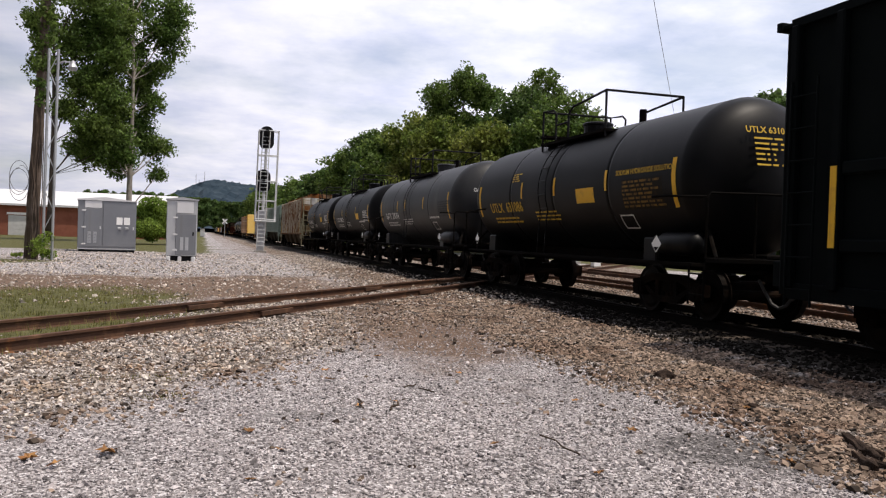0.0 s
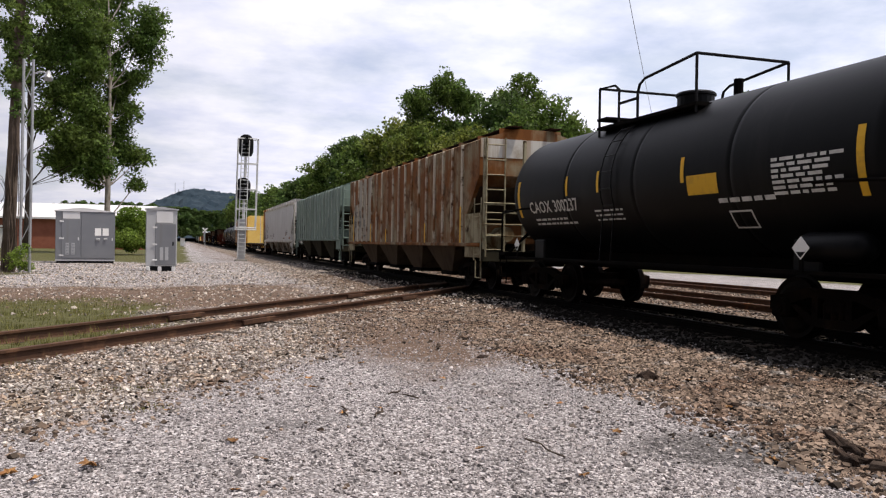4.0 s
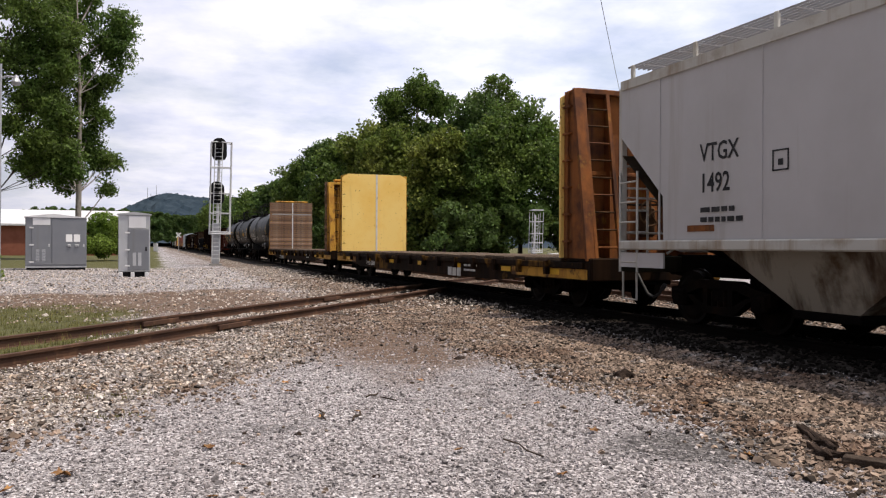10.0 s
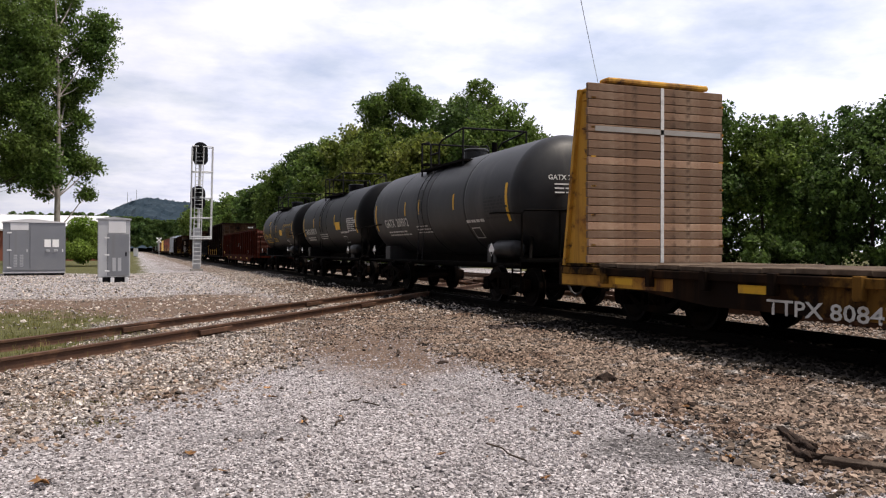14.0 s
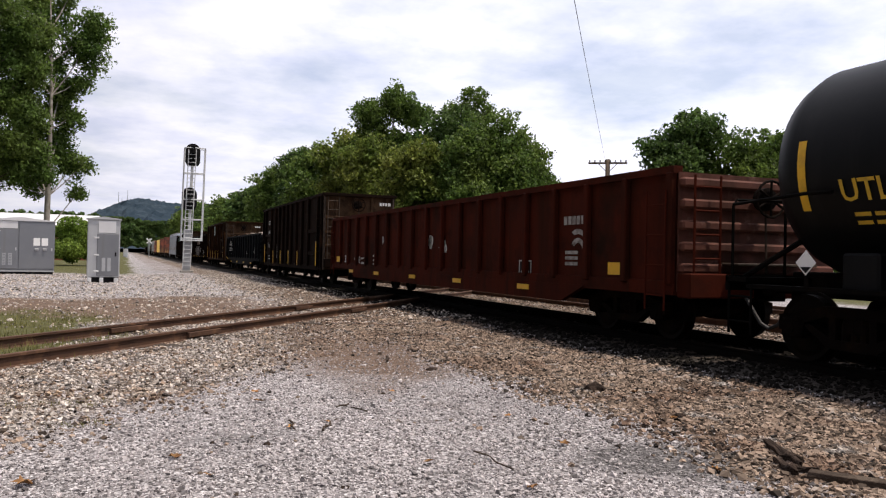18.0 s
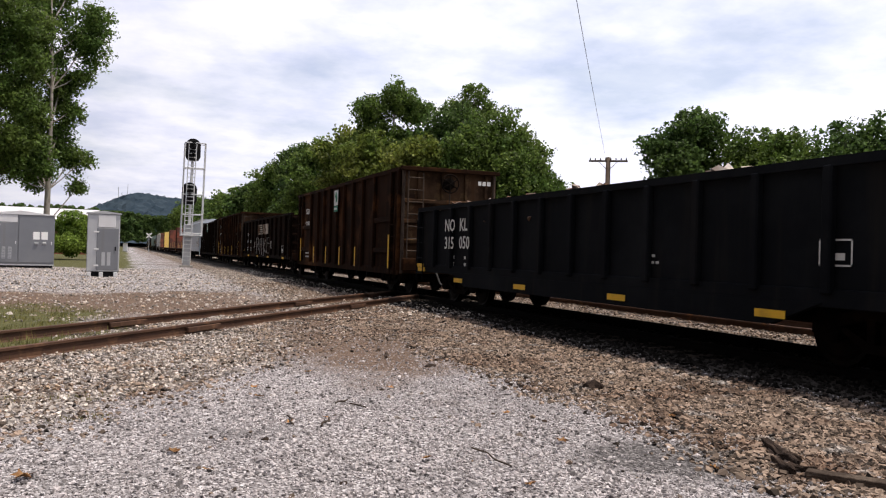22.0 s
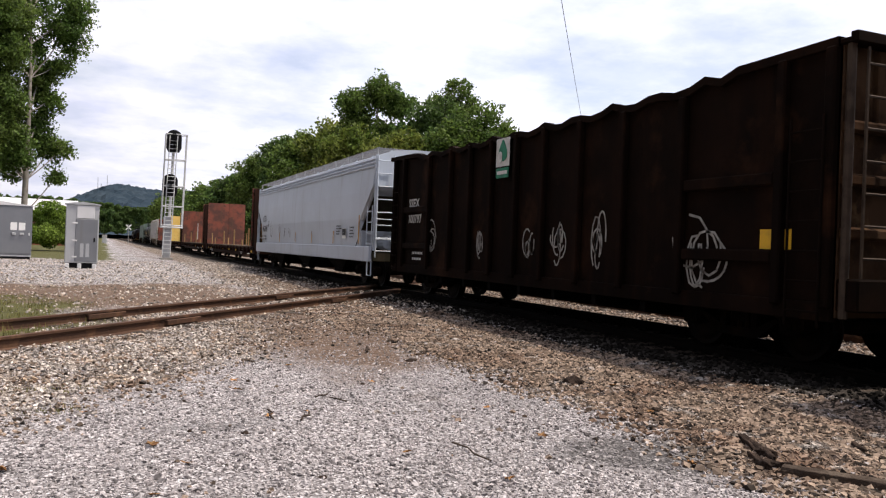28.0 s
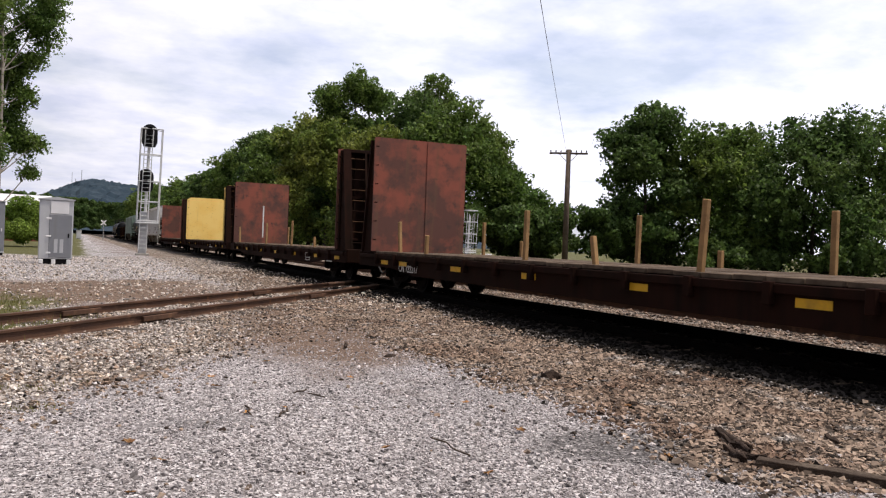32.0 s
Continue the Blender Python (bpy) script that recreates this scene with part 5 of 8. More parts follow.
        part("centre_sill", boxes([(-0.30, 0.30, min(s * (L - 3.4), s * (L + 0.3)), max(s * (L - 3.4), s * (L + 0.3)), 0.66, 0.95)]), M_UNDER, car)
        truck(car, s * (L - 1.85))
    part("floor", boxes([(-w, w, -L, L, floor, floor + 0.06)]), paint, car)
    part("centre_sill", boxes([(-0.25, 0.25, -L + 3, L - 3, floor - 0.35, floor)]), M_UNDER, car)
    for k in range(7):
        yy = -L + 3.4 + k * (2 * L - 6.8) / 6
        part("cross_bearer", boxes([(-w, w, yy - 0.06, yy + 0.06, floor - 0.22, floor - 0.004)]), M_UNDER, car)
    bz = top - 0.36
    part("brake_wheel", bars([[(-0.1 + 0.27 * math.sin(radians(a)), -L - 0.40, bz + 0.27 * math.cos(radians(a))) for a in range(0, 361, 24)]] + [[(-0.1, -L - 0.40, bz), (-0.1 + 0.27 * math.sin(radians(a)), -L - 0.40, bz + 0.27 * math.cos(radians(a)))] for a in range(0, 360, 60)], 0.02), M_TRUCK, car)
    part("brake_gear", lathe_y(bmesh.new(), [(-L - 0.36, 0.08), (-L - 0.34, 0.17), (-L - 0.20, 0.17), (-L - 0.14, 0.10)], -0.1, bz, 14), M_TRUCK, car)
    part("brake_rod", tube(bmesh.new(), [(-0.05, -L - 0.24, bz - 0.1), (-0.02, -L - 0.24, 1.0)], 0.02), M_LADDER, car)
    part("end_platform", boxes([(-0.75, 0.75, -L - 0.46, -L - 0.12, 1.18, 1.22)], 0.01), M_LADDER, car)
    ends(car, -L - 0.30, L + 0.30)
    side = -w - 0.006
    if style == "tall":
        for yy, z0, z1 in () if sag else ((6.50 * L / 7.28, 0.75, 1.75), (3.74, 0.72, 1.38), (1.60, 0.72, 1.38), (-0.54, 0.72, 1.38), (-2.68, 0.72, 1.38), (-6.50 * L / 7.28, 0.75, 1.75)):
            part("yellow_marker", boxes([(-w - 0.122, -w - 0.112, yy - 0.05, yy + 0.05, z0 + (0.5 if not mark else 0), z1 + (0.5 if not mark else 0))]), M_YELLOW, car)
        for e in (-1, 1):
            a, b = sorted((e * (6.42 * L / 7.28), e * (4.80 * L / 7.28)))
            for z in (1.28, 2.22):
                part("panel_beam", boxes([(-w - 0.09, -w, a, b, z - 0.08, z + 0.08)], 0.02), paint, car)
        if mark:
            drop = 0.52 if sag else 0.0
            lettering(mark, 0.31, ink, car, side, 5.96 + 0.5 * drop, top - 0.83 - drop, wide=1.12)
            lettering(number, 0.31, ink, car, side, 5.99 + 0.5 * drop, top - 1.37 - 0.75 * drop, wide=1.02)
            part("small_writing", boxes(bars_of_text(rng, side, 5.85, 1.13, 0.75, 2, 0.15, 0.06)), M_WHITE, car)
            part("small_writing", boxes(bars_of_text(rng, -0.2, 0, 0, 0.5, 1, 0.13, 0.12)), M_WHITE, car, m=pose(0.75, -L - 0.30, top - 0.25, 0, 0, 90))
    else:
        for yy in {"NOKL": (7.6, 5.08, 1.9, -1.5, -4.8), "NS": (5.52, 1.87, -1.9, -6.4), "CR": (7.4, 4.4, 1.0, -2.2, -5.62)}.get(mark, (L - 1.35, L - 4.4, 0.3, -L + 5.2, -L + 1.4)):
            low = {"NOKL": 0.55, "CR": 0.62, "NS": 0.74}.get(mark, floor + 0.03) + (0.20 if abs(yy) > L - 1.0 else 0.0)
            part("yellow_marker", boxes([(-w - 0.086, -w - 0.076, yy - 0.25, yy + 0.25, low, low + 0.10)]), M_YELLOW, car)
    if mark in ("CR", "NOKL"):
        for s in (-1, 1):
            part("belly_sill", prism_x(bmesh.new(), [(-L + 2.4, floor), (-L + 3.2, 0.47), (L - 3.2, 0.47), (L - 2.4, floor)], s * (w + 0.02) - 0.05, s * (w + 0.02) + 0.05), paint, car)
    if mark == "CR":
        for words, size, yy, z in (("CR", 0.34, 8.3, 1.56), ("592", 0.36, 8.57, 0.96), ("00", 0.36, 7.25, 0.96), ("0", 0.36, 6.7, 0.96)):
            lettering(words, size, ink, car, side, yy, z)
        part("yellow_marker", boxes([plate(side - 0.115, 8.86, 9.30, 0.97, 1.17)]), M_YELLOW, car)
        part("yellow_marker", boxes([plate(side, -8.96, -8.51, 0.99, 1.19)]), M_YELLOW, car)
        part("stencil_plate", boxes([plate(side, -5.83, -5.31, 0.83, 1.19)]), M_DARK, car)
        outline(car, side - 0.006, -5.31, -5.83, 0.83, 1.19, M_WHITE)
        for k in range(6):
            part("logo_bar", boxes([plate(side, -7.17 - 0.145 * k, -7.06 - 0.145 * k, 1.85, 2.0)]), M_CHALK, car)
        for r0, a0, a1 in ((0.17, -20, 140), (0.33, 10, 120)):
            arc = [(-7.55 - r0 * math.cos(radians(a)), 1.35 + r0 * math.sin(radians(a))) for a in range(a0, a1 + 1, 20)]
            arc += [(-7.55 - (r0 + 0.09) * math.cos(radians(a)), 1.35 + (r0 + 0.09) * math.sin(radians(a))) for a in range(a1, a0 - 1, -20)]
            part("logo_arc", prism_x(bmesh.new(), arc, side - 0.004, side), M_CHALK, car)
        for k in range(3):
            part("logo_bar", boxes([plate(side, -7.55, -7.12, 1.12 + 0.10 * k, 1.18 + 0.10 * k)]), M_CHALK, car)
        part("small_writing", boxes(bars_of_text(rng, side, 6.4, 1.15, 0.5, 2, 0.16, 0.06) + bars_of_text(rng, side, 5.0, 1.25, 0.4, 3, 0.14, 0.06)), M_WHITE, car)
        scribble(car, rng, side - 0.003, [(-0.05, 1.45, 0.35, 0.35), (-0.85, 1.3, 0.5, 0.4), (4.05, 1.6, 0.15, 0.25)], M_WHITE, 0.06, 6)
    if mark == "NOKL":
        face = -w - 0.114
        for words, yy, z in (("NO", 5.92, 1.78), ("KL", 4.99, 1.78), ("315", 5.92, 1.35), ("050", 4.99, 1.36)):
            lettering(words, 0.41, ink, car, face, yy, z)
        for words, yy, z in (("LD LMT", 5.86, 1.10), ("LT WT", 5.86, 0.95)):
            lettering(words, 0.11, ink, car, side, yy, z)
        part("small_writing", boxes(bars_of_text(rng, side, 4.9, 1.18, 0.34, 2, 0.16, 0.07) + bars_of_text(rng, side, -2.2, 1.3, 0.3, 2, 0.1, 0.04) + bars_of_text(rng, side, 6.3, 0.86, 0.4, 1, 0.1, 0.03)), M_WHITE, car)
        part("yellow_marker", boxes([plate(-w - 0.114, 7.37, 7.84, 0.86, 0.95)]), M_YELLOW, car)
        outline(car, side, -5.46, -5.92, 1.2, 1.51, M_WHITE)
    if mark == "NS":
        for k in range(5):
            part("stripe_logo", boxes([plate(side - 0.11, -0.18 + 0.06 * k, 1.51, 2.06 + 0.12 * k, 2.135 + 0.12 * k)]), M_RUSTY_WHITE, car)
        for a, b in ((-0.24, -0.48), (-0.80, -1.05), (-1.12, -1.98)):
            part("stripe_logo", boxes([plate(side - 0.11, b, a, 2.06, 2.63)]), M_RUSTY_WHITE, car)
        part("stripe_logo", prism_x(bmesh.new(), [(-0.48, 2.63), (-0.62, 2.63), (-0.80, 2.06), (-0.66, 2.06)], side - 0.118, side - 0.110), M_RUSTY_WHITE, car)
        for words, yy, z in (("NS", 6.64, 2.04), ("197", 6.62, 1.57), ("638", 5.46, 1.57)):
            lettering(words, 0.30, ink, car, side, yy, z)
        strokes = {"X": [[(2.95, 1.28), (2.65, 1.64)], [(2.95, 1.62), (2.68, 1.30)]], "R": [[(2.0, 0.95), (2.0, 1.84)], [(2.08, 1.86), (1.25, 1.86), (1.25, 1.48), (2.0, 1.46)], [(1.6, 1.46), (1.12, 1.15)]],
                   "A": [[(0.72, 0.93), (0.68, 1.8), (0.05, 1.82), (0.0, 0.88)], [(0.75, 1.48), (0.0, 1.5)]], "K": [[(-0.6, 0.82), (-0.6, 1.85)], [(-1.25, 1.75), (-0.62, 1.3), (-1.28, 1.05)]], "XX": [[(-2.9, 1.64), (-3.19, 1.26)], [(-3.2, 1.66), (-2.95, 1.3)]], "E": [[(-2.3, 1.86), (-1.78, 1.84), (-1.75, 1.0), (-2.45, 1.0)], [(-1.7, 1.55), (-2.45, 1.54)]]}
        for lines in strokes.values():
            for line in lines:
                part("chalk_stroke", bars([[(side - 0.112, p, q) for p, q in line]], 0.018, 5), M_CHALK, car)
        outline(car, -w - 0.116, -6.2, -6.7, 1.08, 1.4, M_WHITE)
        part("small_writing", boxes(bars_of_text(rng, side, 6.7, 1.3, 0.6, 2, 0.14, 0.06) + bars_of_text(rng, side, 5.3, 1.3, 0.6, 2, 0.14, 0.06)), M_WHITE, car)
        part("yellow_marker", boxes([plate(side, 8.0, 8.2, 1.02, 1.18)]), M_YELLOW, car)
    if number in ("100847", "100797"):
        yy = 0.42 if number == "100847" else 0.93
        part("emblem_panel", boxes([plate(-w - 0.116, yy - 0.58, yy, 2.93, 3.5)]), M_WHITE, car, "white panel with a green emblem")
        part("emblem", prism_x(bmesh.new(), [(yy - 0.30 + 0.17 * math.cos(radians(a)) - 0.05 * math.sin(radians(2 * a)), 3.25 + 0.22 * math.sin(radians(a))) for a in range(0, 360, 20)], -w - 0.130, -w - 0.125), M_GREEN, car)
        part("emblem_cut", prism_x(bmesh.new(), [(yy - 0.20 + 0.09 * math.cos(radians(a)), 3.12 + 0.12 * math.sin(radians(a))) for a in range(0, 360, 24)], -w - 0.136, -w - 0.131), M_WHITE, car)
        part("emblem_bar", boxes([(-w - 0.130, -w - 0.114, yy - 0.56, yy - 0.04, 2.70, 2.90)]), M_GREEN, car)
        part("emblem_bar_print", boxes([plate(-w - 0.131, yy - 0.52, yy - 0.08, 2.77, 2.84)]), M_WHITE, car)
    if number == "100797":
        scribble(car, rng, side - 0.004, [(-4.5, 0.85, 1.15, 0.95), (-2.4, 0.88, 0.5, 1.0), (-1.2, 1.05, 0.6, 0.8), (-0.15, 1.05, 0.5, 0.65), (2.0, 1.1, 0.4, 0.6), (5.1, 0.9, 0.9, 1.0)], M_CHALK, 0.035, 6)
        part("yellow_marker", boxes([plate(side, -6.67, -6.18, 1.37, 1.61)]), M_YELLOW, car)
    if number in ("101019", "100843"):
        scribble(car, rng, side - 0.004, [(6.3, 1.55, 0.9, 0.3), (3.4, 1.0, 0.4, 0.7)], M_CHALK, 0.03, 4)
    if load:
        pieces(car, w - 0.1, L - 0.2, top, rng)
    return car, (y0 + y1) / 2


def pieces(car, w, L, top, rng):
    """A heap of scrap showing over the rim."""
    bm = bmesh.new()
    for k in range(520):
        x, y = rng.uniform(-w, w), rng.uniform(-L, L)
        z = top - 0.24 + 0.20 * (1 - (x / w) ** 2) + rng.uniform(-0.15, 0.22) + 0.10 * math.sin(y * 1.3)
        a, b, c = rng.uniform(0.05, 0.20), rng.uniform(0.03, 0.11), rng.uniform(0.006, 0.04)
        v0 = len(bm.verts)
        box(bm, -a, a, -b, b, -c, c)
        bm.verts.ensure_lookup_table()
        bmesh.ops.transform(bm, matrix=pose(x, y, z, rng.uniform(-50, 50), rng.uniform(-50, 50), rng.uniform(0, 180)), verts=bm.verts[v0:])
    ob = part("scrap", bm, M_SCRAP, car)
    tagged(ob, "heap of mixed scrap metal", kind="stuff")


def bulkhead_flat(label, f0, f1, style, mark, number, seed, stakes=()):
    """A flat car with end bulkheads; f0 and f1: their inner faces."""
    rng = random.Random(seed)
    car = thing("bulkhead_flat_car", label, "flat car", "cars of the freight train")
    F = (f1 - f0) / 2
    E = F + 1.12
    w, deck = 1.40, 1.0
    lead_mat, face = {"orange": (M_ORANGE_RUST, M_YELLOW_PANEL), "ochre": (M_OCHRE_FRAME, M_PLANK), "maroon": (M_MAROON, M_RED_PANEL), "red": (M_MAROON, M_RED_PANEL), "yellow": (M_MAROON, M_YELLOW_PANEL)}[style]
    sill_mat = M_OCHRE if style in ("orange", "ochre") else M_MAROON
    top = 4.28 if style == "orange" else 4.18
    for k in range(int((2 * F) / 0.55)):
        yy = -F + 0.275 + k * 0.55
        part("deck_board", shared("deck_board", lambda: box(bmesh.new(), -1.42, 1.42, -0.265, 0.265, 0.0, 0.07, bevel=0.008)), M_DECK, car, m=pose(0, yy, deck - 0.07 + rng.uniform(-0.008, 0.008)))
    for s in (-1, 1):
        out = [(-E, 0.58), (-E, deck - 0.08), (E, deck - 0.08), (E, 0.58), (E - 2.6, 0.58), (E - 4.2, 0.44), (-E + 4.2, 0.44), (-E + 2.6, 0.58)]
        part("side_sill", prism_x(bmesh.new(), out, s * w - 0.03, s * w + 0.03), sill_mat, car)
        part("rub_rail", boxes([(s * (w + 0.05) - 0.03, s * (w + 0.05) + 0.03, -E + 0.2, E - 0.2, deck - 0.20, deck - 0.08)], 0.01), sill_mat, car)
        n = 15
        for k in range(n):
            yy = -F + 0.5 + (2 * F - 1.0) * k / (n - 1)
            part("stake_pocket", boxes([(min(s * (w + 0.03), s * (w + 0.14)), max(s * (w + 0.03), s * (w + 0.14)), yy - 0.06, yy + 0.06, deck - 0.34, deck - 0.06)], 0.01), sill_mat, car)
        part("end_sill", boxes([(-w - 0.02, w + 0.02, s * E - 0.06, s * E + 0.06, 0.58, deck)], 0.02), sill_mat, car)
        part("end_deck", boxes([(-w, w, min(s * F, s * E), max(s * F, s * E), deck - 0.06, deck - 0.01)]), sill_mat, car)
        truck(car, s * (E - 2.4))
        # bulkhead: facing boards or plate, corner posts, raking braces, cross beams, ladder
        f = s * F
        d = s
        frame_mat = M_OCHRE_FRAME if style == "orange" and s > 0 else lead_mat
        if style == "ochre":
            nb = 22
            part("bulkhead_backing", boxes([(-1.34, 1.34, min(f + d * 0.072, f + d * 0.09), max(f + d * 0.072, f + d * 0.09), deck, top - 0.02)]), frame_mat, car)
            for k in range(nb):
                z = deck + (top - deck) * k / nb
                part("bulkhead_plank", shared("bulkhead_plank", lambda: box(bmesh.new(), -1.50, 1.42, -0.035, 0.035, 0.004, 0.138, bevel=0.008)), M_PLANK, car, m=pose(rng.uniform(-0.015, 0.015), f + d * 0.035, z, 0, 0, 0))
            part("strap_stripe", boxes([(0.02, 0.09, f - d * 0.005 - 0.004, f - d * 0.005 + 0.004, deck, top)]), M_WHITE, car)
            part("strap_stripe", boxes([(-1.36, 1.36, f - d * 0.005 - 0.004, f - d * 0.005 + 0.004, top - 0.85, top - 0.76)]), M_CONCRETE, car)
            part("bulkhead_cap", boxes([(-1.1, 1.1, min(f, f + d * 0.3), max(f, f + d * 0.3), top + 0.02, top + 0.12)], 0.03), M_OCHRE_FRAME, car)
        else:
            cut = 0.16 if style in ("orange", "yellow") else 0.03
            bm = bmesh.new()
            prism(bm, [(-1.47, deck), (-1.47, top - cut), (-1.47 + cut * 1.6, top), (1.36 - cut * 1.6, top), (1.36, top - cut), (1.36, deck)], min(f, f + d * 0.05), max(f, f + d * 0.05))
            part("bulkhead_face", bm, face, car)
            if style in ("orange", "red"):
                part("strap_stripe", boxes([(0.0, 0.07, f - d * 0.006 - 0.003, f - d * 0.006 + 0.003, deck + (0 if style == "orange" else 0.3), top - (0 if style == "orange" else 1.2))]), M_WHITE, car)
            if style == "maroon":
                part("panel_batten", boxes([(0.12, 0.24, f - d * 0.01 - 0.008, f - d * 0.01 + 0.008, deck, top - 0.02)]), face, car)
        for x in (-1.34, 1.34):
            bm = bmesh.new()
            prism_x(bm, [(f + d * 0.06, deck - 0.05), (f + d * 1.0, deck - 0.05), (f + d * 0.48, top - 0.1), (f + d * 0.06, top - 0.1)], x - 0.02, x + 0.02)
            part("gusset_plate", bm, frame_mat, car)
            bm = bmesh.new()
            prism_x(bm, [(f + d * 0.07, deck - 0.05), (f + d * 0.20, deck - 0.05), (f + d * 0.20, top - 0.06), (f + d * 0.07, top - 0.06)], x - 0.06, x + 0.06)
            part("corner_post", bm, frame_mat, car)
            bm = bmesh.new()
            prism_x(bm, [(f + d * 0.94, deck - 0.05), (f + d * 1.02, deck - 0.05), (f + d * 0.50, top - 0.05), (f + d * 0.42, top - 0.05)], x - 0.09, x + 0.09)
            part("raking_post", bm, frame_mat, car)
            for k in range(6):
                z = deck + 0.3 + 0.52 * k
                part("tie_lug", boxes([(min(x, x * 1.07), max(x, x * 1.07), min(f + d * 0.0, f + d * 0.32), max(f + d * 0.0, f + d * 0.32), z, z + 0.035)]), frame_mat, car)
        for x in (-0.45, 0.45):
            part("bulkhead_post", boxes([(x - 0.09, x + 0.09, min(f + d * 0.06, f + d * 0.34), max(f + d * 0.06, f + d * 0.34), deck - 0.05, top - 0.04)]), frame_mat, car)
        back = part("bulkhead_back", boxes([(-1.30, 1.30, min(f + d * 0.095, f + d * 0.12), max(f + d * 0.095, f + d * 0.12), deck, top - 0.05)]), frame_mat, car)
        for x in (-0.90, 0.0, 0.90):
            part("back_rib", boxes([(x - 0.035, x + 0.035, min(f + d * 0.12, f + d * 0.17), max(f + d * 0.12, f + d * 0.17), deck, top - 0.15)]), frame_mat, back)
        for z in (1.30, 2.65):
            part("cross_beam", boxes([(-1.34, 1.34, min(f + d * 0.12, f + d * 0.20), max(f + d * 0.12, f + d * 0.20), z - 0.04, z + 0.04)], 0.01), frame_mat, car)
        part("brake_rod", tube(bmesh.new(), [(-0.6, f + d * 0.66, 2.02), (1.34, f + d * 0.60, 2.06)], 0.022), M_TRUCK, car)
        for x in (-1.22, -0.70):
            bm = bmesh.new()
            prism_x(bm, [(f + d * 0.94, deck), (f + d * 1.02, deck), (f + d * 0.50, top - 0.12), (f + d * 0.42, top - 0.12)], x - 0.035, x + 0.035)
            part("ladder_stile", bm, frame_mat, car)
        for k in range(9):
            z = deck + 0.2 + 0.33 * k
            yy = f + d * (0.98 - 0.52 * (z - deck) / (top - deck))
            part("ladder_rung", bars([[(-1.22, yy, z), (-0.70, yy, z)]], 0.018), frame_mat if k % 3 == 0 else M_ENDRUST, car)
        part("bulkhead_top_beam", boxes([(-1.36, 1.36, min(f + d * 0.06, f + d * 0.5), max(f + d * 0.06, f + d * 0.5), top - 0.14, top - 0.04)], 0.01), frame_mat, car)
    part("brake_wheel", bars([[(-0.10 + 0.24 * math.sin(radians(a)), -E + 0.06, 1.85 + 0.24 * math.cos(radians(a))) for a in range(0, 361, 24)]] + [[(-0.10, -E + 0.06, 1.85), (-0.10 + 0.24 * math.sin(radians(a)), -E + 0.06, 1.85 + 0.24 * math.cos(radians(a)))] for a in range(0, 360, 72)], 0.018), M_ENDRUST, car)
    part("brake_gear", boxes([(-0.24, 0.06, -E + 0.10, -E + 0.30, 1.40, 1.98)], 0.05), M_ENDRUST, car)
    part("brake_stand", boxes([(-0.14, -0.04, -E + 0.14, -E + 0.24, deck - 0.05, 1.45)]), lead_mat, car)
    part("centre_sill", boxes([(-0.33, 0.33, -E, E, 0.50, 0.88)], 0.02), M_UNDER, car)
    ends(car, -E - 0.05, E + 0.05)
    for yy in [-F + (-0.17 if stakes else 0.3), F - 1.0] + [-F + (2.25 if stakes else 2.6) + k * 3.1 for k in range(int((2 * F - 4) / 3.1) + 1)]:
        part("yellow_marker", boxes([(-w - 0.04, -w - 0.032, yy - 0.25, yy + 0.25, deck - 0.34, deck - 0.23)]), M_YELLOW, car)
    if number:
        y_at, size = {"ochre": (5.28, 0.27), "orange": (5.66, 0.22), "maroon": (8.0, 0.24)}[style]
        lettering(mark + " " + number, size, M_WHITE, car, -w - 0.036, y_at, 0.42 if style == "ochre" else 0.52, wide=1.35 if style == "ochre" else 1.1)
    if style in ("orange", "ochre"):
        for q in (-1, 1):
            lo, hi = sorted((q * (E - 0.1), q * (E - 3.4)))
            part("end_plate", boxes([(-w - 0.036, -w - 0.030, lo, hi, 0.60, deck - 0.21)]), M_OCHRE_FRAME, car)
    if style == "orange":
        for a in (-3.26, -3.6, -3.94):
            part("brand_block", boxes([plate(-w - 0.032, a - 0.28, a, 0.44, 0.66)]), M_WHITE, car)
    if stakes:
        a, b = -F + 3.05, -F + 3.68
        part("stencil_box", boxes([(-w - 0.038, -w - 0.032, a, a + 0.02, 0.54, 0.79), (-w - 0.038, -w - 0.032, b - 0.02, b, 0.54, 0.79), (-w - 0.038, -w - 0.032, a + 0.31, a + 0.33, 0.62, 0.79), (-w - 0.038, -w - 0.032, a, b, 0.53, 0.55), (-w - 0.038, -w - 0.032, a, b, 0.61, 0.63), (-w - 0.038, -w - 0.032, a, b, 0.78, 0.80)]), M_WHITE, car)
        part("small_writing", boxes(bars_of_text(rng, -w - 0.036, -F + 1.0, 0.60, 0.7, 1, 0.12, 0.04)), M_WHITE, car)
    else:
        part("small_writing", boxes(bars_of_text(rng, -w - 0.036, -F + 5.2, 0.76, 1.1, 2, 0.12, 0.05)), M_WHITE, car)
    for k, (yy, h, lean, side) in enumerate(stakes):
        part("timber_stake", box(bmesh.new(), -0.04, 0.04, -0.048, 0.048, 0, h, bevel=0.01), M_NEWWOOD, car, "split timber stake in a side pocket", m=pose(side * 1.3, yy, deck - 0.05, lean, 0, 0))
    return car, (f0 + f1) / 2

# ---- the train, from its head to its tail: where each car stands at 0 s ----
TRAIN = []


def add(made):
    TRAIN.append(made)
    return made[0]


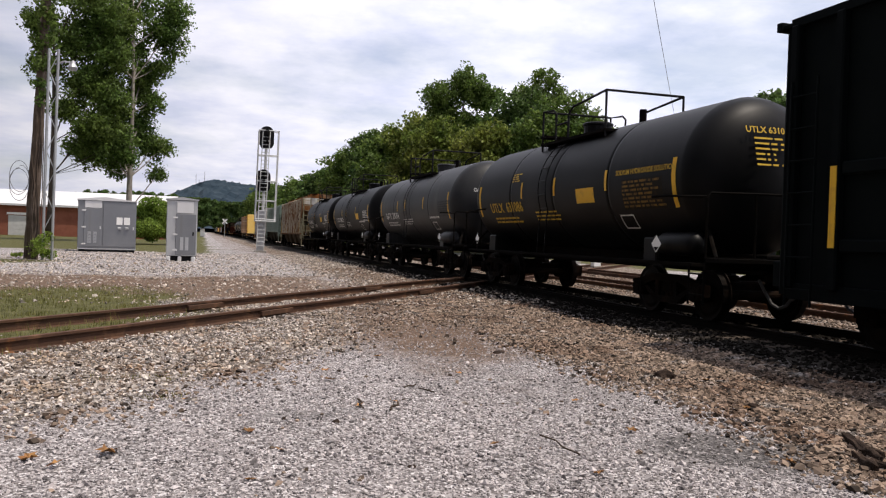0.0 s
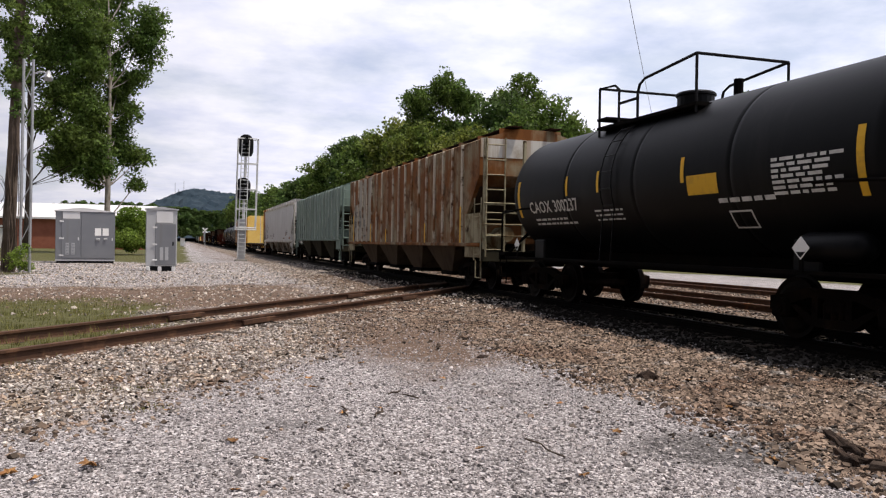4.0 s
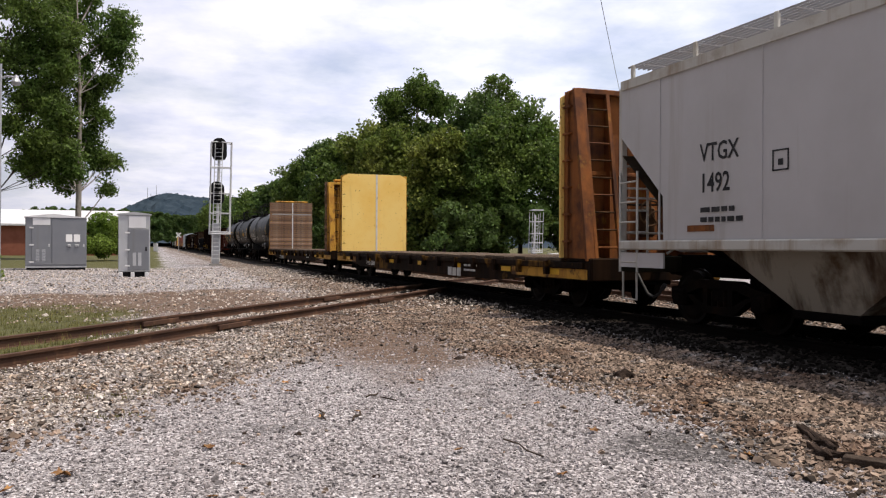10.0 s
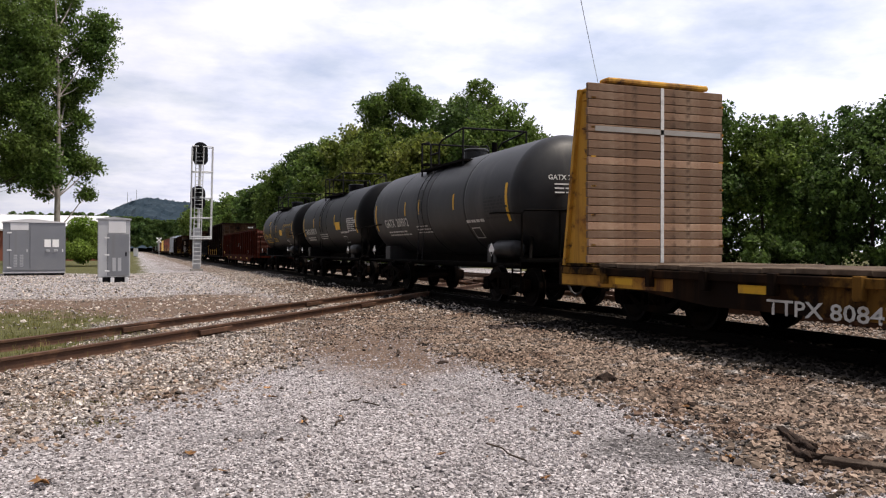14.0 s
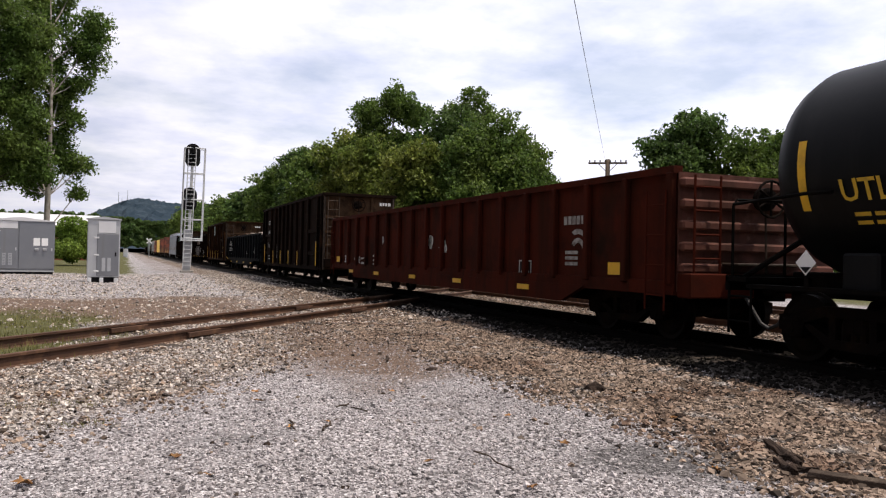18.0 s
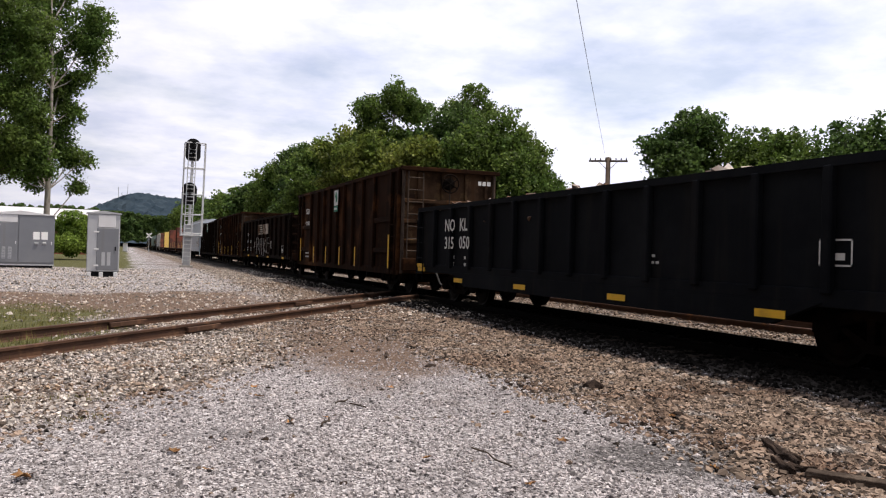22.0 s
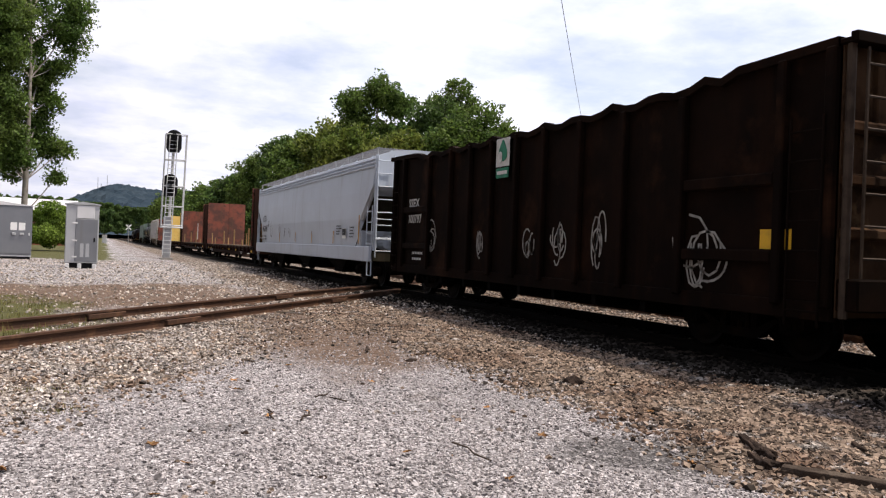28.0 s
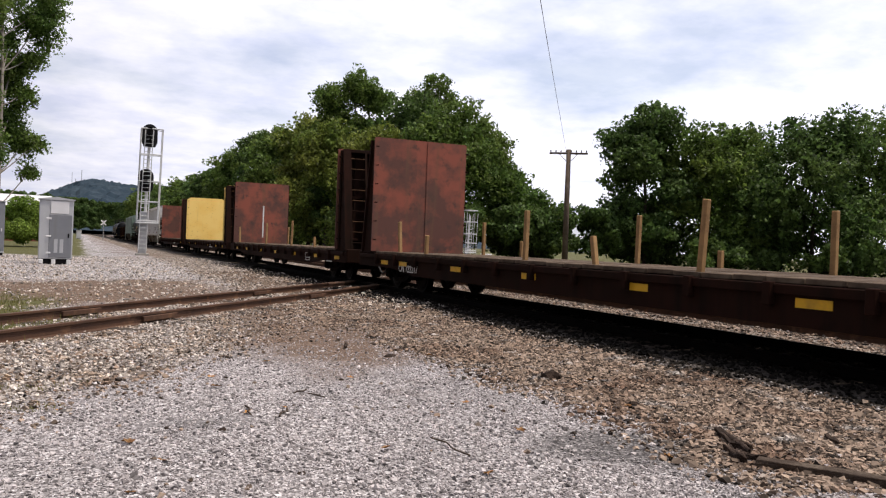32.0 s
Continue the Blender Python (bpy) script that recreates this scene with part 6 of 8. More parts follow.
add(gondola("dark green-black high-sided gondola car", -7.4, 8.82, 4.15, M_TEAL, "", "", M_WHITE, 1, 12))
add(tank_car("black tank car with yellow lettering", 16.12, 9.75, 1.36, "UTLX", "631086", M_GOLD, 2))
add(tank_car("faded grey-black tank car with white lettering", 29.19, 9.95, 1.36, "GATX", "209304", M_WHITE, 3, "grey"))
add(tank_car("black tank car with white lettering", 42.33, 10.1, 1.36, "CAOX", "300235", M_WHITE, 4))
add(tank_car("black tank car with large white lettering", 55.28, 10.0, 1.36, "CAOX", "300237", M_WHITE, 5))
add(covered_hopper("beige ribbed covered hopper streaked with rust", 62.32, 79.70, "rust", "NOKL", "831010", 6))
add(covered_hopper("grey-green ribbed covered hopper car", 81.6, 98.05, "grey", "NOKL", "828685", 7))
add(covered_hopper("light grey smooth-sided covered hopper car", 99.51, 119.74, "light", "VTGX", "1492", 8))
add(bulkhead_flat("empty bulkhead flat car with yellow panelled bulkheads", 121.92, 141.24, "orange", "TTPX", "82063", 9))
add(bulkhead_flat("empty bulkhead flat car with plank-faced bulkheads", 144.80, 163.72, "ochre", "TTPX", "80847", 10))
add(tank_car("faded grey tank car with white lettering", 171.95, 10.1, 1.36, "GATX", "209312", M_WHITE, 11, "grey"))
add(tank_car("black tank car with large white lettering", 184.88, 9.6, 1.36, "CAOX", "300119", M_WHITE, 12))
add(tank_car("black tank car with yellow lettering", 197.57, 9.6, 1.36, "UTLX", "631084", M_GOLD, 14))
add(gondola("oxide-red low gondola car with white lettering", 204.80, 225.35, 2.53, M_RED, "CR", "592000", M_WHITE, 15, 19, "low"))
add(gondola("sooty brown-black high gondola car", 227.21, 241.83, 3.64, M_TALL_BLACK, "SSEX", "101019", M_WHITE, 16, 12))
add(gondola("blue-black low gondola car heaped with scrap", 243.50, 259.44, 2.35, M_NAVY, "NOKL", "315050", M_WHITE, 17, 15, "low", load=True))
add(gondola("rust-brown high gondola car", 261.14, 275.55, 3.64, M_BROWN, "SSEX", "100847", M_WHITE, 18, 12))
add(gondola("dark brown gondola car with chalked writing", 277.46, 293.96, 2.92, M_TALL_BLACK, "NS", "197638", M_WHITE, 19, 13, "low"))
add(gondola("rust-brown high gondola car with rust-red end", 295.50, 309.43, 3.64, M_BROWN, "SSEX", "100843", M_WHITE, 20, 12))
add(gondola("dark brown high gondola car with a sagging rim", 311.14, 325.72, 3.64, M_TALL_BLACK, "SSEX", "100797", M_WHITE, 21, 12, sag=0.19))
add(covered_hopper("pale blue-grey round-sided covered hopper car", 327.50, 347.07, "round", "ACFX", "462045", 22))
STAKES = [(8.25, 0.85, -8, -1), (6.56, 0.5, 3, -1), (1.89, 0.98, 1, -1), (-0.36, 0.52, -12, -1), (-2.74, 1.02, 4, -1), (6.5, 0.45, 0, 1), (8.6, 0.95, 0, 1), (1.9, 1.02, 1, 1), (-0.38, 0.36, 0, 1), (-2.68, 1.0, 0, 1), (-6.12, 0.40, -5, -1), (-8.3, 1.05, -1, -1), (-6.2, 0.44, 2, 1)]
add(bulkhead_flat("empty bulkhead flat car with faded red bulkheads and stakes", 349.4, 369.47, "maroon", "CN", "122217", 23, STAKES))
add(bulkhead_flat("empty bulkhead flat car with graffitied red bulkheads", 373.0, 391.2, "red", "", "", 24, STAKES[::2]))
add(bulkhead_flat("empty bulkhead flat car with worn yellow bulkheads", 394.8, 411.8, "yellow", "", "", 25))
add(bulkhead_flat("bulkhead flat car with dark red bulkheads", 415.4, 431.5, "maroon", "", "", 26))
add(covered_hopper("pale grey smooth covered hopper car", 434.6, 452.6, "light", "", "", 27))
add(tank_car("faded grey tank car, weathered", 460.4, 10.0, 1.36, "", "", M_WHITE, 28, "grey"))
add(tank_car("plain black tank car, weathered", 473.4, 10.0, 1.36, "", "", M_WHITE, 29))
add(covered_hopper("grey-green covered hopper car", 481.0, 498.0, "grey", "NOKL", "", 30))
add(gondola("dark brown low gondola car", 500.0, 516.5, 2.4, M_BROWN, "", "", M_WHITE, 31, 13, "low"))
add(gondola("blue-black low gondola car", 518.4, 534.6, 2.4, M_NAVY, "", "", M_WHITE, 32, 13, "low"))
add(tank_car("plain black tank car, weathered", 542.4, 10.0, 1.36, "", "", M_WHITE, 33))
add(tank_car("plain black tank car, weathered", 555.4, 10.0, 1.36, "", "", M_WHITE, 34))


def gone(t):
    """Metres that the train has rolled after t seconds."""
    return 10.705 * t + 0.0109 * t * t - 0.000163 * t ** 3


def motions():
    for car, y in TRAIN:
        walk(car, [(t, pose(TRACK_X, y - gone(t), RAIL_TOP)) for t in range(0, 33, 2)])

# ---- lineside things ----
def signal_mast(x, y, h, name_label, heads=2):
    """A ladder-caged signal mast with black targets."""
    mast = thing("signal_mast", name_label, "railway signal", "signals", pose(x, y, 0))
    part("base", boxes([(-0.42, 0.42, -0.42, 0.42, 0, 0.14)], 0.02), M_CONCRETE, mast)
    part("mast", bars([[(0.05, 0, 0.1), (0.25, 0, h - 0.5)]], 0.10, 12), M_WHITE_STEEL, mast)
    part("mast_case", boxes([(-0.26, 0.24, -0.26, 0.20, 0.14, 0.33 * h)], 0.02), M_GALV, mast)
    k0 = 0.25 * h
    for cx in (-0.42, 0.95):
        for cy in (-0.40, 0.40):
            part("cage_post", bars([[(cx, cy, k0), (cx + 0.12, cy, h - 0.3)]], 0.035), M_WHITE_STEEL, mast)
    for cx in (-0.28, 0.22):
        part("ladder_stile", bars([[(cx, -0.42, 0.3), (cx + 0.22, -0.42, h - 0.4)]], 0.032), M_WHITE_STEEL, mast)
    n = int(h / 0.30)
    for k in range(n):
        z = 0.5 + (h - 1.0) * k / n
        part("ladder_rung", bars([[(-0.28 + 0.22 * z / h, -0.42, z), (0.22 + 0.22 * z / h, -0.42, z)]], 0.022, 5), M_WHITE_STEEL, mast)
    for z in (k0, k0 + 0.12, 0.41 * h, 0.565 * h, 0.77 * h, 0.965 * h):
        o = 0.12 * (z - k0) / (h - k0)
        part("cage_hoop", bars([[(-0.42 + o, -0.42, z), (0.95 + o, -0.42, z), (0.95 + o, 0.42, z), (-0.42 + o, 0.42, z), (-0.42 + o, -0.42, z)]], 0.038), M_WHITE_STEEL, mast)
    part("platform", boxes([(-0.46, 1.0, -0.5, 0.5, k0 - 0.04, k0)]), M_WHITE_STEEL, mast)
    for k in range(heads):
        z = h - 0.52 if k == 0 else 0.60 * h
        o = 0.22 if k == 0 else 0.06
        bm = bmesh.new()
        prism(bm, [(o + 0.50 * math.sin(radians(a)), z + 0.02 + 0.50 * math.cos(radians(a))) for a in range(-90, 91, 15)] + [(o + 0.50, z - 0.75), (o + 0.36, z - 1.02), (o - 0.36, z - 1.02), (o - 0.50, z - 0.75)], -0.30, -0.26)
        head = part("signal_head", bm, M_DARK, mast)
        for j in range(3):
            part("lens_hood", lathe_y(bmesh.new(), [(-0.34, 0.10), (-0.60, 0.12), (-0.60, 0.10), (-0.36, 0.085)], o, z + 0.2 - 0.42 * j, 14), M_DARK, head)
    return mast


def big_cabinet():
    """A metal relay house: body, two doors, low white gable roof, notices, vents."""
    cab = thing("relay_cabinet", "large brushed-metal relay cabinet on a gravel pad", "equipment cabinet", "cabinets", pose(-6.72, 49.0, 0, 0, 0, 7))
    W, D, H = 3.08, 2.2, 2.92
    part("plinth", boxes([(0.06, W - 0.06, 0.06, D - 0.04, 0.0, 0.14)]), M_DARK, cab)
    part("base_rail", boxes([(0, W, -0.01, D, 0.14, 0.22)]), M_CABINET_LIGHT, cab)
    part("body", boxes([(0, W, 0, D, 0.22, H)], 0.02), M_CABINET, cab)
    part("roof", prism(bmesh.new(), [(-0.06, H), (-0.06, H + 0.05), (W * 0.45, H + 0.22), (W + 0.06, H + 0.02), (W + 0.06, H)], -0.08, D + 0.08), M_ROOF, cab)
    for x0, x1 in ((0.32, 1.28), (1.32, W - 0.04)):
        top = H - 0.45 if x0 < 1 else H - 0.06
        door = part("door", boxes([(x0, x1, -0.035, 0.0, 0.30, top)], 0.012), M_CABINET, cab)
        part("handle", boxes([(x1 - 0.14, x1 - 0.08, -0.08, -0.035, 1.3, 1.46)], 0.01), M_ROOF, door)
        if x0 < 1:
            for z in (0.45, 1.4, 2.35):
                part("hinge", boxes([(x0 - 0.12, x0 + 0.10, -0.06, -0.036, z - 0.04, z + 0.04)], 0.01), M_ROOF, door)
    part("header_panel", boxes([(0.36, 1.24, -0.04, 0.0, H - 0.42, H - 0.02)], 0.01), M_ROOF, cab)
    for x in (0.52, 0.82):
        vent = part("vent", boxes([(x, x + 0.17, -0.045, -0.036, 0.50, 1.15)]), M_CABINET_LIGHT, cab)
        for k in range(7):
            part("louvre", boxes([(x + 0.02, x + 0.15, -0.056, -0.045, 0.54 + 0.085 * k, 0.57 + 0.085 * k)]), M_CABINET, vent)
    for x in (2.02, 2.42):
        part("paper_notice", boxes([(x, x + 0.32, -0.046, -0.037, 1.58, 2.0)]), M_PAPER, cab, "white notice behind plastic")
        part("latch", boxes([(x + 0.06, x + 0.26, -0.12, -0.036, 1.30, 1.44)], 0.02), M_GALV, cab)
    return cab


def small_cabinet():
    cab = thing("signal_cabinet", "tall narrow metal signal cabinet on short feet", "equipment cabinet", "cabinets", pose(-1.52, 37.6, 0, 0, 0, 3))
    W, D, H = 1.30, 1.0, 2.74
    part("body", boxes([(0, W, 0, D, 0.24, H)], 0.02), M_CABINET_LIGHT, cab)
    part("roof", prism(bmesh.new(), [(-0.06, H), (-0.06, H + 0.04), (W / 2, H + 0.13), (W + 0.06, H + 0.04), (W + 0.06, H)], -0.06, D + 0.06), M_CABINET_LIGHT, cab)
    door = part("door", boxes([(0.38, W - 0.05, -0.03, 0.0, 0.30, H - 0.62)], 0.01), M_CABINET, cab)
    part("header_panel", boxes([(0.42, W - 0.18, -0.035, 0.0, H - 0.58, H - 0.04)], 0.01), M_ROOF, cab)
    for z in (0.5, 1.2, 1.95):
        part("hinge", boxes([(0.26, 0.46, -0.055, -0.031, z - 0.035, z + 0.035)], 0.01), M_ROOF, door)
    part("handle", boxes([(W - 0.20, W - 0.14, -0.07, -0.03, 1.15, 1.33)], 0.01), M_DARK, door)
    for x in (0.58, 0.80):
        vent = part("vent", boxes([(x, x + 0.14, -0.042, -0.031, 0.50, 1.08)]), M_CABINET_LIGHT, door)
    for x in (0.02, 0.50, W - 0.22):
        part("foot", boxes([(x, x + 0.16, -0.02, 0.18, 0, 0.22)], 0.02), M_ROOF, cab)
    part("cable_box", boxes([(0.05, W - 0.05, 0.12, D - 0.1, 0.0, 0.24)]), M_DARK, cab)
    return cab


def tapered(points, radii, sides=10):
    bm = bmesh.new()
    rings = []
    for p, r in zip(points, radii):
        rings.append([bm.verts.new(Vector(p) + Vector((r * math.cos(2 * math.pi * k / sides), r * math.sin(2 * math.pi * k / sides), 0))) for k in range(sides)])
    for v, w in zip(rings, rings[1:]):
        for k in range(sides):
            bm.faces.new((v[k], v[(k + 1) % sides], w[(k + 1) % sides], w[k]))
    bm.faces.new(list(reversed(rings[0]))), bm.faces.new(rings[-1])
    return bm


def leaf_cloud(rng, centres, radii, per, size, squash=0.8):
    """Many small bent leaves scattered through clumps; a mesh of quads."""
    c = np.repeat(np.asarray(centres), per, 0)
    r = np.repeat(np.asarray(radii), per)
    n = len(c)
    d = rng.normal(size=(n, 3))
    d /= np.linalg.norm(d, axis=1)[:, None]
    p = c + d * (r * rng.uniform(0.45, 1.0, n) ** 0.6)[:, None] * np.array([1, 1, squash])
    a = rng.normal(size=(n, 3))
    a /= np.linalg.norm(a, axis=1)[:, None]
    b = np.cross(a, d + 0.6 * rng.normal(size=(n, 3)))
    b /= np.linalg.norm(b, axis=1)[:, None] + 1e-9
    s = (size * rng.uniform(0.6, 1.35, n))[:, None]
    v = np.stack([p - a * s * 0.6, p + b * s * 0.38, p + a * s * 0.6, p - b * s * 0.38], 1).reshape(-1, 3)
    return v, np.arange(4 * n).reshape(-1, 4)


def tree(x, y, h, spread_r, clear, seed, leaf, bark, label, tufts=420, per=34, size=0.24, group="trees", lobes=None, lean=(0, 0), ragged=0.0):
    """A tapered trunk with limbs; the crown is made of tufts of leaves gathered in a few lobes."""
    rng = np.random.default_rng(seed)
    t = thing("tree", label, "tree", group, pose(x, y, 0))
    r0 = 0.010 * h + 0.05
    top = (lean[0] + rng.uniform(-0.3, 0.3), lean[1], h * 0.93)
    pts = [(top[0] * k * k + 0.10 * math.sin(5 * k + seed), top[1] * k * k, h * 0.93 * k) for k in np.linspace(0, 1, 9)]
    part("trunk", tapered(pts, [r0 * (1.35 if k == 0 else 1 - 0.88 * k / 8) for k in range(9)], 9), bark, t, smooth=True)
    if lobes is None:
        lobes = [(0, 0, h - spread_r * 0.46, spread_r * 0.46)]
        for k in range(11):
            u = (k + rng.uniform(0, 1)) / 11
            prof = math.sqrt(max(0.0, 1 - ((u - 0.42) / 0.66) ** 2))
            reach, a = spread_r * prof * rng.uniform(0.35, 0.68), 2.4 * k + rng.uniform(-0.5, 0.5)
            lobes.append((reach * math.cos(a), reach * math.sin(a), clear + (h - clear - spread_r * 0.3) * u, spread_r * rng.uniform(0.34, 0.50)))
    for lx, ly, lz, lr in lobes:
        base = Vector(pts[max(0, min(8, int(8 * (lz - 0.5 * lr) / h)))])
        tip = Vector((lx, ly, lz))
        bm = tapered([base, (base + tip) / 2 + Vector((0, 0, -0.1 * lr)), tip, tip + Vector((0.2 * lr, 0, 0.7 * lr))], [max(0.04, r0 * 0.26), r0 * 0.16 + 0.02, r0 * 0.08 + 0.02, 0.02], 5)
        part("limb", bm, bark, t)
    lob = np.array([(lx + ragged * lr * u[0], ly + ragged * lr * u[1], lz + ragged * lr * u[2], lr * (1 - ragged * rng.uniform(0.5, 1.0))) for lx, ly, lz, lr in lobes for u in rng.uniform(-1, 1, (4, 3))])
    wgt = lob[:, 3] ** 2
    pick = rng.choice(len(lob), tufts, p=wgt / wgt.sum())
    d = rng.normal(size=(tufts, 3))
    d /= np.linalg.norm(d, axis=1)[:, None]
    rad = lob[pick, 3] * rng.uniform(0.05, 1.0, tufts) ** 0.5 * rng.uniform(0.82, 1.16, tufts)
    c = lob[pick, :3] + d * rad[:, None] * np.array([1, 1, 0.92])
    c[:, 2] = np.maximum(c[:, 2], 0.4)
    v, f = leaf_cloud(rng, c, rng.uniform(0.34, 0.80, tufts) * max(1.0, size / 0.26), per, size, 0.8)
    part("crown", raw_mesh("crown", v, f), leaf, t)
    return t


def thicket(name, label, spots, seed, leaf, size=0.3, per=170, category="bushes"):
    """Low leafy growth as one mass. spots: (x, y, width, height)."""
    rng = np.random.default_rng(seed)
    cs, rs = [], []
    for x, y, w, h in spots:
        n = max(6, int(w * h / 0.8))
        for k in range(n):
            r = rng.uniform(0.28, 0.75) * min(1.3, h * 0.5)
            cs.append((x + rng.uniform(-w, w) / 2, y + rng.uniform(-1, 1) * min(1.5, 0.6 * w), rng.uniform(0.25, 1.0) ** 0.8 * (h - r * 0.6)))
            rs.append(r)
    v, f = leaf_cloud(rng, cs, rs, per, size, 0.9)
    v[:, 2] = np.maximum(v[:, 2], 0.02)
    me = raw_mesh(name, v, f)
    me.materials.append(leaf)
    return tagged(new(name, me), label, category, kind="stuff")


signal_mast(3.95, 57.9, 8.9, "galvanised caged signal mast with black heads")
low = signal_mast(24.75, 50.2, 4.1, "low galvanised signal mast beyond the tracks", 0)
low.matrix_basis = pose(24.75, 50.2, 0) @ Matrix.Diagonal((0.6, 0.6, 1, 1))
big_cabinet()
small_cabinet()


def utility_pole():
    p = thing("utility_pole", "leaning weathered utility pole overgrown with vines", "utility pole", "poles", pose(-6.74, 36.3, 0))
    pts = [(0, 0, 0), (0.12, 0, 3.0), (0.20, 0, 6.0), (0.46, 0, 13.5)]
    part("pole", tapered(pts, [0.25, 0.22, 0.20, 0.17], 12), M_POLE, p, smooth=True)
    part("wire_coil", bars([[(-0.42 + 0.36 * math.sin(radians(a)), -0.25, 3.2 + 0.62 * math.cos(radians(a)) + 0.2 * math.sin(radians(a * 0.31))) for a in range(0, 1081, 20)]], 0.012, 5), M_WIRE, p)
    rng = np.random.default_rng(17)
    for k in range(9):
        a0, turn, top = rng.uniform(-1.6, 1.6), rng.uniform(-1.6, 1.6), rng.uniform(3.0, 9.5)
        line = []
        for u in np.linspace(0, 1, 14):
            z = top * u
            a, r = a0 + turn * u + 0.25 * math.sin(9 * u + k), 0.27 - 0.008 * z + 0.02 * math.sin(17 * u + k)
            line.append((0.04 + 0.034 * z + r * math.sin(a), -r * math.cos(a), z))
        part("vine_stem", tube(bmesh.new(), line, rng.uniform(0.016, 0.034), 5), M_POLE, p)
    cs, rs = [], []
    for k in range(150):
        z = 6.2 + 7.6 * rng.uniform(0, 1) ** 0.7
        reach = 0.16 + 0.85 * max(0.0, (z - 6.0) / 7.5) ** 1.3
        cs.append((0.04 + 0.034 * z + rng.normal() * reach * 0.6, rng.normal() * 0.3, z)), rs.append(rng.uniform(0.14, 0.34))
    v, f = leaf_cloud(rng, cs, rs, 44, 0.12, 0.9)
    part("vine_leaves", raw_mesh("vine_leaves", v, f), M_LEAF, p)
    return p


def lamp_pole():
    p = thing("yard_lamp", "galvanised lattice lamp post with a small lamp head", "street lamp", "", pose(-5.95, 35.4, 0))
    for x in (-0.17, 0.17):
        part("post", bars([[(x, 0, 0), (x + 0.05, 0, 8.5)]], 0.055, 8), M_GALV, p)
    part("lattice", bars([[((-0.17 if k % 2 else 0.17) + 0.012 * k * 0.8, 0, 0.4 + 0.8 * k), ((0.17 if k % 2 else -0.17) + 0.012 * (k + 1) * 0.8, 0, 1.2 + 0.8 * k)] for k in range(10)], 0.02, 5), M_GALV, p)
    part("arm", bars([[(0.10, 0, 7.88), (0.45, 0, 8.04), (0.76, 0, 8.0)]], 0.035), M_GALV, p)
    part("lamp_head", lathe_z(bmesh.new(), [(7.70, 0.15), (7.82, 0.19), (7.97, 0.10), (8.10, 0.05)], 0.76, 0, 12), M_GALV, p)
    return p


utility_pole()
lamp_pole()
cross = thing("crossing_sign", "far white crossbuck sign on a grey post", "road sign", "", pose(4.9, 190, 0))
part("post", bars([[(0, 0, 0), (0, 0, 4.3)]], 0.09, 8), M_GALV, cross)
for a in (45, -45):
    part("blade", boxes([(-0.75, 0.75, -0.14, -0.10, -0.13, 0.13)], 0.01), M_PAPER, cross, m=pose(0, 0, 3.7, 0, a, 0))
box_far = thing("relay_case", "small far white equipment case beside the lane", "cabinet", "", pose(0.05, 190, 0))
part("case", boxes([(-0.5, 0.5, -0.4, 0.4, 0.1, 1.75)], 0.03), M_PAPER, box_far)
part("lid", boxes([(-0.55, 0.55, -0.45, 0.45, 1.75, 1.85)], 0.02), M_PAPER, box_far)
part("plinth", boxes([(-0.45, 0.45, -0.35, 0.35, -0.1, 0.1)]), M_CONCRETE, box_far)
case = thing("relay_case", "small white equipment case beyond the tracks", "cabinet", "", pose(21.34, 40.75, 0))
part("case", boxes([(-0.22, 0.22, -0.2, 0.2, 0.12, 1.0)], 0.02), M_PAPER, case)
part("lid", boxes([(-0.25, 0.25, -0.23, 0.23, 1.0, 1.05)], 0.01), M_PAPER, case)
part("plinth", boxes([(-0.2, 0.2, -0.18, 0.18, -0.05, 0.12)]), M_CONCRETE, case)


def line_pole():
    d, a = 62.0, radians(33.2)
    x, y = d * math.sin(a), d * math.cos(a)
    p = thing("telegraph_pole", "old wooden telegraph pole with one crossarm", "telegraph pole", "poles", pose(x, y, 0, 0, 0, -33))
    part("pole", tapered([(0, 0, 0), (0, 0, 9.15)], [0.24, 0.17], 10), M_POLE, p, smooth=True)
    part("crossarm", boxes([(-1.45, 1.45, -0.14, 0.0, 8.78, 8.92)], 0.01), M_POLE, p)
    for k in range(8):
        xx = -1.35 + 2.7 * k / 7
        part("insulator", lathe_z(bmesh.new(), [(8.92, 0.03), (8.98, 0.05), (9.06, 0.045), (9.1, 0.02)], xx, -0.07, 8), M_DARK, p)
    part("brace", bars([[(-0.7, -0.1, 8.8), (0, -0.15, 8.1)], [(0.7, -0.1, 8.8), (0, -0.15, 8.1)]], 0.025), M_POLE, p)
    w = tagged(new("overhead_wire"), "slack overhead wire running up from the telegraph pole", "wire")
    pts = []
    for k in range(13):
        u = k / 12
        aa = radians(33.05 - 2.75 * u)
        el = radians(6.9 + 12.6 * u)
        dd = d + (16 - d) * u ** 0.45
        pts.append((dd * math.sin(aa), dd * math.cos(aa), 1.41 + dd * math.tan(el)))
    part("strand", bars([pts], 0.009, 5), M_WIRE, w)


line_pole()


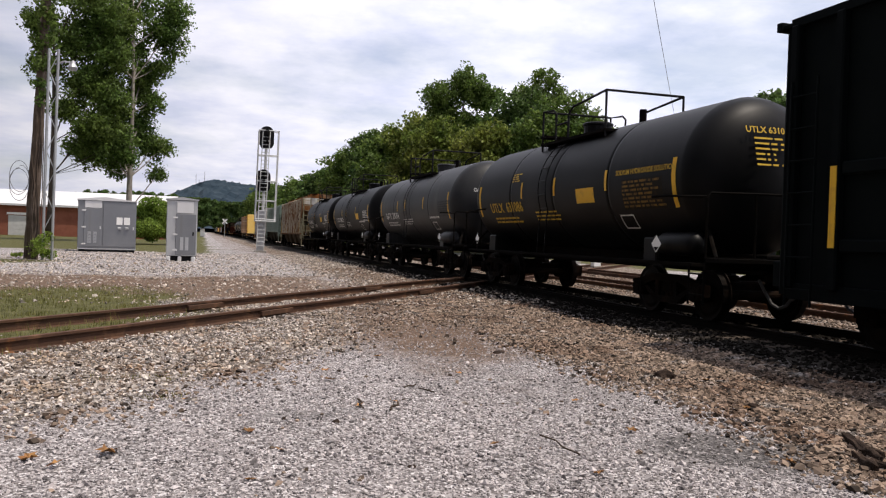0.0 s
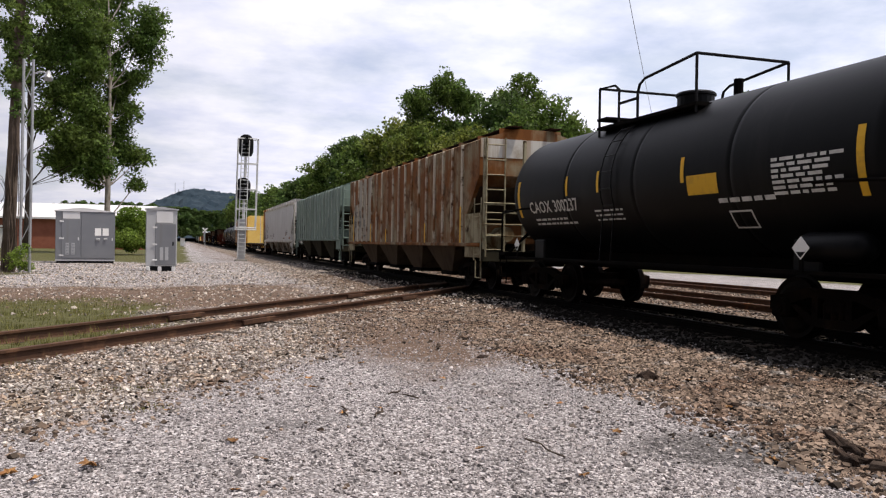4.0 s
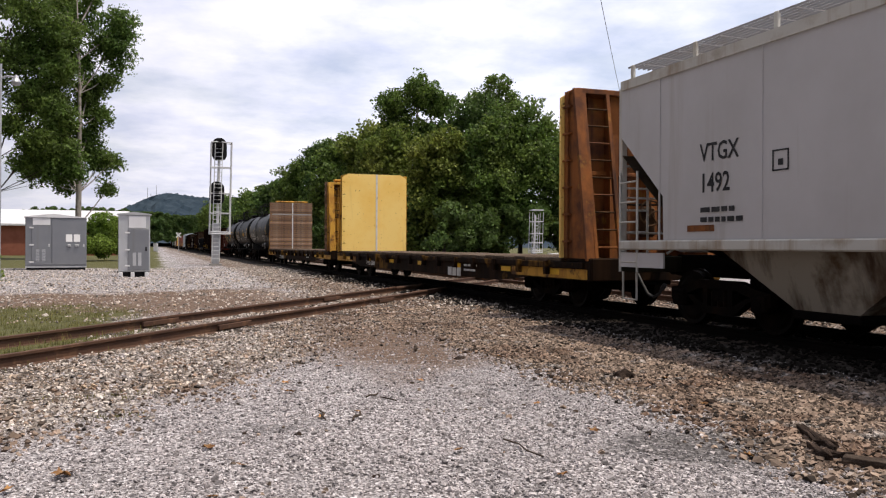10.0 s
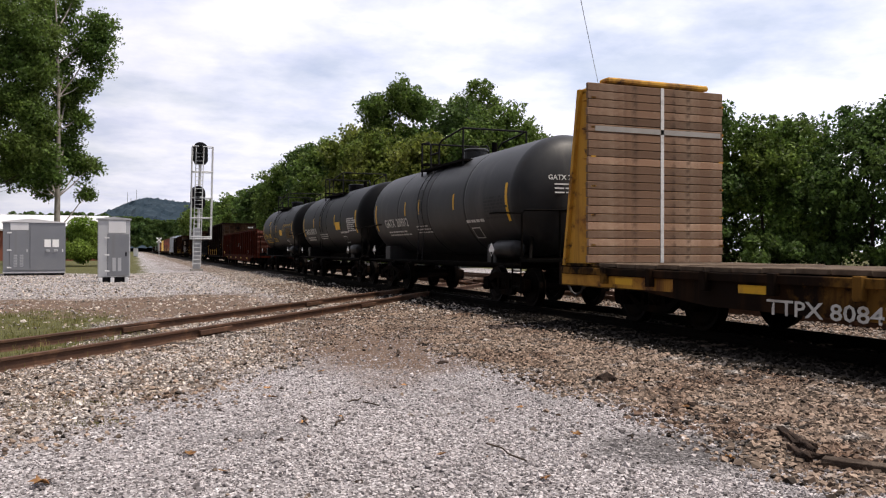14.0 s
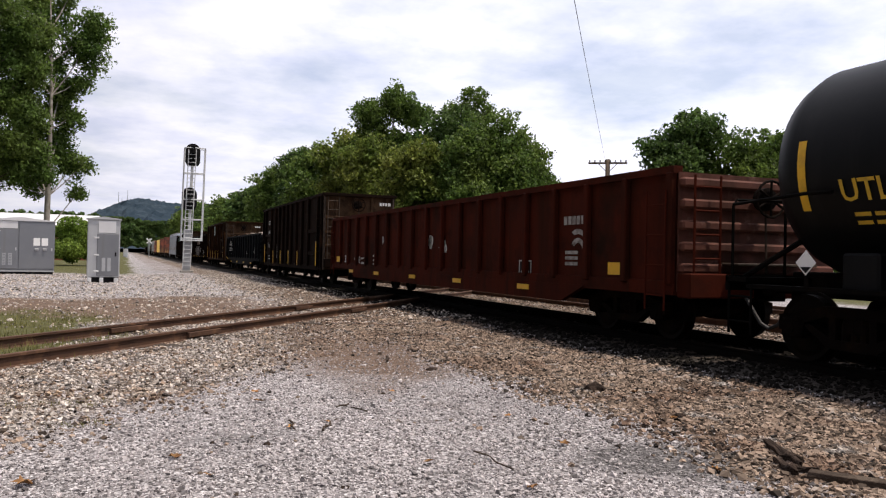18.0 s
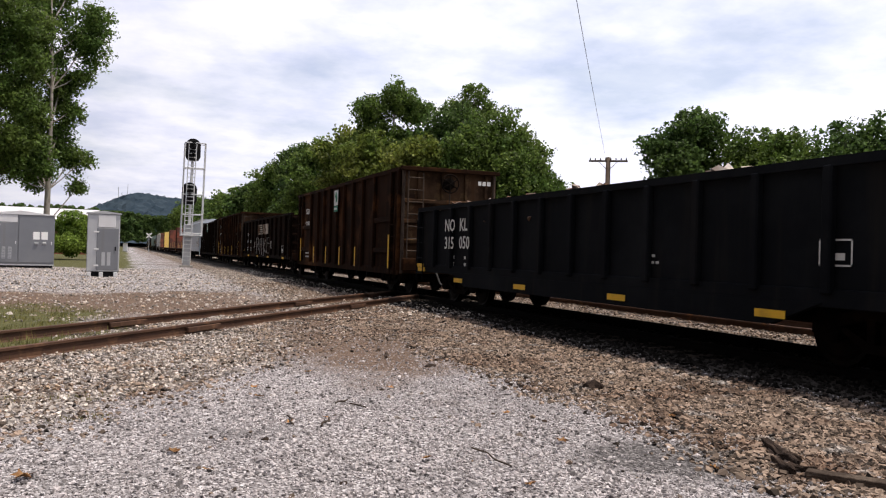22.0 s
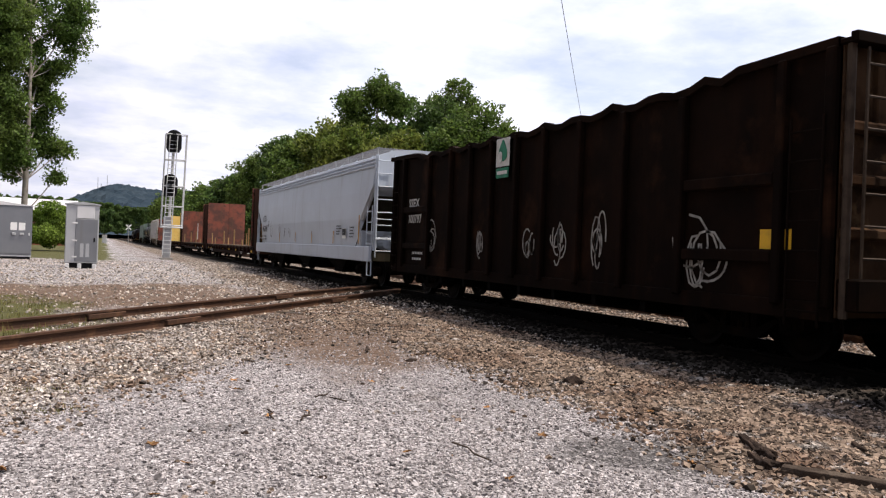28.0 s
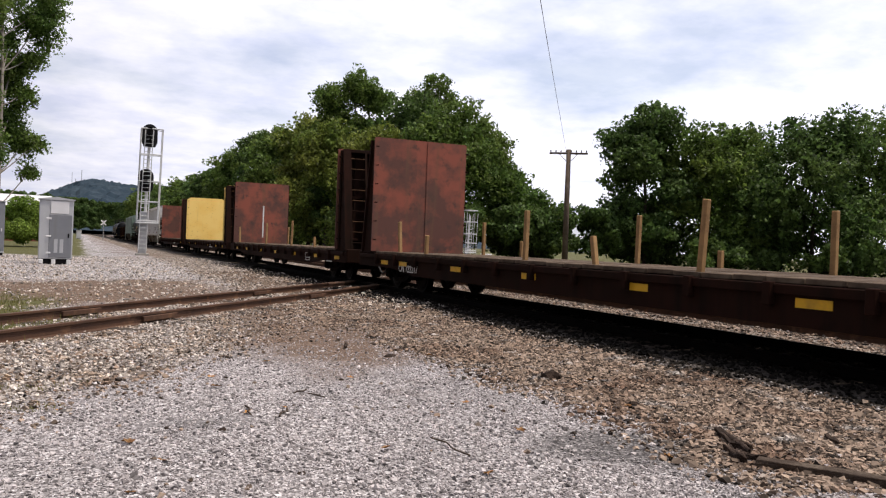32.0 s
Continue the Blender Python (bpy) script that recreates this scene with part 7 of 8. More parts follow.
def building():
    b = thing("warehouse", "low red-brick warehouse with a white metal roof", "building", "")
    x0, x1, y0, y1, h = -62.0, -4.2, 117.0, 142.0, 3.9
    part("wall", boxes([(x0, x1, y0, y0 + 0.3, 0, h)]), M_BRICK, b)
    part("wall", boxes([(x1 - 0.3, x1, y0 + 0.3, y1, 0, h)]), M_BRICK, b)
    part("wall", boxes([(x0, x0 + 0.3, y0 + 0.3, y1, 0, h), (x0, x1, y1 - 0.3, y1, 0, h)]), M_BRICK, b)
    part("roof", prism_x(bmesh.new(), [(y0 - 0.5, h), (y0 - 0.5, h + 0.25), ((y0 + y1) / 2, h + 2.6), (y1 + 0.5, h + 0.25), (y1 + 0.5, h)], x0 - 0.5, x1 + 0.5), M_ROOF, b)
    for k in range(58):
        part("roof_seam", boxes([(x0 + 0.5 + k, x0 + 0.56 + k, y0 - 0.52, y0 - 0.5, h + 0.02, h + 0.24)]), M_ROOF, b)
    for x in (-24.4, -40.0):
        d = part("door", boxes([(x, x + 2.1, y0 - 0.06, y0 - 0.004, 0, 2.6)]), M_PANEL_DOOR, b)
        part("lintel", boxes([(x - 0.2, x + 2.3, y0 - 0.10, y0 - 0.004, 2.7, 3.0)]), M_PAPER, d)
        for k in range(5):
            part("slat", boxes([(x + 0.05, x + 2.05, y0 - 0.075, y0 - 0.06, 0.3 + 0.5 * k, 0.34 + 0.5 * k)]), M_PANEL_DOOR, d)


building()
PALE = [(0.4, 2.5, 19.4, 1.5), (0.3, 3, 15.2, 1.7), (0.5, 3, 11.0, 1.6), (-1.5, 3, 13.0, 1.8), (-1.4, 3, 9.8, 1.7), (-0.6, 3, 24.4, 2.7), (2.6, 2.5, 21.0, 2.5), (3.6, 2.0, 23.6, 2.0), (-2.6, 3, 20.5, 3.0), (0.6, 3.2, 17.4, 2.1), (2.2, 2, 17.9, 1.5), (-3.6, 3, 15.6, 3.0), (-3.4, 3, 11.0, 2.8), (0.6, 3.2, 12.8, 1.7), (1.6, 2, 14.4, 1.2), (1.6, 3, 9.6, 1.7), (2.7, 2, 9.6, 1.2), (2.4, 2, 7.0, 1.1), (-1.6, 3.6, 8.0, 1.8), (-0.8, -1, 21.5, 1.7), (-1.6, -0.8, 18.0, 1.1), (-4.2, 2, 8.3, 1.6), (-2.2, 3, 26.0, 1.6), (1.2, 2, 26.0, 1.3)]
BEHIND = [(-1.2, 0, 24.0, 2.2), (2.0, 0, 23.0, 2.9), (5.0, 0, 21.0, 2.5), (-1.5, 0, 19.8, 1.9), (1.5, 1, 18.5, 2.8), (5.0, 0, 17.4, 2.5), (-0.9, 0, 16.0, 1.7), (2.5, 1, 14.6, 2.6), (5.4, 0, 13.4, 2.3), (0.9, 0, 12.2, 1.5), (3.2, 0, 11.0, 2.4), (6.0, 0, 10.0, 1.9), (1.8, 0, 8.9, 1.5), (4.2, 0, 8.2, 1.5), (6.4, 0, 8.0, 1.1)]
tree(-6.9, 84, 27.4, 5.5, 4.5, 11, M_LEAF, M_BARK, "tall pale-barked tree with a loose open crown", 3200, 18, 0.23, lobes=PALE, ragged=0.36)
tree(-13.6, 82, 26.5, 4.8, 5.2, 12, M_LEAF, M_BARK_DARK, "tall leafy tree behind the utility pole", 2500, 18, 0.23, lobes=BEHIND, ragged=0.36)
# wood along the far side of the tracks
TALL = [(0.2, 0, 18.2, 2.5), (-2.5, 0, 17.0, 2.1), (2.7, 0.5, 17.2, 2.1), (-1.3, 1, 14.0, 2.8), (2.2, 1, 13.6, 2.8), (-2.6, 0, 12.6, 2.0), (0, 1, 8.6, 4.0)]
tree(26.9, 84, 20.6, 5.8, 3.0, 41, M_LEAF, M_BARK, "tall round-topped tree above the lineside wood", 1700, 24, 0.25, "lineside wood", TALL, ragged=0.2)
DOME = [(0, 0, 11.6, 3.6), (-3.0, 0, 10.4, 3.0), (3.0, -0.6, 10.6, 2.8), (-4.2, 0, 7.6, 2.6), (4.6, -0.6, 7.8, 2.4), (0, -2.2, 9.2, 3.4), (2.4, -2.2, 7.0, 3.0), (-2.4, -2.2, 6.6, 3.0), (5.6, -0.4, 5.0, 2.3), (-4.6, -1, 4.4, 2.6), (3.4, -2, 3.6, 2.8), (0, -2.6, 3.8, 3.0), (6.4, 0, 2.8, 1.9)]
tree(31.2, 66, 15.2, 6.2, 1.2, 50, M_LEAF, M_BARK_DARK, "big round-domed green tree in the lineside wood", 3000, 24, 0.25, "lineside wood", DOME, ragged=0.25)
SPARSE = [(0.2, 0, 17.4, 1.5), (-1.7, 0, 16.0, 1.3), (1.6, 0.3, 16.2, 1.3), (0.2, 0.5, 14.2, 2.2), (0, 0.5, 10.5, 3.0), (0, 0, 6.0, 3.0)]
tree(32.3, 74, 18.6, 4.4, 3.0, 43, M_LEAF, M_BARK, "sparse-topped tree above the lineside wood", 620, 24, 0.26, "lineside wood", SPARSE)
ROW = [(28.4, 72, 15.4, 5.2, M_LEAF_DARK), (38.4, 68, 7.6, 3.6, M_LEAF_DARK), (24.6, 68, 12.2, 4.6, M_LEAF_YELLOW), (27.6, 67, 9.0, 4.0, M_LEAF_YELLOW), (22.6, 78, 13.2, 5.2, M_LEAF_YELLOW), (37.0, 63, 6.4, 3.2, M_LEAF),
       (24.5, 92, 16.4, 5.4, M_LEAF_YELLOW), (23.5, 105, 16.4, 5.8, M_LEAF), (24.5, 120, 17.8, 5.6, M_LEAF_DARK), (24, 140, 16.6, 6.4, M_LEAF), (25, 168, 15.2, 6.8, M_LEAF_DARK),
       (24, 200, 15.2, 8.0, M_LEAF), (25, 245, 16.5, 9.0, M_LEAF_DARK), (24, 305, 19.5, 10.5, M_LEAF)]
for k, (x, y, h, r, leaf) in enumerate(ROW):
    tree(x, y, h, r, 1.2, 51 + k, leaf, M_BARK_DARK, "yellowing broad tree in the lineside wood" if leaf is M_LEAF_YELLOW else "broad green tree in the lineside wood", 900, 24, 0.28 if y < 90 else 0.36 if y < 150 else 0.58, group="lineside wood")
EAST = [(45.5, 57, 14.6, 5.2, M_LEAF_DARK), (51, 55, 13.5, 6.0, M_LEAF), (57, 49, 14.2, 7.0, M_LEAF_DARK), (66, 47, 15.0, 7.5, M_LEAF), (62, 62, 14, 7, M_LEAF_DARK), (74, 38, 15, 7.5, M_LEAF)]
for k, (x, y, h, r, leaf) in enumerate(EAST):
    tree(x, y, h, r, 1.0, 70 + k, leaf, M_BARK_DARK, "round green tree beyond the sidings", 1300, 24, 0.29, group="trees beyond the sidings")
thicket("bushes", "tangled undergrowth along the wood's edge", [(26 + 0.1 * k, 61 + 9 * k, 10, 5.0 + (k % 3)) for k in range(12)] + [(36, 60, 7, 5.2), (40, 58, 8, 5.4), (43, 57, 8, 5.0), (50, 50, 10, 2.8), (58, 45, 12, 2.6), (66, 40, 12, 2.8), (74, 34, 12, 3)], 5, M_LEAF_DARK, 0.30, 150)
thicket("vines", "bright green vines and shrubs behind the cabinets", [(-4.1, 76, 1.5, 4.4), (-3.6, 77, 1.6, 3.4), (-4.6, 75, 1.4, 2.6), (-5.4, 77, 1.6, 3.4), (-3.1, 78, 1.3, 3.6), (-4.2, 79, 2.4, 2.4)], 6, M_LEAF_BUSH, 0.15, 900)
thicket("bushes", "low weeds and vines round the foot of the utility pole", [(-6.15, 35.3, 0.5, 1.25), (-6.0, 35.2, 0.7, 0.7), (-6.7, 35.9, 1.3, 0.35)], 8, M_LEAF_BUSH, 0.075, 120)
thicket("far_woods", "dark far trees at the foot of the hill", [(-2.5, 190, 8, 7.5), (0.5, 260, 10, 9), (-16, 200, 20, 10), (-6, 320, 22, 14), (8, 420, 26, 16), (-30, 420, 60, 18), (20, 620, 80, 24), (-60, 640, 100, 24)], 9, M_LEAF_DARK, 0.42, 190, "trees")


def hill():
    xs, ys = np.linspace(-420, 520, 236), np.linspace(700, 1350, 120)
    gx, gy = np.meshgrid(xs, ys)
    ridge = bump(gx, -128, 15) * (1 - 0.75 * bump(gx, 170, 420))
    h = ridge * (53 + 3 * np.sin(gx / 31.0) + 2.0 * np.sin(gx / 13.0 + 1)) * np.exp(-((gy - 985) / 170) ** 2) + 10 * np.exp(-((gx + 90) / 160) ** 2 - ((gy - 900) / 140) ** 2)
    h = h + 1.8 * wobble(gx, gy, 9.0) * bump(h, 2, 10) + 1.2 * wobble(gx, gy, 4.0, 2.0) * bump(h, 2, 10) - 1.0 + 1.1 * np.random.default_rng(4).normal(size=h.shape) * bump(h, 3, 14) ** 2
    nx = len(xs)
    i = (np.arange(len(ys) - 1)[:, None] * nx + np.arange(nx - 1)[None, :]).ravel()
    me = raw_mesh("hill", np.stack([gx.ravel(), gy.ravel(), h.ravel()], 1), np.stack([i, i + 1, i + 1 + nx, i + nx], 1))
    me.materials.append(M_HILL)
    tagged(new("hill", me), "far wooded hill coloured blue-green as by haze", "hill", kind="structure")
    for x, z in ((-8.5, 66.5), (-5.0, 60.0), (1.0, 69.5)):
        m = thing("radio_mast", "thin far radio mast on the wooded hill", "mast", "masts on the hill", pose(x, 965, 45))
        part("mast", bars([[(0, 0, 0), (0, 0, z - 45)]], 0.28, 5), M_GALV, m)


hill()

# ---- loose stones, grass, leaves and debris ----
def rock_shapes(rng, n, faces20):
    """A few lumpy stones of unit radius."""
    out = []
    for _ in range(n):
        v = np.array([(-1, -1, -1), (1, -1, -1), (1, 1, -1), (-1, 1, -1), (-1, -1, 1), (1, -1, 1), (1, 1, 1), (-1, 1, 1)], float) * 0.72
        f = np.array([(0, 2, 1), (0, 3, 2), (4, 5, 6), (4, 6, 7), (0, 1, 5), (0, 5, 4), (1, 2, 6), (1, 6, 5), (2, 3, 7), (2, 7, 6), (3, 0, 4), (3, 4, 7)])
        if not faces20:
            v = np.array([(1, 0, -0.6), (-0.6, 0.9, -0.6), (-0.6, -0.9, -0.6), (0.7, 0.5, 0.7), (-0.9, 0, 0.7), (0.6, -0.8, 0.5)])
            f = np.array([(0, 2, 1), (3, 4, 5), (0, 1, 3), (1, 4, 3), (1, 2, 4), (2, 5, 4), (2, 0, 5), (0, 3, 5)])
        v = v + rng.uniform(-0.28, 0.28, v.shape)
        out.append((v * rng.uniform(0.75, 1.1, (len(v), 1)) * rng.uniform(0.6, 1.3, 3), f))
    return out


def scatter(name, label, x, y, size, rng, material, faces20, sink=0.35):
    """Stones of the given sizes lying on the ground, as one mesh."""
    shapes = rock_shapes(rng, 14, faces20)
    n = len(x)
    z = levels(x, y)
    pick = rng.integers(0, 14, n)
    vs, fs, base = [], [], 0
    for k, (v, f) in enumerate(shapes):
        i = np.nonzero(pick == k)[0]
        q = rng.normal(size=(len(i), 4))
        q /= np.linalg.norm(q, axis=1)[:, None]
        w, a, b, c = q.T
        R = np.stack([1 - 2 * (b * b + c * c), 2 * (a * b - c * w), 2 * (a * c + b * w), 2 * (a * b + c * w), 1 - 2 * (a * a + c * c), 2 * (b * c - a * w), 2 * (a * c - b * w), 2 * (b * c + a * w), 1 - 2 * (a * a + b * b)], 1).reshape(-1, 3, 3)
        p = np.einsum("nij,vj->nvi", R, v) * size[i][:, None, None]
        p[:, :, 2] *= 0.75
        p += np.stack([x[i], y[i], z[i] + size[i] * (0.75 - sink) * 0.8], 1)[:, None, :]
        vs.append(p.reshape(-1, 3))
        fs.append((f[None] + (base + np.arange(len(i)) * len(v))[:, None, None]).reshape(-1, 3))
        base += len(i) * len(v)
    me = raw_mesh(name, np.concatenate(vs), np.concatenate(fs))
    me.materials.append(material)
    return tagged(new(name, me), label, "gravel", kind="stuff")


def near_samples(rng, n, y0, y1, x0, x1, power=1.6):
    """Places that grow denser towards y0."""
    u = rng.uniform(0, 1, n)
    y = y0 + (y1 - y0) * u ** power
    return rng.uniform(x0, x1, n), y


def build_stones():
    rng = np.random.default_rng(21)
    x, y = near_samples(rng, 260000, 3.2, 16, -5.0, 7.0, 1.9)
    keep = np.abs(np.arctan2(x, y) - radians(21)) < radians(36)
    g, b, d, o, st = zones(x, y)
    keep &= (rng.uniform(0, 1, len(x)) > 0.25 + 0.75 * np.maximum(g, b * 0.7)) & (rng.uniform(0, 1, len(x)) > d * 0.6) & (rng.uniform(0, 1, len(x)) > st * 0.72)
    x, y = x[keep], y[keep]
    s = rng.lognormal(math.log(0.0080), 0.40, len(x))
    scatter("gravel", "pale grey limestone chippings trodden into the yard", x, y, np.clip(s, 0.004, 0.026), rng, M_STONE, False)
    x, y = near_samples(rng, 210000, 2.5, 34, -4.0, 8.6, 1.35)
    g, b, d, o, st = zones(x, y)
    keep = (rng.uniform(0, 1, len(x)) < (b * 0.95 + 0.005) * (1 - 0.62 * d)) & (o < 0.6) & (np.abs(np.arctan2(x, y) - radians(22)) < radians(40)) & (rng.uniform(0, 1, len(x)) > g)
    x, y = x[keep], y[keep]
    mx, my = near_samples(rng, 75000, 3.4, 17, 3.7, 7.4, 1.5)
    mk = rng.uniform(0, 1, len(mx)) < zones(mx, my)[1] * (1 - zones(mx, my)[3])
    x, y = np.concatenate([x, mx[mk]]), np.concatenate([y, my[mk]])
    s = np.clip(rng.lognormal(math.log(0.0158), 0.36, len(x)), 0.008, 0.036)
    pale = (-0.788 * x + 0.616 * y - BRANCH_OFF + 0.6 * wobble(x, y, 1.0) > -3.4) & (x < 4.5 + wobble(x, y, 0.8))
    pale &= rng.uniform(0, 1, len(x)) < 0.8 - 0.7 * zones(x, y)[2]
    scatter("ballast", "pale grey crushed stone beside the branch rails", x[pale], y[pale], s[pale] * 0.82, rng, M_BALLAST_PALE, True)
    x, y, s = x[~pale], y[~pale], s[~pale]
    scatter("ballast", "mixed grey and rusty-brown ballast stones", x, y, s, rng, M_BALLAST, True)
    x, y = near_samples(rng, 30000, 16, 52, -9, 7.5, 1.4)
    g, b, d, o, st = zones(x, y)
    keep = (rng.uniform(0, 1, len(x)) > 0.8 * g) & (rng.uniform(0, 1, len(x)) > 0.55 * d)
    x, y = x[keep], y[keep]
    scatter("gravel", "scattered pale stones on the lane beyond the branch track", x, y, np.clip(rng.lognormal(math.log(0.020), 0.45, len(x)), 0.010, 0.055), rng, M_BALLAST_PALE, False)
    # stones of the oily strip, coloured near black for the train's shade as well
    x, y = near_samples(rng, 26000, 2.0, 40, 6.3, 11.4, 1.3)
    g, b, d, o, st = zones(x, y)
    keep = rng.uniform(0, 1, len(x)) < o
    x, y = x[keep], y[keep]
    scatter("ballast", "ballast stones under the train, oily and coloured black as in shade", x, y, np.clip(rng.lognormal(math.log(0.024), 0.3, len(x)), 0.012, 0.05), rng, M_BALLAST_DARK, True)
    x, y = near_samples(rng, 46000, 2.0, 40, 9.75, 20, 1.3)
    scatter("ballast", "pale ballast stones of the sidings", x, y, np.clip(rng.lognormal(math.log(0.024), 0.3, len(x)), 0.012, 0.05), rng, M_BALLAST, True)


build_stones()


def build_grass():
    rng = np.random.default_rng(31)
    xs, ys = [], []
    for n, x0, x1, y0, y1 in ((150000, -9, 2.5, 7, 22), (40000, -14, -1, 28, 38)):
        x, y = rng.uniform(x0, x1, n), rng.uniform(y0, y1, n)
        g = zones(x, y)[0]
        clump = 0.5 + 0.5 * wobble(x, y, 0.35, 4.0)
        keep = rng.uniform(0, 1, n) < 0.8 * g * bump(clump, 0.35, 0.9)
        xs.append(x[keep]), ys.append(y[keep])
    # thin moss and weeds in the gravel
    first = sum(len(a) for a in xs)
    for px, py, pr in ((-0.29, 8.01, 0.16), (-0.30, 7.02, 0.14), (-0.81, 7.98, 0.20)):
        xs.append(px + rng.normal(0, pr, 130)), ys.append(py + rng.normal(0, pr * 0.6, 130))
    x, y = np.concatenate(xs), np.concatenate(ys)
    n = len(x)
    h = rng.uniform(0.025, 0.09, n) * (1 + 0.8 * (rng.uniform(0, 1, n) > 0.93)) * np.where(np.arange(n) < first, 1.0, 0.3)
    a, lean = rng.uniform(0, 2 * math.pi, n), rng.uniform(0.0, 0.7, n)
    w = rng.uniform(0.002, 0.006, n)
    z = levels(x, y)
    dx, dy = np.cos(a), np.sin(a)
    v = np.stack([np.stack([x - dy * w, y + dx * w, z], 1), np.stack([x + dy * w, y - dx * w, z], 1), np.stack([x + dx * h * lean + dy * w * 0.3, y + dy * h * lean - dx * w * 0.3, z + h], 1), np.stack([x + dx * h * lean - dy * w * 0.3, y + dy * h * lean + dx * w * 0.3, z + h], 1)], 1).reshape(-1, 3)
    me = raw_mesh("grass", v, np.arange(4 * n).reshape(-1, 4))
    me.materials.append(M_GRASS)
    tagged(new("grass", me), "thin rough grass and weeds along the branch track", "grass", kind="stuff")


build_grass()


def leaf_bm(rng, s):
    """A curled five-lobed fallen leaf."""
    bm = bmesh.new()
    pts = [(1.0, 0.0), (0.45, 0.25), (0.65, 0.75), (0.1, 0.45), (-0.3, 0.75), (-0.35, 0.3), (-0.95, 0.1), (-0.35, -0.3), (-0.3, -0.75), (0.1, -0.45), (0.65, -0.75), (0.45, -0.25)]
    c = bm.verts.new((0, 0, 0.1 * s))
    vs = [bm.verts.new((x * s * rng.uniform(0.85, 1.15), y * s * rng.uniform(0.85, 1.15), s * rng.uniform(0.05, 0.5))) for x, y in pts]
    for k in range(len(vs)):
        bm.faces.new((c, vs[k], vs[(k + 1) % len(vs)]))
    return bm


def lump(rng, sx, sy, sz, n=2):
    bm = bmesh.new()
    bmesh.ops.create_icosphere(bm, subdivisions=n, radius=1.0)
    for v in bm.verts:
        k = 1 + 0.35 * noise.noise(v.co * 1.7 + Vector((rng.uniform(0, 0.01), sx * 9, sy * 7)))
        v.co = Vector((v.co.x * sx * k, v.co.y * sy * k, max(v.co.z * sz * k, -0.2 * sz) + 0.2 * sz))
    return bm


M_CHUNK = mat("dark_earth_clod", (0.030, 0.022, 0.018), 0.95, vary=[((0.07, 0.05, 0.04), 12, 0.45, 0.7)], bump=0.6, bump_scale=60, spec=0.04)
M_ROTTEN = mat("rotten_timber", (0.055, 0.042, 0.034), 0.95, vary=[((0.12, 0.095, 0.075), 8, 0.45, 0.7)], bump=0.7, bump_scale=40, spec=0.04)


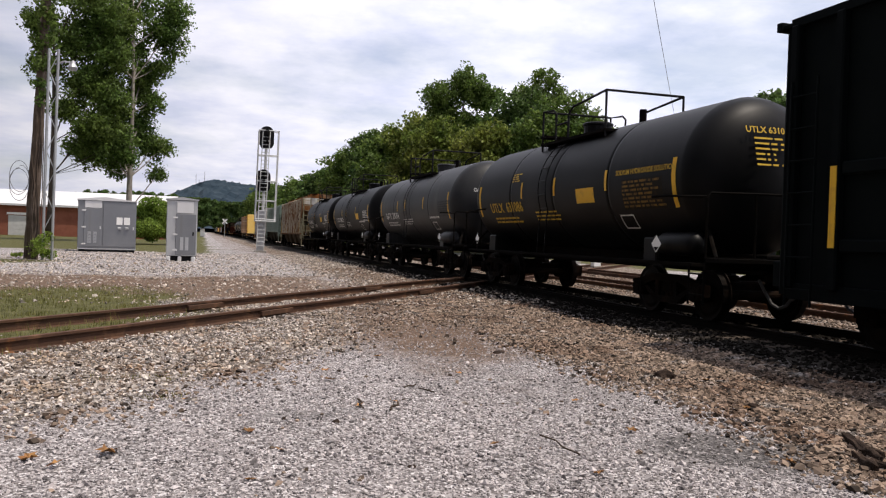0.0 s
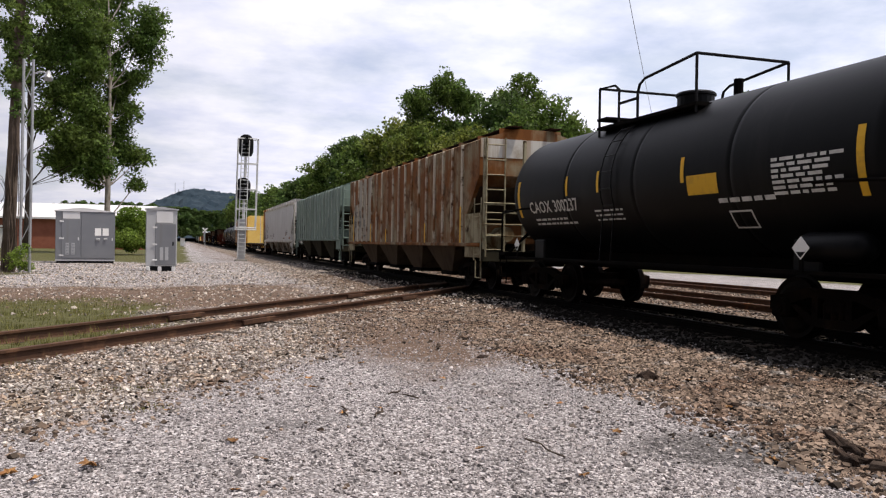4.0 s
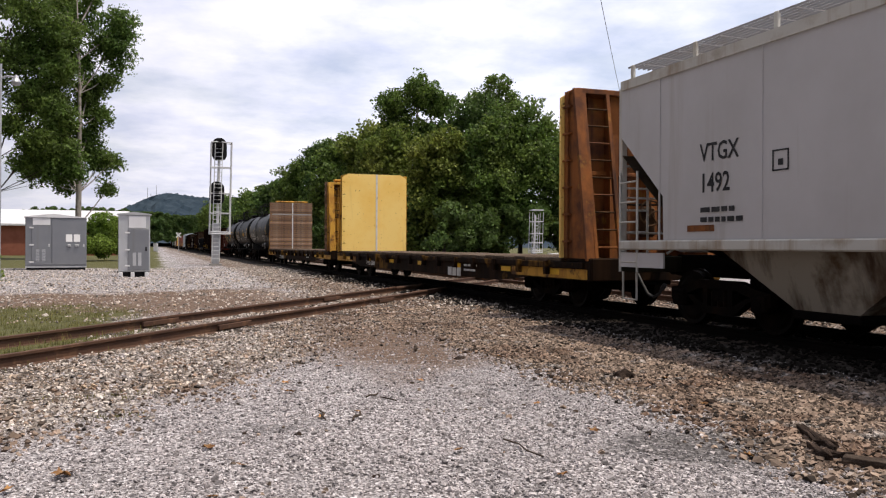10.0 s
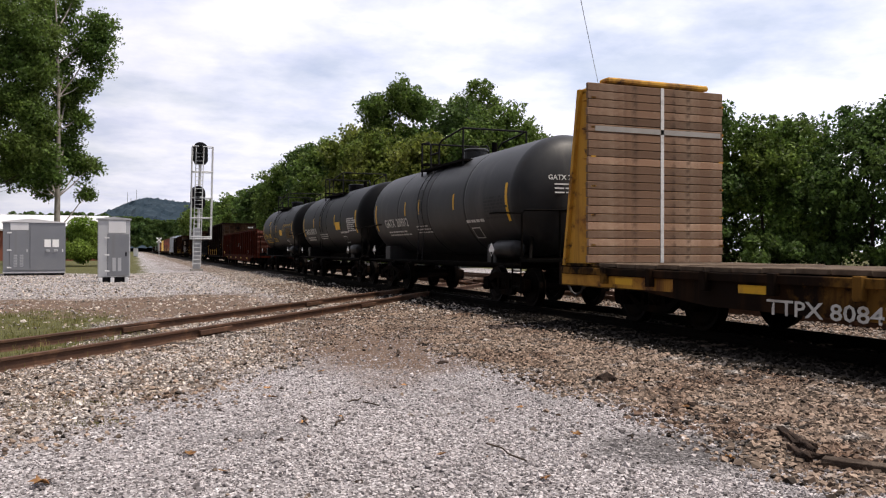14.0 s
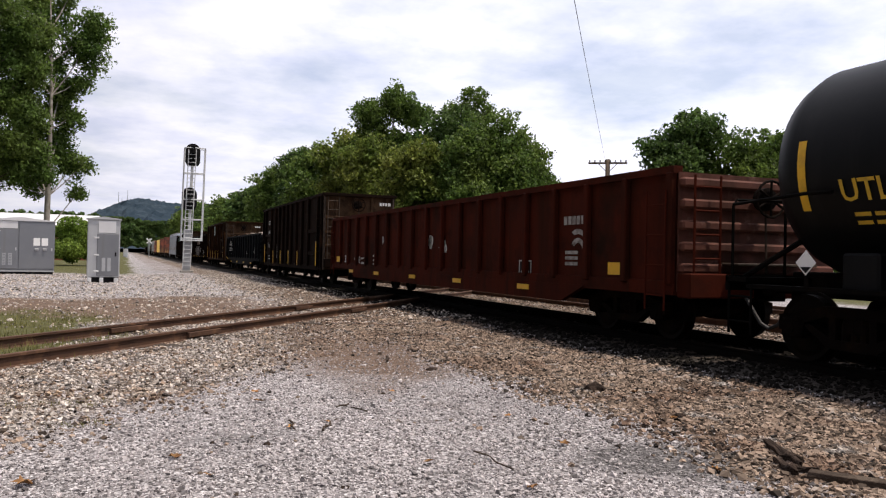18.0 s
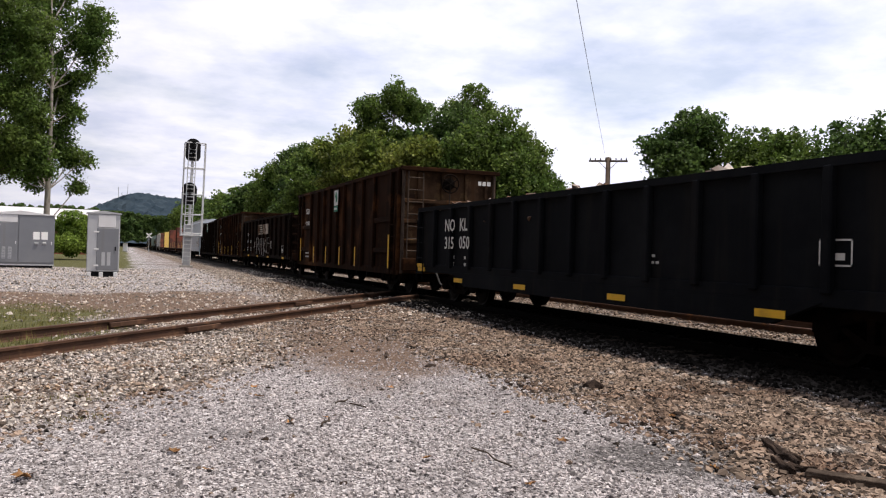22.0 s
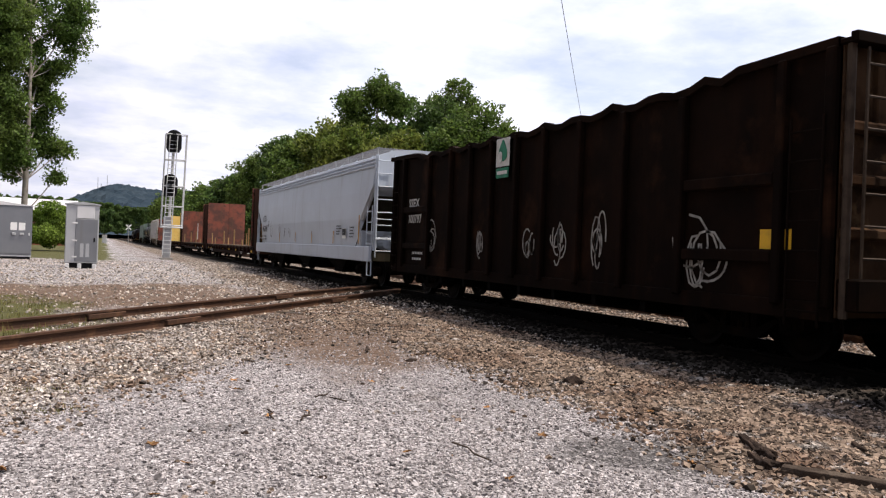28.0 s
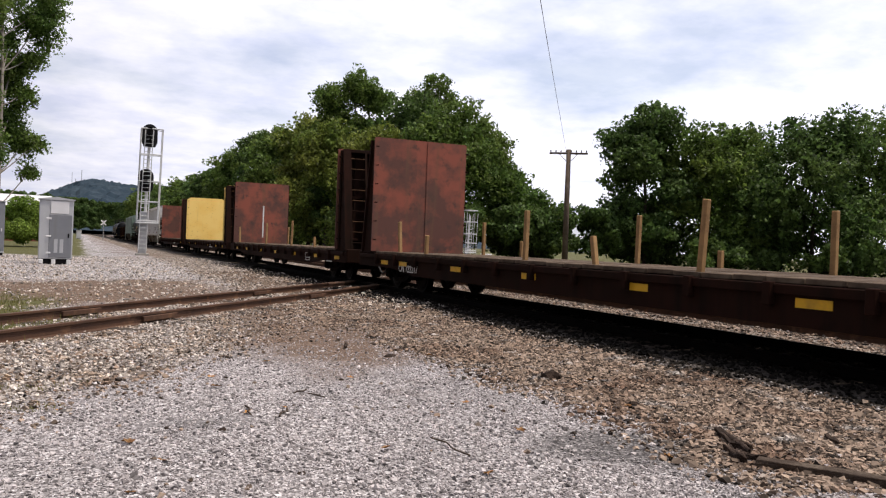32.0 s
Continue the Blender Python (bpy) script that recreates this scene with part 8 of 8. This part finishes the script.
def build_debris():
    rng = random.Random(8)
    spots = [(-0.53, 5.33, 0.065), (-0.79, 5.10, 0.045), (0.34, 5.73, 0.045), (1.22, 7.67, 0.050), (1.28, 6.46, 0.040), (-0.95, 5.25, 0.050), (0.53, 5.20, 0.040), (3.13, 5.32, 0.045), (1.6, 6.6, 0.03), (3.2, 6.4, 0.035), (2.35, 4.35, 0.035), (4.6, 5.9, 0.035), (0.3, 4.6, 0.03), (1.25, 8.2, 0.04), (2.6, 7.9, 0.035), (1.95, 5.1, 0.035), (3.75, 4.35, 0.04), (5.1, 7.2, 0.04), (-0.1, 6.9, 0.03), (2.0, 9.1, 0.04), (4.1, 9.3, 0.04)]
    for x, y, s in spots:
        ob = part("fallen_leaf", leaf_bm(rng, s * 1.3), M_DEADLEAF, m=pose(x, y, 0.012, rng.uniform(-12, 12), rng.uniform(-12, 12), rng.uniform(0, 360)))
        tagged(ob, "curled orange-brown fallen leaf on gravel", "leaf", "fallen leaves")
    for x, y, a, b, c in ((4.80, 7.50, 0.12, 0.10, 0.085), (4.75, 6.0, 0.06, 0.05, 0.04), (4.62, 6.15, 0.04, 0.035, 0.03), (3.62, 9.4, 0.11, 0.07, 0.03), (1.0, 5.95, 0.035, 0.03, 0.025), (0.64, 6.13, 0.030, 0.026, 0.020), (1.27, 4.72, 0.030, 0.024, 0.018), (0.68, 7.27, 0.030, 0.024, 0.018), (1.39, 8.17, 0.030, 0.024, 0.018)):
        ob = part("clod", lump(rng, a, b, c), M_CHUNK, m=pose(x, y, float(levels(np.array([x]), np.array([y]))[0]) - 0.005, 0, 0, rng.uniform(0, 360)))
        tagged(ob, "dark broken clod lying on the gravel", "rock", "clods on the gravel")
    for x, y, ln, turn, r in ((3.31, 10.26, 0.26, 70, 0.018), (1.9, 7.2, 0.16, 30, 0.008), (2.0, 7.0, 0.20, 120, 0.006), (2.4, 5.0, 0.5, 95, 0.006), (1.55, 6.35, 0.25, 60, 0.010), (1.3, 6.5, 0.3, 85, 0.008)):
        bm = tube(bmesh.new(), [(-ln / 2, 0, 0), (-ln / 6, ln * 0.06, r), (ln / 5, -ln * 0.04, r * 0.6), (ln / 2, ln * 0.05, r * 1.4)], r, 6)
        ob = part("stick", bm, M_ROTTEN, m=pose(x, y, 0.02, 0, 0, turn))
        tagged(ob, "short dark broken stick on the gravel", "stick", "sticks on the gravel")
    # broken sleeper ends at the edge of the ballast
    for x, y, sx, sy, sz, turn, rough, material in ((4.48, 4.50, 0.034, 0.36, 0.032, -27, 0.030, M_CHUNK), (4.22, 4.21, 0.030, 0.17, 0.028, -22, 0.026, M_CHUNK), (4.42, 4.32, 0.035, 0.06, 0.036, 10, 0.020, M_CHUNK), (4.30, 4.12, 0.040, 0.09, 0.026, 20, 0.022, M_CHUNK), (4.49, 3.62, 0.055, 0.47, 0.032, 35, 0.008, M_ROTTEN), (5.35, 4.35, 0.025, 0.13, 0.022, -30, 0.015, M_CHUNK)):
        bm = box(bmesh.new(), -sx, sx, -sy, sy, 0, 2 * sz, bevel=0.004)
        bmesh.ops.subdivide_edges(bm, edges=bm.edges[:], cuts=4, use_grid_fill=True)
        for v in bm.verts:
            k = v.co.copy()
            v.co += rough * noise.noise_vector(k * 14 + Vector((x * 5, y * 3, 0))) + 0.4 * rough * noise.noise_vector(k * 45)
            if material is M_CHUNK:
                v.co.x *= 1 - 0.5 * (k.y / sy) ** 2
            v.co.z = max(v.co.z, -0.004)
        ob = part("timber_fragment", bm, material, m=pose(x, y, 0.0, 0, 0, turn))
        tagged(ob, "black rotten fragment of a broken sleeper" if material is M_CHUNK else "flat grey rotten offcut of sleeper timber", "timber", "broken timber")


build_debris()

motions()
